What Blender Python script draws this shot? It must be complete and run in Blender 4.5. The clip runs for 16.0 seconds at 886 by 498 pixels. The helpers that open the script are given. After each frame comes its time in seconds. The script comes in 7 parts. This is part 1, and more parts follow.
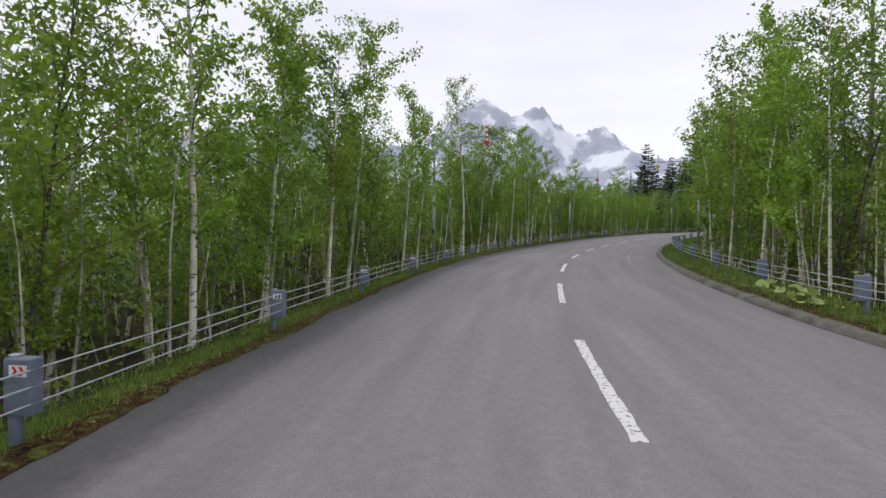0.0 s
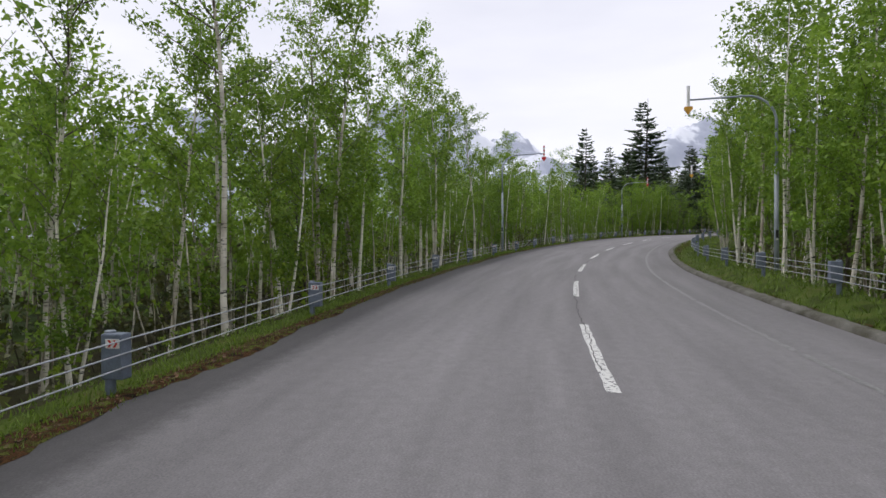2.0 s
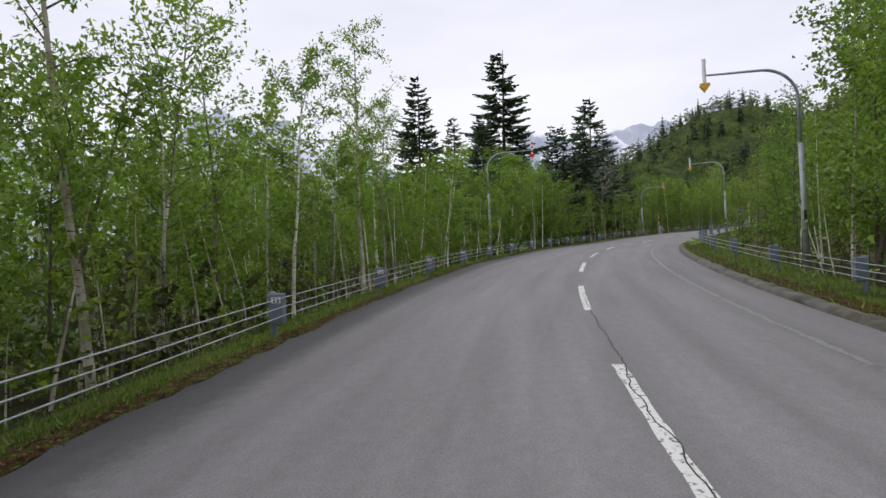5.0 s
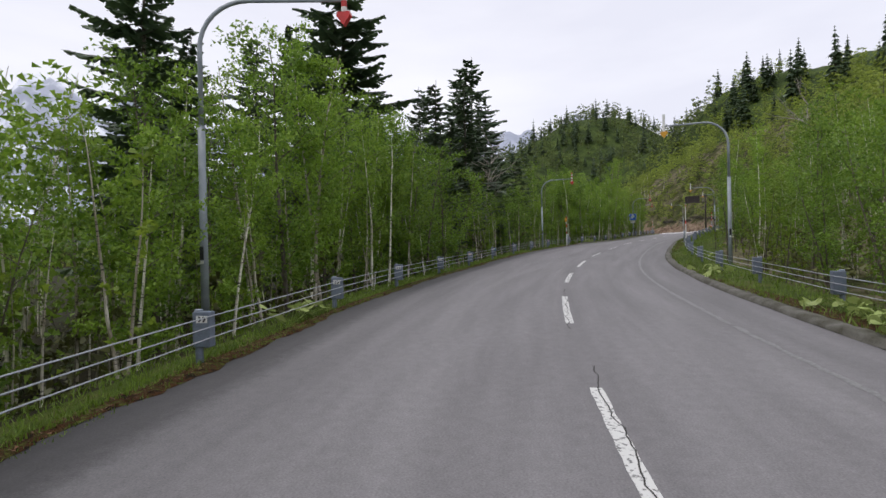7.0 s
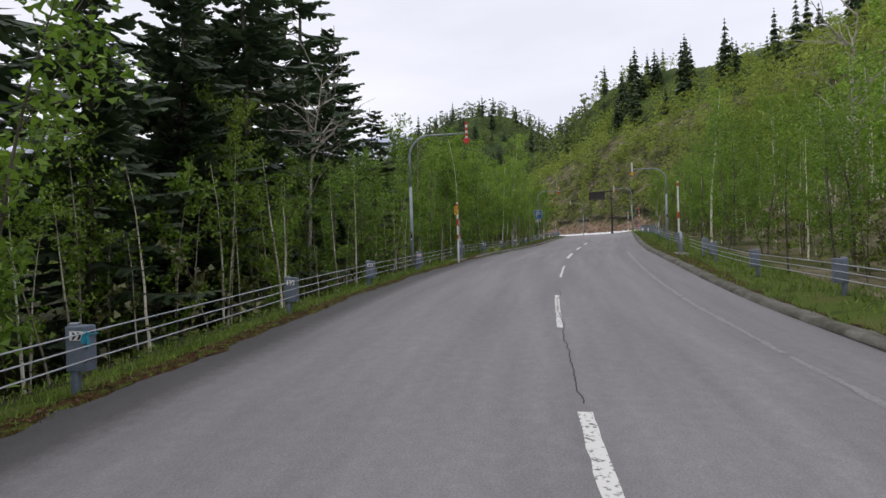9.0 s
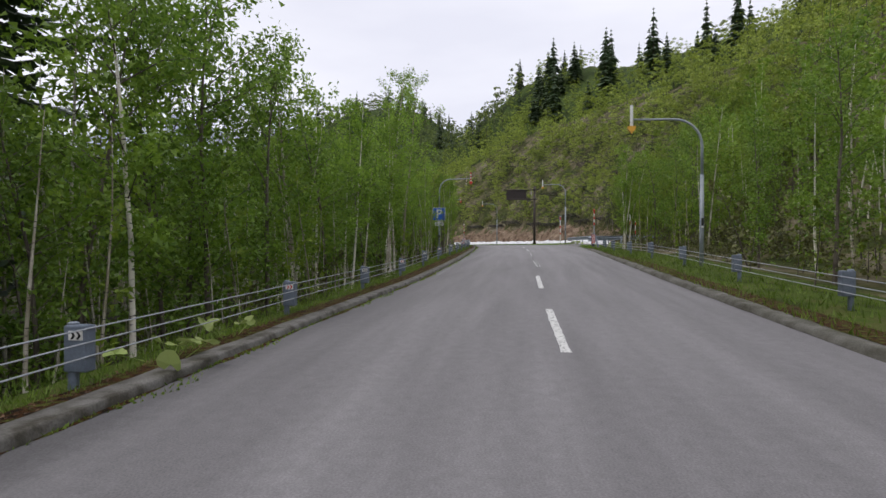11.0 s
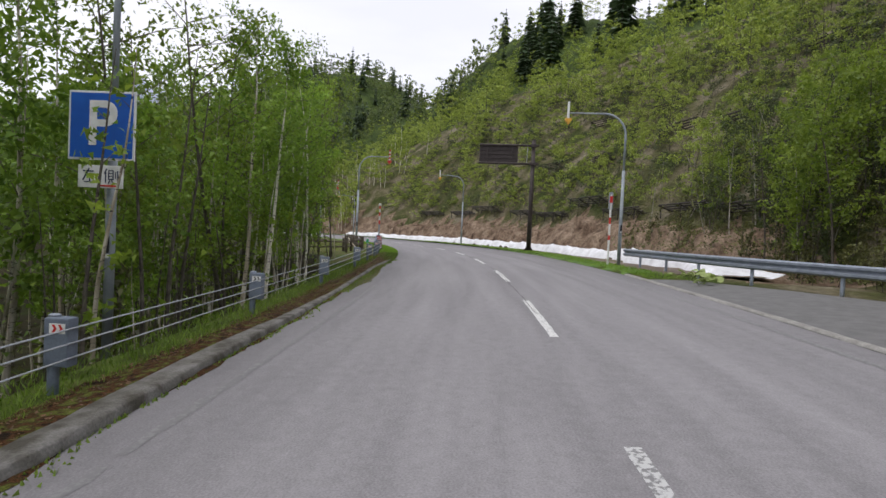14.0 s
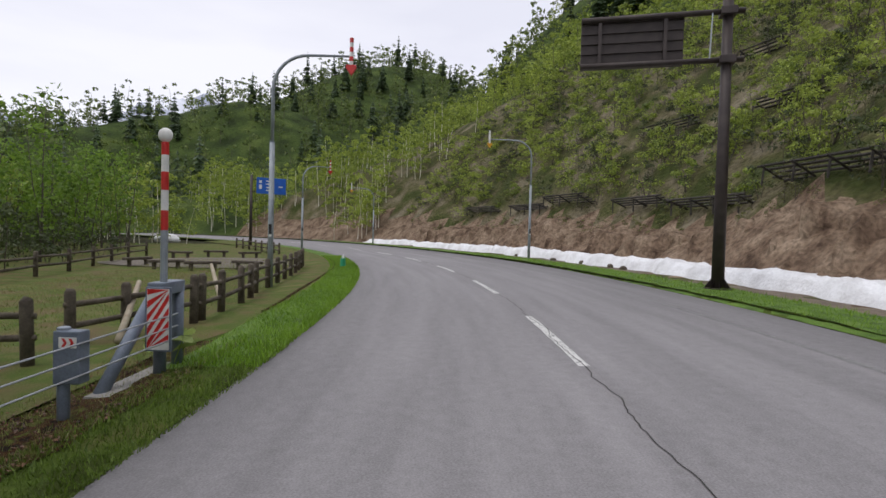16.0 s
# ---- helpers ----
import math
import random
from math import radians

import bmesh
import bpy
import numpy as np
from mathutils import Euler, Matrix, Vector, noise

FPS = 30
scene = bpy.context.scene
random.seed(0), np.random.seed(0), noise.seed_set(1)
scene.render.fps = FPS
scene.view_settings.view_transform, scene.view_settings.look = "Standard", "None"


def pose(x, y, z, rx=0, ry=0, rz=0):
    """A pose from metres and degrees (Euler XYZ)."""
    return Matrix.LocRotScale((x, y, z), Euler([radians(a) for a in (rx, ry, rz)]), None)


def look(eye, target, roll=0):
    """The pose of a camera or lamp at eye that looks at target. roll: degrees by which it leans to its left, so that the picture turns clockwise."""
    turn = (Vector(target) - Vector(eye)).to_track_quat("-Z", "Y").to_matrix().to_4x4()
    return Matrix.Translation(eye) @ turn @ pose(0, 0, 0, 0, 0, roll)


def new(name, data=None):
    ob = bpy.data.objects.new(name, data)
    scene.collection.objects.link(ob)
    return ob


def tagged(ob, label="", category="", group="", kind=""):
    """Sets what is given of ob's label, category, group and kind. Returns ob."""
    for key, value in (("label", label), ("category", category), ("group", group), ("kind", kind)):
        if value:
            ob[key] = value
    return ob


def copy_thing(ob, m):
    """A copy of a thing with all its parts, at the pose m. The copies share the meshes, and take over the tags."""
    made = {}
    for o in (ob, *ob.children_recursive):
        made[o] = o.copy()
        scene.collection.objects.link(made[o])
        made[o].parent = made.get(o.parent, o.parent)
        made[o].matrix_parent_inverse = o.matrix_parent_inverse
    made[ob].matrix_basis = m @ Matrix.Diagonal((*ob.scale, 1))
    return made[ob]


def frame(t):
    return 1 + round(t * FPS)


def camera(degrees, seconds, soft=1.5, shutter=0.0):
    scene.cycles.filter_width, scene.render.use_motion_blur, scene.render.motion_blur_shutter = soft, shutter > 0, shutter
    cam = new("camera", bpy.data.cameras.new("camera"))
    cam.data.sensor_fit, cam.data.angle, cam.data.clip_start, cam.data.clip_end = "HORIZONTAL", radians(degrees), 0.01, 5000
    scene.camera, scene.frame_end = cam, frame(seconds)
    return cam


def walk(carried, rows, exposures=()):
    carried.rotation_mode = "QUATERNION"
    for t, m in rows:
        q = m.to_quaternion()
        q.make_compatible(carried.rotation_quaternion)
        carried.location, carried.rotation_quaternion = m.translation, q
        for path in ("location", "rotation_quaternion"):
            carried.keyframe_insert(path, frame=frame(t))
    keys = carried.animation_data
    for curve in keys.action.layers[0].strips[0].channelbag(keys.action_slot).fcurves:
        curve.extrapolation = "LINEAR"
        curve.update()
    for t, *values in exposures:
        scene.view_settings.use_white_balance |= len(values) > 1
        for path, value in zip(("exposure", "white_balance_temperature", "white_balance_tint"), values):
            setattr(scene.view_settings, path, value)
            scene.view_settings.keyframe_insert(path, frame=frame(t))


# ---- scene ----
cam = camera(77.03, 16.0)
PATH = [
    (0.000, (0.013, 0.162, 1.842), (0.262, 10.158, 1.682), 0.64),
    (0.500, (0.953, 7.178, 2.003), (1.452, 17.164, 1.859), 0.72),
    (1.000, (2.177, 14.096, 2.192), (3.073, 24.055, 2.114), 0.14),
    (1.500, (3.745, 21.078, 2.422), (5.053, 30.992, 2.343), -0.30),
    (2.000, (5.621, 28.074, 2.654), (7.317, 37.929, 2.580), -0.23),
    (2.500, (7.807, 35.067, 2.857), (9.872, 44.851, 2.815), -0.72),
    (3.000, (10.297, 41.929, 3.048), (12.829, 51.603, 3.095), -1.77),
    (3.500, (13.201, 48.863, 3.272), (16.220, 58.396, 3.332), -2.12),
    (4.000, (16.375, 55.638, 3.484), (19.881, 65.003, 3.545), -1.80),
    (4.500, (19.870, 62.210, 3.749), (23.858, 71.381, 3.806), -2.09),
    (4.700, (21.315, 64.715, 3.874), (25.468, 73.811, 3.937), -2.42),
    (5.233, (25.389, 71.520, 4.236), (30.048, 80.369, 4.300), -2.78),
    (5.733, (30.143, 78.389, 4.660), (35.356, 86.922, 4.702), -2.24),
    (6.267, (35.391, 84.928, 5.072), (41.143, 93.108, 5.076), -1.49),
    (6.800, (40.950, 90.747, 5.394), (47.164, 98.582, 5.358), -1.23),
    (7.000, (42.773, 92.544, 5.456), (49.129, 100.263, 5.427), -1.25),
    (7.500, (48.477, 97.920, 5.672), (55.245, 105.281, 5.573), -1.03),
    (8.000, (54.392, 102.900, 5.886), (61.522, 109.911, 5.813), -1.29),
    (8.500, (60.707, 107.517, 6.062), (68.152, 114.193, 5.991), -1.48),
    (9.000, (67.308, 111.989, 6.225), (75.067, 118.297, 6.180), -1.78),
    (9.500, (73.987, 116.113, 6.512), (82.051, 122.027, 6.444), -1.75),
    (10.000, (81.006, 120.004, 6.817), (89.378, 125.474, 6.783), -1.31),
    (10.200, (83.780, 121.461, 6.943), (92.222, 126.822, 6.913), -0.84),
    (10.733, (91.515, 125.265, 7.237), (100.151, 130.306, 7.221), -0.31),
    (11.267, (99.867, 128.851, 7.546), (108.602, 133.718, 7.487), 0.56),
    (11.767, (108.208, 132.220, 7.863), (116.992, 136.999, 7.752), 1.40),
    (12.300, (115.909, 135.369, 8.179), (124.725, 140.087, 8.049), 1.80),
    (12.500, (118.412, 136.413, 8.248), (127.250, 141.090, 8.113), 2.01),
    (13.000, (125.728, 139.405, 8.612), (134.580, 144.055, 8.458), 2.16),
    (13.500, (133.309, 142.608, 8.846), (142.224, 147.132, 8.621), 2.60),
    (14.000, (140.683, 145.841, 9.083), (149.602, 150.355, 8.812), 2.75),
    (14.500, (147.877, 149.033, 9.263), (156.699, 153.736, 9.056), 2.33),
    (15.000, (155.119, 152.444, 9.429), (163.804, 157.396, 9.209), 1.82),
    (15.500, (162.187, 156.093, 9.505), (170.731, 161.282, 9.237), 2.05),
    (16.000, (168.810, 159.782, 9.597), (177.209, 165.201, 9.325), 1.48),
]
EXPOSURES = [(0.0, 0.05, 6430, 13), (10.0, 0.05, 6430, 13), (12.5, 0.0, 6430, 13), (13.1, -0.02, 6430, 13), (13.6, 0.18, 6430, 13), (14.0, 0.2, 6430, 13), (14.5, 0.0, 6430, 13), (15.5, -0.06, 6430, 13), (16.0, 0.02, 6430, 13)]
walk(cam, [(t, look(eye, target, roll)) for t, eye, target, roll in PATH], EXPOSURES)

# ---- sky and light: a bright overcast spring day ----
world = bpy.data.worlds.new("overcast_sky")
scene.world = world
world.use_nodes = True
wn, wl = world.node_tree.nodes, world.node_tree.links
bg = wn["Background"]
sky = wn.new("ShaderNodeTexSky")
sky.sky_type = "NISHITA"
sky.sun_disc = False
sky.sun_elevation, sky.sun_rotation = radians(55), radians(150)
coords = wn.new("ShaderNodeTexCoord")
stretch = wn.new("ShaderNodeMapping")
stretch.inputs["Scale"].default_value = (1.0, 1.0, 4.0)
wl.new(coords.outputs["Generated"], stretch.inputs["Vector"])
cloud = wn.new("ShaderNodeTexNoise")
cloud.inputs["Scale"].default_value, cloud.inputs["Detail"].default_value = 1.6, 5.0
wl.new(stretch.outputs["Vector"], cloud.inputs["Vector"])
shade = wn.new("ShaderNodeValToRGB")
shade.color_ramp.elements[0].position, shade.color_ramp.elements[0].color = 0.36, (7.4, 7.5, 8.2, 1)
shade.color_ramp.elements[1].position, shade.color_ramp.elements[1].color = 0.64, (8.7, 8.75, 9.2, 1)
wl.new(cloud.outputs["Fac"], shade.inputs["Fac"])
veil = wn.new("ShaderNodeMix")
veil.data_type = "RGBA"
veil.inputs["Factor"].default_value = 0.9
wl.new(sky.outputs["Color"], veil.inputs["A"])
wl.new(shade.outputs["Color"], veil.inputs["B"])
wl.new(veil.outputs["Result"], bg.inputs["Color"])
bg.inputs["Strength"].default_value = 0.116
sun = new("sun", bpy.data.lights.new("sun", "SUN"))
sun.data.energy, sun.data.angle, sun.data.color = 1.1, radians(25), (1.0, 0.96, 0.9)
sun.matrix_world = look((0, 0, 60), (25, -14, 0))

# ---- materials ----
def material(name, base=(0.5, 0.5, 0.5), rough=0.8, metal=0.0):
    m = bpy.data.materials.new(name)
    m.use_nodes = True
    b = m.node_tree.nodes["Principled BSDF"]
    b.inputs["Base Color"].default_value = (*base, 1)
    b.inputs["Roughness"].default_value, b.inputs["Metallic"].default_value = rough, metal
    return m


def noisy(name, stops, scale=3.0, detail=6.0, rough=0.85, metal=0.0, bump=0.3, bump_scale=40.0, spot=None, coord="Object", vary=0.0, distance=0.02, squash=(1, 1, 1)):
    """Colours mixed by noise at a large scale, speckle at a small one, and fine relief."""
    m = material(name, stops[0][1], rough, metal)
    n, l = m.node_tree.nodes, m.node_tree.links
    b = n["Principled BSDF"]
    tc = n.new("ShaderNodeTexCoord")
    mp = n.new("ShaderNodeMapping")
    mp.inputs["Scale"].default_value = squash
    l.new(tc.outputs[coord], mp.inputs["Vector"])
    big = n.new("ShaderNodeTexNoise")
    big.inputs["Scale"].default_value, big.inputs["Detail"].default_value = scale, detail
    l.new(mp.outputs["Vector"], big.inputs["Vector"])
    ramp = n.new("ShaderNodeValToRGB")
    e = ramp.color_ramp.elements
    while len(e) < len(stops):
        e.new(0.5)
    for k, (p, c) in enumerate(stops):
        e[k].position, e[k].color = p, (*c, 1)
    l.new(big.outputs["Fac"], ramp.inputs["Fac"])
    out = ramp.outputs["Color"]
    small = n.new("ShaderNodeTexNoise")
    small.inputs["Scale"].default_value, small.inputs["Detail"].default_value = bump_scale, 4.0
    l.new(mp.outputs["Vector"], small.inputs["Vector"])
    if spot:
        mix = n.new("ShaderNodeMix")
        mix.data_type, mix.blend_type = "RGBA", "MULTIPLY"
        mix.inputs["Factor"].default_value = spot
        r2 = n.new("ShaderNodeValToRGB")
        r2.color_ramp.elements[0].position, r2.color_ramp.elements[1].position = 0.35, 0.62
        r2.color_ramp.elements[0].color = (0.35, 0.35, 0.35, 1)
        l.new(small.outputs["Fac"], r2.inputs["Fac"])
        l.new(out, mix.inputs["A"])
        l.new(r2.outputs["Color"], mix.inputs["B"])
        out = mix.outputs["Result"]
    if vary:
        info = n.new("ShaderNodeObjectInfo")
        hsv = n.new("ShaderNodeHueSaturation")
        mr = n.new("ShaderNodeMapRange")
        mr.inputs["To Min"].default_value, mr.inputs["To Max"].default_value = 1 - vary, 1 + vary
        l.new(info.outputs["Random"], mr.inputs["Value"])
        l.new(mr.outputs["Result"], hsv.inputs["Value"])
        l.new(out, hsv.inputs["Color"])
        out = hsv.outputs["Color"]
    l.new(out, b.inputs["Base Color"])
    if bump:
        bn = n.new("ShaderNodeBump")
        bn.inputs["Strength"].default_value, bn.inputs["Distance"].default_value = bump, distance
        l.new(small.outputs["Fac"], bn.inputs["Height"])
        l.new(bn.outputs["Normal"], b.inputs["Normal"])
    return m


def leafy(name, dark, light, trans=0.35, vary=0.18, scale=0.6):
    """Thin leaves: two greens by leaf and by tree, with light passing through."""
    m = bpy.data.materials.new(name)
    m.use_nodes = True
    n, l = m.node_tree.nodes, m.node_tree.links
    b = n["Principled BSDF"]
    b.inputs["Roughness"].default_value = 0.55
    geo = n.new("ShaderNodeNewGeometry")
    info = n.new("ShaderNodeObjectInfo")
    tc = n.new("ShaderNodeTexCoord")
    nz = n.new("ShaderNodeTexNoise")
    nz.inputs["Scale"].default_value = scale
    l.new(tc.outputs["Object"], nz.inputs["Vector"])
    add = n.new("ShaderNodeMath")
    add.operation = "MULTIPLY_ADD"
    add.inputs[1].default_value = 0.55
    l.new(geo.outputs["Random Per Island"], add.inputs[0])
    l.new(nz.outputs["Fac"], add.inputs[2])
    ramp = n.new("ShaderNodeValToRGB")
    ramp.color_ramp.elements[0].position, ramp.color_ramp.elements[0].color = 0.4, (*dark, 1)
    ramp.color_ramp.elements[1].position, ramp.color_ramp.elements[1].color = 1.0, (*light, 1)
    l.new(add.outputs["Value"], ramp.inputs["Fac"])
    hsv = n.new("ShaderNodeHueSaturation")
    mr = n.new("ShaderNodeMapRange")
    mr.inputs["To Min"].default_value, mr.inputs["To Max"].default_value = 1 - vary, 1 + vary
    l.new(info.outputs["Random"], mr.inputs["Value"])
    l.new(mr.outputs["Result"], hsv.inputs["Value"])
    l.new(ramp.outputs["Color"], hsv.inputs["Color"])
    l.new(hsv.outputs["Color"], b.inputs["Base Color"])
    tr = n.new("ShaderNodeBsdfTranslucent")
    l.new(hsv.outputs["Color"], tr.inputs["Color"])
    mix = n.new("ShaderNodeMixShader")
    mix.inputs["Fac"].default_value = trans
    l.new(b.outputs["BSDF"], mix.inputs[1])
    l.new(tr.outputs["BSDF"], mix.inputs[2])
    l.new(mix.outputs["Shader"], n["Material Output"].inputs["Surface"])
    return m


def asphalt_material():
    """Grey worn asphalt: pale wheel tracks along the lanes, dark dirty edges, aggregate speckle and patches."""
    m = material("worn_asphalt", (0.14, 0.14, 0.14), 0.9)
    n, l = m.node_tree.nodes, m.node_tree.links
    b = n["Principled BSDF"]
    uv = n.new("ShaderNodeUVMap")
    sep = n.new("ShaderNodeSeparateXYZ")
    l.new(uv.outputs["UV"], sep.inputs["Vector"])
    wob = n.new("ShaderNodeTexNoise")
    wob.inputs["Scale"].default_value, wob.inputs["Detail"].default_value = 0.35, 4.0
    l.new(uv.outputs["UV"], wob.inputs["Vector"])
    warp = n.new("ShaderNodeMath")
    warp.operation = "MULTIPLY_ADD"
    warp.inputs[1].default_value = 0.9
    l.new(wob.outputs["Fac"], warp.inputs[0])
    l.new(sep.outputs["Y"], warp.inputs[2])
    span = n.new("ShaderNodeMapRange")
    span.inputs["From Min"].default_value, span.inputs["From Max"].default_value = -6.0 + 0.45, 6.0 + 0.45
    l.new(warp.outputs["Value"], span.inputs["Value"])
    ramp = n.new("ShaderNodeValToRGB")
    e = ramp.color_ramp.elements
    tones = [(0.0, 0.10), (0.05, 0.115), (0.095, 0.135), (0.135, 0.152), (0.22, 0.176), (0.30, 0.188), (0.37, 0.178), (0.44, 0.188), (0.495, 0.172),
             (0.56, 0.188), (0.63, 0.178), (0.70, 0.190), (0.77, 0.165), (0.84, 0.172), (0.91, 0.155), (0.955, 0.142), (1.0, 0.135)]
    while len(e) < len(tones):
        e.new(0.5)
    for k, (p, c) in enumerate(tones):
        e[k].position, e[k].color = p, (c * 1.01, c * 0.97, c * 0.995, 1)
    l.new(span.outputs["Result"], ramp.inputs["Fac"])
    streak = n.new("ShaderNodeTexNoise")
    streak.inputs["Scale"].default_value, streak.inputs["Detail"].default_value = 1.0, 5.0
    mp = n.new("ShaderNodeMapping")
    mp.inputs["Scale"].default_value = (0.12, 1.6, 1.0)
    l.new(uv.outputs["UV"], mp.inputs["Vector"])
    l.new(mp.outputs["Vector"], streak.inputs["Vector"])
    grain = n.new("ShaderNodeTexNoise")
    grain.inputs["Scale"].default_value, grain.inputs["Detail"].default_value = 45.0, 3.0
    l.new(uv.outputs["UV"], grain.inputs["Vector"])
    both = n.new("ShaderNodeMath")
    both.operation = "MULTIPLY_ADD"
    both.inputs[1].default_value = 1.3
    l.new(grain.outputs["Fac"], both.inputs[0])
    l.new(streak.outputs["Fac"], both.inputs[2])
    mr = n.new("ShaderNodeMapRange")
    mr.inputs["From Min"].default_value, mr.inputs["From Max"].default_value = 0.7, 1.6
    mr.inputs["To Min"].default_value, mr.inputs["To Max"].default_value = 0.70, 1.30
    l.new(both.outputs["Value"], mr.inputs["Value"])
    blot = n.new("ShaderNodeTexNoise")
    blot.inputs["Scale"].default_value, blot.inputs["Detail"].default_value, blot.inputs["Roughness"].default_value = 5.0, 9.0, 0.8
    l.new(uv.outputs["UV"], blot.inputs["Vector"])
    mb = n.new("ShaderNodeMapRange")
    mb.inputs["From Min"].default_value, mb.inputs["From Max"].default_value = 0.3, 0.7
    mb.inputs["To Min"].default_value, mb.inputs["To Max"].default_value = 0.84, 1.16
    l.new(blot.outputs["Fac"], mb.inputs["Value"])
    pair = n.new("ShaderNodeMath")
    pair.operation = "MULTIPLY"
    l.new(mr.outputs["Result"], pair.inputs[0])
    l.new(mb.outputs["Result"], pair.inputs[1])
    newer = n.new("ShaderNodeMapRange")
    newer.inputs["From Min"].default_value, newer.inputs["From Max"].default_value = 200.0, 222.0
    newer.inputs["To Min"].default_value, newer.inputs["To Max"].default_value = 1.0, 1.24
    l.new(sep.outputs["X"], newer.inputs["Value"])
    trio = n.new("ShaderNodeMath")
    trio.operation = "MULTIPLY"
    l.new(pair.outputs["Value"], trio.inputs[0])
    l.new(newer.outputs["Result"], trio.inputs[1])
    fray = n.new("ShaderNodeMath")
    fray.operation = "MULTIPLY_ADD"
    fray.inputs[1].default_value = 0.5
    l.new(blot.outputs["Fac"], fray.inputs[0])
    l.new(sep.outputs["Y"], fray.inputs[2])
    dirty = n.new("ShaderNodeMapRange")
    dirty.inputs["From Min"].default_value, dirty.inputs["From Max"].default_value = -4.85, -4.4
    dirty.inputs["To Min"].default_value, dirty.inputs["To Max"].default_value = 0.52, 1.0
    l.new(fray.outputs["Value"], dirty.inputs["Value"])
    kerbed = n.new("ShaderNodeMapRange")
    kerbed.inputs["From Min"].default_value, kerbed.inputs["From Max"].default_value = 172.0, 188.0
    l.new(sep.outputs["X"], kerbed.inputs["Value"])
    band = n.new("ShaderNodeMix")
    band.inputs["B"].default_value = 1.0
    l.new(kerbed.outputs["Result"], band.inputs["Factor"])
    l.new(dirty.outputs["Result"], band.inputs["A"])
    quad = n.new("ShaderNodeMath")
    quad.operation = "MULTIPLY"
    l.new(trio.outputs["Value"], quad.inputs[0])
    l.new(band.outputs["Result"], quad.inputs[1])
    mul = n.new("ShaderNodeMix")
    mul.data_type, mul.blend_type = "RGBA", "MULTIPLY"
    mul.inputs["Factor"].default_value = 1.0
    l.new(ramp.outputs["Color"], mul.inputs["A"])
    l.new(quad.outputs["Value"], mul.inputs["B"])
    l.new(mul.outputs["Result"], b.inputs["Base Color"])
    bn = n.new("ShaderNodeBump")
    bn.inputs["Strength"].default_value, bn.inputs["Distance"].default_value = 0.35, 0.006
    l.new(grain.outputs["Fac"], bn.inputs["Height"])
    l.new(bn.outputs["Normal"], b.inputs["Normal"])
    return m


def worn_paint(name, base, wear=0.5, under=(0.13, 0.13, 0.13)):
    m = noisy(name, [(wear - 0.06, under), (wear + 0.04, base)], scale=16.0, detail=9.0, rough=0.7, bump=0.2, bump_scale=60, distance=0.004)
    return m


M = {}
M["asphalt"] = asphalt_material()
M["line"] = worn_paint("worn_white_road_paint", (0.62, 0.62, 0.60), 0.42)
M["line_worn"] = worn_paint("badly_worn_road_paint", (0.50, 0.50, 0.49), 0.485, (0.19, 0.188, 0.188))
M["edge_line"] = worn_paint("faded_edge_line", (0.215, 0.215, 0.212), 0.5, (0.165, 0.163, 0.163))
M["edge_ghost"] = worn_paint("almost_vanished_edge_line", (0.192, 0.19, 0.188), 0.56, (0.158, 0.154, 0.156))
M["crack"] = material("dark_crack", (0.045, 0.043, 0.041), 0.95)
M["patch"] = noisy("drain_dirt", [(0.4, (0.05, 0.045, 0.035)), (0.6, (0.11, 0.10, 0.085))], 6.0, spot=0.5)
M["ground"] = noisy("forest_floor", [(0.32, (0.022, 0.019, 0.012)), (0.5, (0.042, 0.038, 0.018)), (0.66, (0.04, 0.06, 0.015))], 0.9, 8, bump=0.6, bump_scale=12, spot=0.6, distance=0.08)
M["grass"] = noisy("verge_grass", [(0.36, (0.045, 0.062, 0.013)), (0.5, (0.075, 0.115, 0.018)), (0.66, (0.10, 0.11, 0.032))], 1.4, 8, bump=0.7, bump_scale=30, spot=0.5, distance=0.05)
M["fresh_grass"] = noisy("fresh_verge_grass", [(0.34, (0.06, 0.12, 0.012)), (0.5, (0.10, 0.20, 0.015)), (0.68, (0.14, 0.24, 0.025))], 2.0, 8, bump=0.8, bump_scale=60, spot=0.5, distance=0.04)
M["lawn"] = noisy("dry_lawn", [(0.36, (0.15, 0.12, 0.058)), (0.47, (0.125, 0.13, 0.045)), (0.56, (0.085, 0.125, 0.026)), (0.66, (0.16, 0.155, 0.06))], 0.9, 8, bump=0.5, bump_scale=30, spot=0.4, distance=0.03)
M["moss"] = noisy("mossy_dirt", [(0.38, (0.022, 0.015, 0.009)), (0.46, (0.095, 0.043, 0.018)), (0.53, (0.06, 0.042, 0.017)), (0.61, (0.11, 0.125, 0.026))], 7.0, 9, bump=0.9, bump_scale=45, spot=0.75, distance=0.04)
M["gutter"] = noisy("gutter_weeds", [(0.38, (0.035, 0.034, 0.02)), (0.48, (0.075, 0.078, 0.036)), (0.55, (0.105, 0.095, 0.07)), (0.64, (0.075, 0.105, 0.028))], 8.0, 9, bump=0.9, bump_scale=60, spot=0.6, distance=0.03)
M["kerb"] = noisy("mossy_concrete", [(0.34, (0.05, 0.046, 0.026)), (0.5, (0.105, 0.10, 0.08)), (0.66, (0.155, 0.148, 0.128))], 1.8, 8, bump=0.5, bump_scale=35, spot=0.5)
M["old_kerb"] = noisy("weathered_kerb_concrete", [(0.36, (0.055, 0.049, 0.035)), (0.48, (0.12, 0.113, 0.098)), (0.64, (0.185, 0.178, 0.165))], 3.0, 8, bump=0.5, bump_scale=35, spot=0.45)
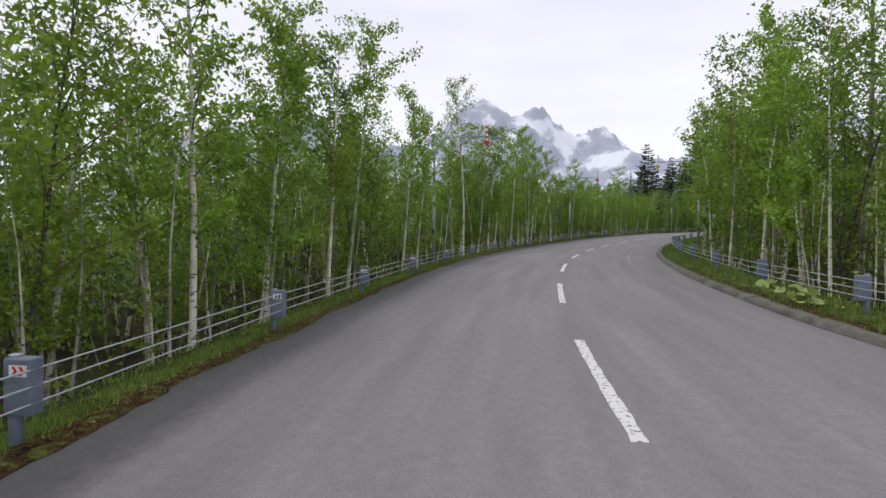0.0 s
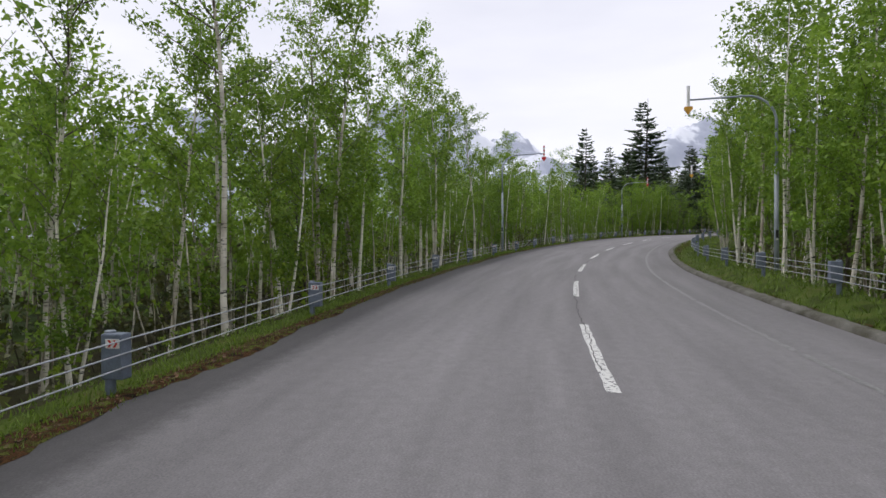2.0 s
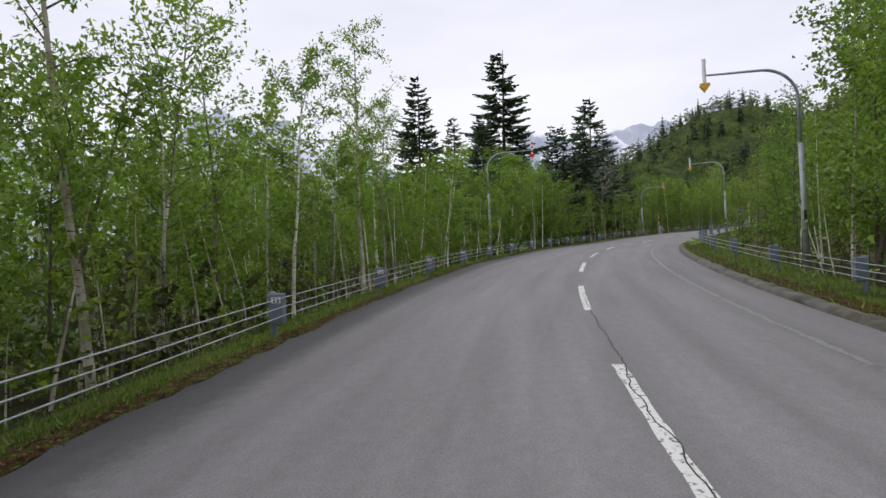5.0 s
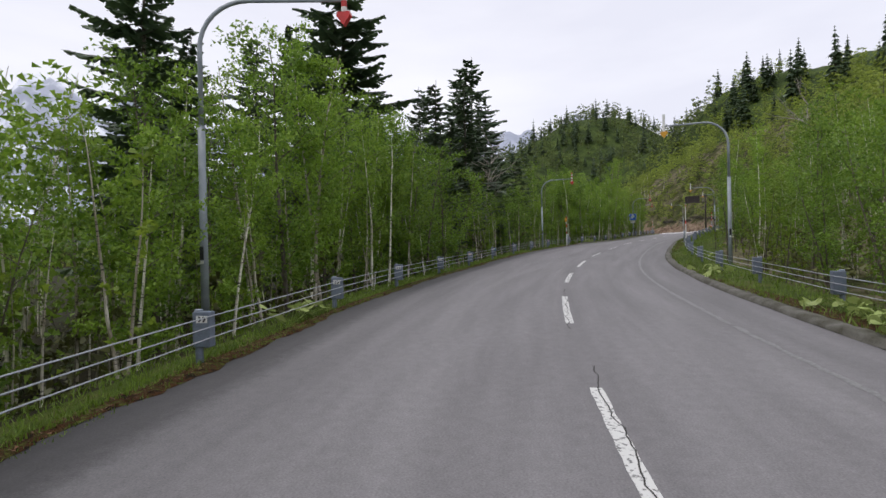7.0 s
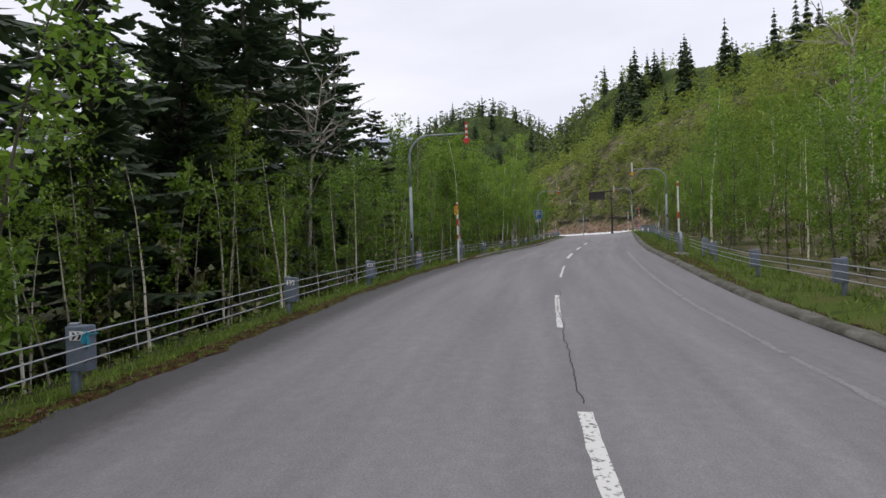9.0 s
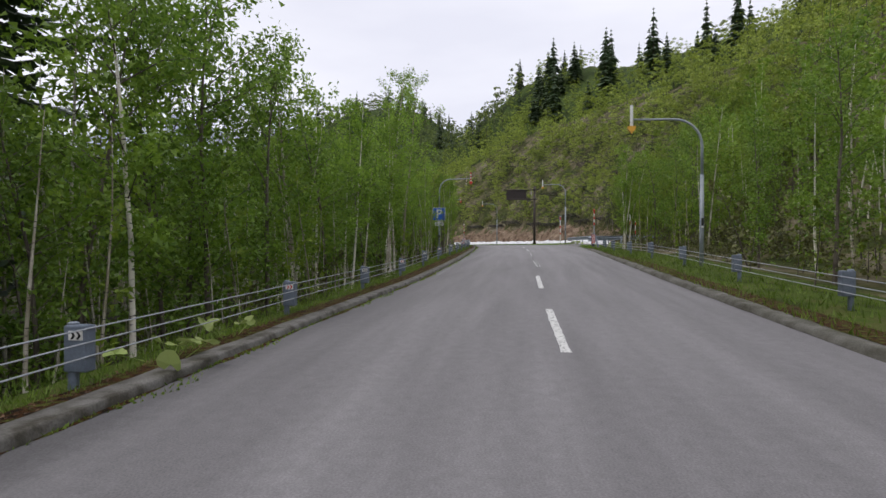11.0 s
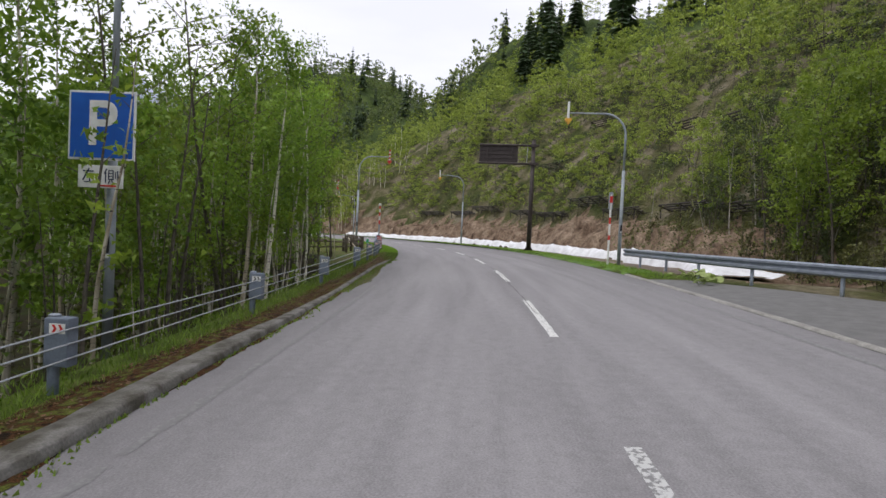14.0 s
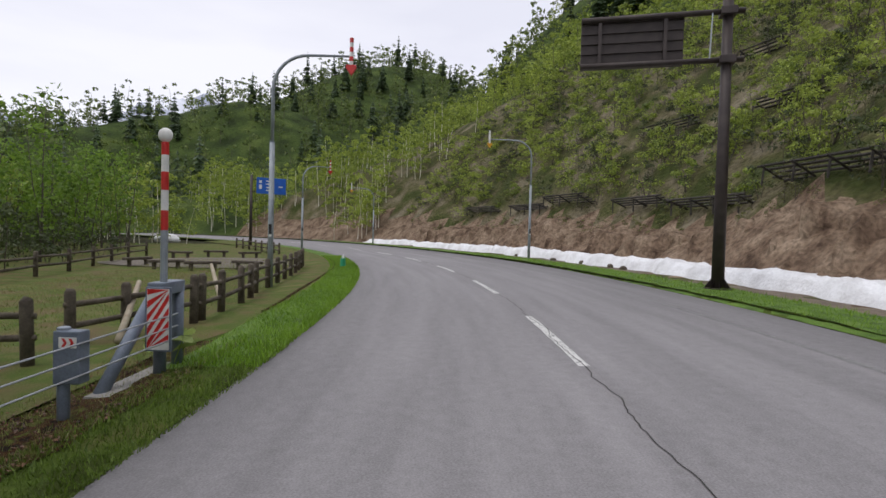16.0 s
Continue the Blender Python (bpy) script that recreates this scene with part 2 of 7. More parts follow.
M["concrete"] = noisy("pale_concrete", [(0.35, (0.24, 0.23, 0.21)), (0.65, (0.36, 0.35, 0.32))], 4.0, 8, bump=0.4, bump_scale=40, spot=0.4)
M["gravel"] = noisy("gravel_ground", [(0.35, (0.13, 0.11, 0.085)), (0.65, (0.22, 0.19, 0.15))], 4.0, 8, bump=0.7, bump_scale=50, spot=0.6)
M["dirt"] = noisy("brown_gravelly_dirt", [(0.35, (0.12, 0.09, 0.062)), (0.65, (0.20, 0.155, 0.11))], 2.0, 8, bump=0.6, bump_scale=30, spot=0.5)
M["side_asphalt"] = noisy("old_grey_asphalt", [(0.35, (0.13, 0.128, 0.125)), (0.65, (0.175, 0.172, 0.168))], 3.0, 8, bump=0.4, bump_scale=60, spot=0.3, distance=0.006)
M["steel"] = noisy("galvanised_steel", [(0.3, (0.22, 0.25, 0.30)), (0.7, (0.31, 0.345, 0.40))], 5.0, 5, rough=0.5, metal=0.35, bump=0.1, bump_scale=60, vary=0.08, distance=0.003)
M["post"] = noisy("blue_grey_painted_steel", [(0.35, (0.14, 0.17, 0.225)), (0.65, (0.20, 0.235, 0.295))], 4.0, 6, rough=0.5, metal=0.1, bump=0.12, bump_scale=50, vary=0.1, distance=0.003, spot=0.25)
M["pole"] = noisy("weathered_grey_pole", [(0.35, (0.25, 0.285, 0.315)), (0.65, (0.35, 0.385, 0.415))], 2.5, 6, rough=0.55, metal=0.2, bump=0.1, bump_scale=50, distance=0.003, spot=0.2)
M["dark_pole"] = noisy("dark_brown_steel", [(0.35, (0.035, 0.026, 0.024)), (0.65, (0.055, 0.042, 0.038))], 3.0, 6, rough=0.55, metal=0.2, bump=0.1, bump_scale=50, distance=0.003)
M["cable"] = material("wire_rope", (0.42, 0.44, 0.48), 0.45, 0.4)
M["white"] = noisy("white_paint", [(0.3, (0.62, 0.62, 0.60)), (0.6, (0.78, 0.78, 0.76))], 6.0, rough=0.45, bump=0.05)
M["red"] = noisy("red_reflective_paint", [(0.3, (0.45, 0.02, 0.018)), (0.65, (0.62, 0.035, 0.03))], 6.0, rough=0.4, bump=0.05)
M["yellow"] = noisy("faded_yellow_paint", [(0.3, (0.55, 0.26, 0.02)), (0.6, (0.72, 0.38, 0.03))], 6.0, rough=0.45, bump=0.05)
M["black"] = material("black_sheet", (0.015, 0.015, 0.018), 0.5)
M["blue"] = noisy("blue_sign_sheet", [(0.3, (0.012, 0.09, 0.42)), (0.7, (0.016, 0.12, 0.52))], 3.0, rough=0.4, bump=0.03)
M["tape"] = material("cyan_tape", (0.03, 0.30, 0.42), 0.5)
M["snow"] = noisy("old_snow", [(0.3, (0.62, 0.62, 0.63)), (0.6, (0.82, 0.83, 0.85))], 1.2, 8, rough=0.7, bump=0.6, bump_scale=9, spot=0.15, distance=0.08)
M["earth"] = noisy("bare_brown_earth", [(0.3, (0.095, 0.062, 0.043)), (0.46, (0.22, 0.155, 0.107)), (0.68, (0.35, 0.265, 0.19))], 0.9, 10, bump=1.0, bump_scale=5, spot=0.65, distance=0.25, squash=(1, 1, 0.6))
M["slope"] = noisy("brushy_slope", [(0.36, (0.055, 0.07, 0.02)), (0.47, (0.10, 0.10, 0.042)), (0.56, (0.16, 0.14, 0.085)), (0.68, (0.24, 0.21, 0.15))], 0.3, 9, bump=0.8, bump_scale=3, spot=0.6, distance=0.3)
M["far_floor"] = noisy("green_forest_slope", [(0.34, (0.03, 0.045, 0.016)), (0.5, (0.055, 0.085, 0.022)), (0.66, (0.09, 0.125, 0.032))], 0.12, 9, bump=0.8, bump_scale=1.2, spot=0.5, distance=0.6)
M["fence_wood"] = noisy("dark_weathered_log", [(0.35, (0.065, 0.05, 0.037)), (0.65, (0.145, 0.12, 0.09))], 5.0, 7, bump=0.5, bump_scale=30, vary=0.15, spot=0.4)
M["rack_wood"] = noisy("blackened_log", [(0.35, (0.022, 0.019, 0.017)), (0.65, (0.06, 0.052, 0.045))], 5.0, 7, bump=0.5, bump_scale=30, vary=0.2, spot=0.3)
M["pale_wood"] = noisy("bleached_log", [(0.35, (0.30, 0.25, 0.18)), (0.65, (0.42, 0.37, 0.28))], 5.0, 7, bump=0.4, bump_scale=30)
for name in ("ground", "grass", "moss", "slope", "far_floor", "earth", "lawn"):
    M[name].node_tree.nodes["Principled BSDF"].inputs["Specular IOR Level"].default_value = 0.08
M["bark"] = noisy("grey_brown_bark", [(0.35, (0.06, 0.05, 0.038)), (0.65, (0.14, 0.12, 0.095))], 6.0, 6, bump=0.6, bump_scale=25, vary=0.25, spot=0.4)
M["limb"] = noisy("dark_birch_limbs", [(0.35, (0.07, 0.055, 0.042)), (0.65, (0.17, 0.145, 0.115))], 2.0, 5, bump=0.3, bump_scale=25, vary=0.2)
M["deadwood"] = noisy("bleached_dead_wood", [(0.35, (0.26, 0.23, 0.19)), (0.65, (0.40, 0.37, 0.32))], 3.0, 6, bump=0.4, bump_scale=20)
M["leaf"] = leafy("spring_birch_leaves", (0.10, 0.20, 0.018), (0.275, 0.415, 0.05), trans=0.44)
M["bush"] = leafy("low_shrub_leaves", (0.095, 0.16, 0.016), (0.25, 0.34, 0.04), trans=0.5)
M["brush"] = leafy("budding_twigs", (0.055, 0.055, 0.02), (0.155, 0.165, 0.045), trans=0.2)
M["needle"] = leafy("dark_fir_needles", (0.031, 0.054, 0.032), (0.082, 0.125, 0.055), trans=0.2, vary=0.2)
M["blade"] = leafy("grass_blades", (0.07, 0.12, 0.014), (0.17, 0.255, 0.032), trans=0.25, scale=0.3)
M["fresh_blade"] = leafy("fresh_grass_blades", (0.11, 0.22, 0.015), (0.23, 0.39, 0.03), trans=0.25, scale=0.3)
M["far_leaf"] = leafy("hillside_leaves", (0.095, 0.15, 0.026), (0.38, 0.46, 0.075), trans=0.45, scale=0.25)
# dark bushes; the green also stands in for shade between and behind plants
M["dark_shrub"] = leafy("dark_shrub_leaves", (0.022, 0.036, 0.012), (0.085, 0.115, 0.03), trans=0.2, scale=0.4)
M["ridge_leaf"] = leafy("ridge_leaves", (0.055, 0.09, 0.026), (0.20, 0.26, 0.062), trans=0.4, scale=0.1)
M["alder_leaf"] = leafy("young_alder_leaves", (0.07, 0.145, 0.014), (0.205, 0.33, 0.04), trans=0.42)
# pale blue of distance haze is mixed into the rock colour
M["rock"] = noisy("hazed_mountain_rock", [(0.40, (0.34, 0.37, 0.45)), (0.53, (0.40, 0.43, 0.51)), (0.60, (0.74, 0.77, 0.83)), (0.75, (0.80, 0.82, 0.87))], 0.009, 12, bump=0.0, squash=(1, 1, 0.6))


def birch_bark():
    """White bark with dark bands and scars, greyer and browner patches."""
    m = material("birch_bark", (0.6, 0.57, 0.5), 0.75)
    n, l = m.node_tree.nodes, m.node_tree.links
    b = n["Principled BSDF"]
    tc = n.new("ShaderNodeTexCoord")
    mp = n.new("ShaderNodeMapping")
    mp.inputs["Scale"].default_value = (5.0, 5.0, 22.0)
    l.new(tc.outputs["Object"], mp.inputs["Vector"])
    nz = n.new("ShaderNodeTexNoise")
    nz.inputs["Scale"].default_value, nz.inputs["Detail"].default_value = 1.0, 3.0
    l.new(mp.outputs["Vector"], nz.inputs["Vector"])
    r = n.new("ShaderNodeValToRGB")
    r.color_ramp.elements[0].position, r.color_ramp.elements[0].color = 0.34, (0.035, 0.03, 0.025, 1)
    r.color_ramp.elements[1].position, r.color_ramp.elements[1].color = 0.42, (0.72, 0.69, 0.61, 1)
    l.new(nz.outputs["Fac"], r.inputs["Fac"])
    big = n.new("ShaderNodeTexNoise")
    big.inputs["Scale"].default_value, big.inputs["Detail"].default_value = 1.1, 5.0
    l.new(tc.outputs["Object"], big.inputs["Vector"])
    info = n.new("ShaderNodeObjectInfo")
    add = n.new("ShaderNodeMath")
    add.operation = "MULTIPLY_ADD"
    add.inputs[1].default_value = 0.45
    l.new(info.outputs["Random"], add.inputs[0])
    l.new(big.outputs["Fac"], add.inputs[2])
    r2 = n.new("ShaderNodeValToRGB")
    r2.color_ramp.elements[0].position, r2.color_ramp.elements[0].color = 0.62, (1.15, 1.13, 1.1, 1)
    r2.color_ramp.elements[1].position, r2.color_ramp.elements[1].color = 0.92, (0.42, 0.38, 0.31, 1)
    l.new(add.outputs["Value"], r2.inputs["Fac"])
    mul = n.new("ShaderNodeMix")
    mul.data_type, mul.blend_type = "RGBA", "MULTIPLY"
    mul.inputs["Factor"].default_value = 1.0
    l.new(r.outputs["Color"], mul.inputs["A"])
    l.new(r2.outputs["Color"], mul.inputs["B"])
    l.new(mul.outputs["Result"], b.inputs["Base Color"])
    return m


M["birch"] = birch_bark()

# ---- the road's line: heading every 15 m, height and cross fall ----
HEAD0, STEP = -30.0, 15.0
HEADINGS = [-9.69, -3.85, 1.98, 7.81, 13.65, 19.28, 24.45, 29.94, 35.76, 41.83, 48.05, 54.17, 59.85, 64.59, 67.49, 68.59, 68.55, 67.26, 64.75, 60.52, 54.44, 47.00, 38.95, 30.77, 22.59, 14.40, 6.22, -1.97, -10.16, -14.03]
US = np.arange(HEAD0, HEAD0 + STEP * (len(HEADINGS) - 1) + 0.01, 0.5)
TH = np.radians(np.interp(US, HEAD0 + STEP * np.arange(len(HEADINGS)), HEADINGS))
CX = 2.947 + np.r_[0, np.cumsum((np.sin(TH)[1:] + np.sin(TH)[:-1]) * 0.25)]
CY = -38.347 + np.r_[0, np.cumsum((np.cos(TH)[1:] + np.cos(TH)[:-1]) * 0.25)]
ZU = [-30, 8.8, 22.3, 37, 51.6, 66.6, 76.7, 93, 109.2, 119.5, 127, 142.9, 158.6, 175, 196.8, 215.4, 231.5, 247.5, 267.1, 307.1, 397.1]
ZZ = [-0.6, -0.21, 0.09, 0.59, 1.02, 1.44, 1.83, 2.55, 3.26, 3.6, 3.83, 4.16, 4.73, 5.42, 6.08, 6.82, 7.27, 7.54, 7.66, 7.7, 8.2]
BU = [-30, 12, 30, 45, 60, 75, 100, 119, 142, 158, 175, 199.1, 223.1, 235.1, 247.1, 262.1, 397.1]
BB = [1.2, 1.4, -0.2, -0.7, -1.5, -2.2, -1.2, -0.75, -1.5, -2.0, -0.4, 1.8, 2.1, 2.2, 1.5, 0.8, 0.8]


def along(u):
    """Centre, heading, height and cross fall of the road at u metres along it."""
    return np.interp(u, US, CX), np.interp(u, US, CY), np.interp(u, US, TH), np.interp(u, ZU, ZZ), np.tan(np.radians(np.interp(u, BU, BB)))


def at(u, lat, up=0.0):
    """A place by metres along the road, metres to the right of its centre line and metres above its surface there."""
    x, y, th, z, bank = along(u)
    fall = np.clip(lat, -9, 9)
    return np.stack(np.broadcast_arrays(x + lat * np.cos(th), y - lat * np.sin(th), z + fall * bank + up), -1)


def stand(u, lat, up=0.0, turn=0.0):
    """The pose of a thing that stands beside the road, its y axis along the road, its x axis to the right."""
    p = at(u, lat, up)
    return pose(float(p[0]), float(p[1]), float(p[2]), 0, 0, turn - math.degrees(float(along(u)[2])))


def near_road(x, y):
    """Metres along the road and to its right for many places at once."""
    x, y = np.atleast_1d(x).astype(float), np.atleast_1d(y).astype(float)
    best, where = np.full(x.shape, 1e18), np.zeros(x.shape, int)
    for k in range(0, len(US), 4):
        d = (x - CX[k]) ** 2 + (y - CY[k]) ** 2
        s = d < best
        best[s], where[s] = d[s], k
    dx, dy = x - CX[where], y - CY[where]
    th = TH[where]
    return US[where] + dx * np.sin(th) + dy * np.cos(th), dx * np.cos(th) - dy * np.sin(th)


def smooth(a, b, x):
    t = np.clip((x - a) / (b - a), 0, 1)
    return t * t * (3 - 2 * t)


def ripple(x, y):
    return np.sin(x * 0.21 + 1.3) * np.cos(y * 0.17) + 0.6 * np.sin(x * 0.53 + y * 0.41) + 0.35 * np.sin(x * 1.1 - y * 0.93 + 2)


def rise_right(u, r):
    """The hillside to the right of the road, r metres out from its foot."""
    steep = smooth(212, 239, u)
    foot = 17 - 4.6 * steep
    d = np.maximum(r - foot, 0)
    bank = smooth(248, 261, u) * np.minimum(d * 1.15, 2.3 + 0.5 * np.sin(u * 0.21) + 0.3 * np.sin(u * 0.5)) * steep
    hill = np.maximum(d - 3.3 * steep, 0) * (0.50 + 0.46 * steep)
    top = 54 + 36 * steep - 82 * smooth(305, 380, u)
    hill = top * (1 - np.exp(-hill / top * 1.15))
    return (bank + hill) * smooth(85, 165, u)


def ground_height(x, y):
    u, lat = near_road(x, y)
    z = np.interp(u, ZU, ZZ) + np.clip(lat, -9, 9) * np.tan(np.radians(np.interp(u, BU, BB)))
    left, right = np.maximum(-lat - 6.6, 0), np.maximum(lat - 7.2, 0)
    flat = smooth(249, 259, u)
    drop = -(np.minimum(left * 0.55, 2.4) + 0.02 * np.maximum(left - 12, 0)) * (1 - flat) - 0.15 * flat * smooth(0, 3, left)
    side = -np.minimum(right * 0.3, 1.0) * (1 - smooth(130, 212, u)) + np.where(lat > 0, rise_right(u, lat), 0)
    out = smooth(8, 14, np.abs(lat)) * (1 - flat * (lat < 0) * (lat > -45))
    z = z + np.where(lat < 0, drop, side) + 0.25 * ripple(x, y) * out
    far = np.hypot(x - 120, y - 120)
    ridge = np.maximum.reduce([h * np.exp(-((x - cx) ** 2 / sx**2 + (y - cy) ** 2 / sy**2)) for cx, cy, sx, sy, h in [(464, 379, 140, 94, 97), (231, 441, 125, 65, 29), (337, 366, 95, 67, 46), (209, 450, 140, 75, 39), (399, 255, 85, 112, 56), (341, 224, 46, 54, 43)]])
    z = z + ridge * np.maximum(smooth(40, 110, np.abs(lat)), smooth(430, 480, u))
    return np.where(far > 700, z * np.clip(1 - (far - 700) / 800, 0, 1) + 4 * (1 - np.clip(1 - (far - 700) / 800, 0, 1)), z)


# ---- mesh helpers ----
def mesh_of(name, verts, faces, mats, index=None, uv=None, smooth_faces=False):
    """A mesh from arrays: verts n x 3, faces m x 3 or m x 4 (or a list of such arrays)."""
    groups = faces if isinstance(faces, list) else [faces]
    groups = [np.asarray(g, np.int32) for g in groups if len(g)]
    me = bpy.data.meshes.new(name)
    verts = np.asarray(verts, np.float32)
    loops = np.concatenate([g.ravel() for g in groups])
    sizes = np.concatenate([np.full(len(g), g.shape[1], np.int32) for g in groups])
    me.vertices.add(len(verts))
    me.vertices.foreach_set("co", verts.ravel())
    me.loops.add(len(loops))
    me.loops.foreach_set("vertex_index", loops)
    me.polygons.add(len(sizes))
    me.polygons.foreach_set("loop_start", np.r_[0, np.cumsum(sizes)[:-1]].astype(np.int32))
    for m in mats:
        me.materials.append(m)
    if index is not None:
        me.polygons.foreach_set("material_index", np.asarray(index, np.int32))
    if smooth_faces:
        me.polygons.foreach_set("use_smooth", np.ones(len(sizes), bool))
    if uv is not None:
        layer = me.uv_layers.new(name="UVMap")
        layer.data.foreach_set("uv", np.asarray(uv, np.float32)[loops].ravel())
    me.update(calc_edges=True)
    me.validate()
    return me


def part(name, bm, mat, parent=None, label="", smooth_faces=False):
    me = bpy.data.meshes.new(name)
    bm.to_mesh(me)
    bm.free()
    me.materials.append(mat)
    if smooth_faces:
        me.polygons.foreach_set("use_smooth", np.ones(len(me.polygons), bool))
    ob = new(name, me)
    if parent is not None:
        ob.parent = parent
    if label:
        ob["label"] = label
    return ob


def thing(name, m, label, category, group="", kind=""):
    ob = new(name)
    ob.empty_display_size = 0.2
    ob.matrix_world = m
    return tagged(ob, label, category, group, kind)


def box(bm, size, centre, turn=None, bevel=0.0):
    m = Matrix.Translation(centre) @ (turn if turn is not None else Matrix()) @ Matrix.Diagonal((*size, 1))
    vs = bmesh.ops.create_cube(bm, size=1, matrix=m)["verts"]
    if bevel:
        es = list({e for v in vs for e in v.link_edges})
        bmesh.ops.bevel(bm, geom=es, offset=bevel, segments=2, affect="EDGES", profile=0.6)
    return bm


def tube(bm, points, radii, n=10, cap=True):
    """A round bar along points."""
    rings, prev = [], None
    pts = [Vector(p) for p in points]
    for k, p in enumerate(pts):
        d = (pts[min(k + 1, len(pts) - 1)] - pts[max(k - 1, 0)]).normalized()
        side = d.cross(Vector((0, 0, 1)) if abs(d.z) < 0.9 else Vector((1, 0, 0))).normalized() if prev is None else (prev - d * prev.dot(d)).normalized()
        prev = side
        up = d.cross(side)
        r = radii[k] if isinstance(radii, (list, tuple)) else radii
        rings.append([bm.verts.new(p + r * (math.cos(a) * side + math.sin(a) * up)) for a in [2 * math.pi * i / n for i in range(n)]])
    for a, b in zip(rings, rings[1:]):
        for i in range(n):
            bm.faces.new((a[i], a[(i + 1) % n], b[(i + 1) % n], b[i]))
    if cap:
        bm.faces.new(list(reversed(rings[0])))
        bm.faces.new(rings[-1])
    bmesh.ops.recalc_face_normals(bm, faces=bm.faces[:])
    return bm


def strip(name, us, profile, mat, label="", category="", lift=0.0, jitter=0.0, uv=True):
    """A band along the road; profile is a list of (lat, up) or functions of u giving such a list."""
    rows = []
    for u in us:
        prof = profile(u) if callable(profile) else profile
        rows.append([at(u, la + (random.uniform(-jitter, jitter) if 0 < k < len(prof) - 1 else 0), up + lift + (random.uniform(-jitter, jitter) * 0.4 if jitter else 0)) for k, (la, up) in enumerate(prof)])
    w = len(rows[0])
    verts = np.array(rows).reshape(-1, 3)
    i = np.arange(len(us) - 1)[:, None] * w + np.arange(w - 1)[None]
    faces = np.stack([i, i + 1, i + w + 1, i + w], -1).reshape(-1, 4)
    lat_of = np.array([[p[0] for p in (profile(u) if callable(profile) else profile)] for u in us]).reshape(-1)
    uvs = np.stack([np.repeat(np.asarray(us), w), lat_of], -1)
    ob = new(name, mesh_of(name, verts, faces, [mat], uv=uvs, smooth_faces=True))
    return tagged(ob, label, category, kind="structure")

# ---- ground, one sheet to the horizon ----
def axis(fine0, fine1, step, far):
    mid = np.arange(fine0, fine1 + 0.01, step)
    grow = [step]
    while sum(grow) < far:
        grow.append(grow[-1] * 1.18)
    c = np.cumsum(grow)
    return np.r_[(fine0 - c)[::-1], mid, fine1 + c]


GX, GY = axis(-60, 290, 2.0, 4000), axis(-45, 300, 2.0, 4000)
gx, gy = np.meshgrid(GX, GY)
gz = ground_height(gx.ravel(), gy.ravel())
gu, gl = near_road(gx.ravel(), gy.ravel())
under = (np.abs(gl) < 9.0) & (gu > -29) & (gu < 388)
gz = np.where(under, gz - 0.45 * (1 - smooth(7.4, 9.0, np.abs(gl))), gz)
w = len(GX)
gi = (np.arange(len(GY) - 1)[:, None] * w + np.arange(w - 1)[None]).ravel()
gf = np.stack([gi, gi + 1, gi + w + 1, gi + w], -1)
mid = gf[:, 0]
kind = np.zeros(len(gf), int)
kind[(gl[mid] > 8.5) & (gu[mid] > 120)] = 1
kind[((gl[mid] > 62) & (gu[mid] > 120)) | ((gl[mid] < -22) & (gu[mid] < 130)) | (gu[mid] > 372) | ((gl[mid] < -45) & (gu[mid] > 200))] = 4
kind[(gl[mid] > 10.5) & (gl[mid] < 16.5) & (gu[mid] > 244) & (gu[mid] < 372)] = 2
kind[(gl[mid] < -6) & (gl[mid] > -34) & (gu[mid] > 260) & (gu[mid] < 337.1)] = 3
ground = new("ground", mesh_of("ground", np.stack([gx.ravel(), gy.ravel(), gz], -1), gf, [M["ground"], M["slope"], M["earth"], M["lawn"], M["far_floor"]], kind, smooth_faces=True))
tagged(ground, "brown and green forest floor and hillside beside the road", "ground", kind="structure")

# ---- road ----
LEFT_EDGE = lambda u: np.interp(u, [165, 178, 195, 206, 214, 222, 236, 243, 249, 254, 262], [-5.82, -5.4, -5.0, -4.85, -4.85, -5.05, -5.25, -5.4, -5.4, -5.05, -4.9])
RIGHT_EDGE = lambda u: np.interp(u, [20, 44, 60, 84, 100, 130, 140, 152, 168, 180, 212, 228, 243, 256, 266, 290], [5.1, 5.25, 5.25, 4.75, 4.85, 5.1, 5.25, 5.0, 4.95, 4.6, 4.55, 5.1, 5.35, 5.8, 6.3, 6.6])
RU = np.arange(-29, 389, 1.0)


def road_profile(u):
    a, b = float(LEFT_EDGE(u)), float(RIGHT_EDGE(u))
    return [(a + (b - a) * k / 10, 0.0) for k in range(11)]


road = strip("road", RU, road_profile, M["asphalt"], "worn grey two-lane asphalt road climbing through the forest", "road")


def paint(name, u0, u1, la0, la1, mat, up=0.004, ragged=0.012, drift=0.0):
    us = np.arange(u0, u1 + 0.01, 0.25)
    rnd = random.Random(int(u0 * 7) + int(la0 * 100))
    skew = lambda u: drift * (u1 - u) / (u1 - u0)
    prof = lambda u: [(la0 + skew(u) + rnd.uniform(-ragged, ragged), up), (la1 + skew(u) + rnd.uniform(-ragged, ragged), up)]
    ob = strip(name, us, prof, mat)
    for key in ("kind",):
        if key in ob:
            del ob[key]
    ob.parent = road
    return ob


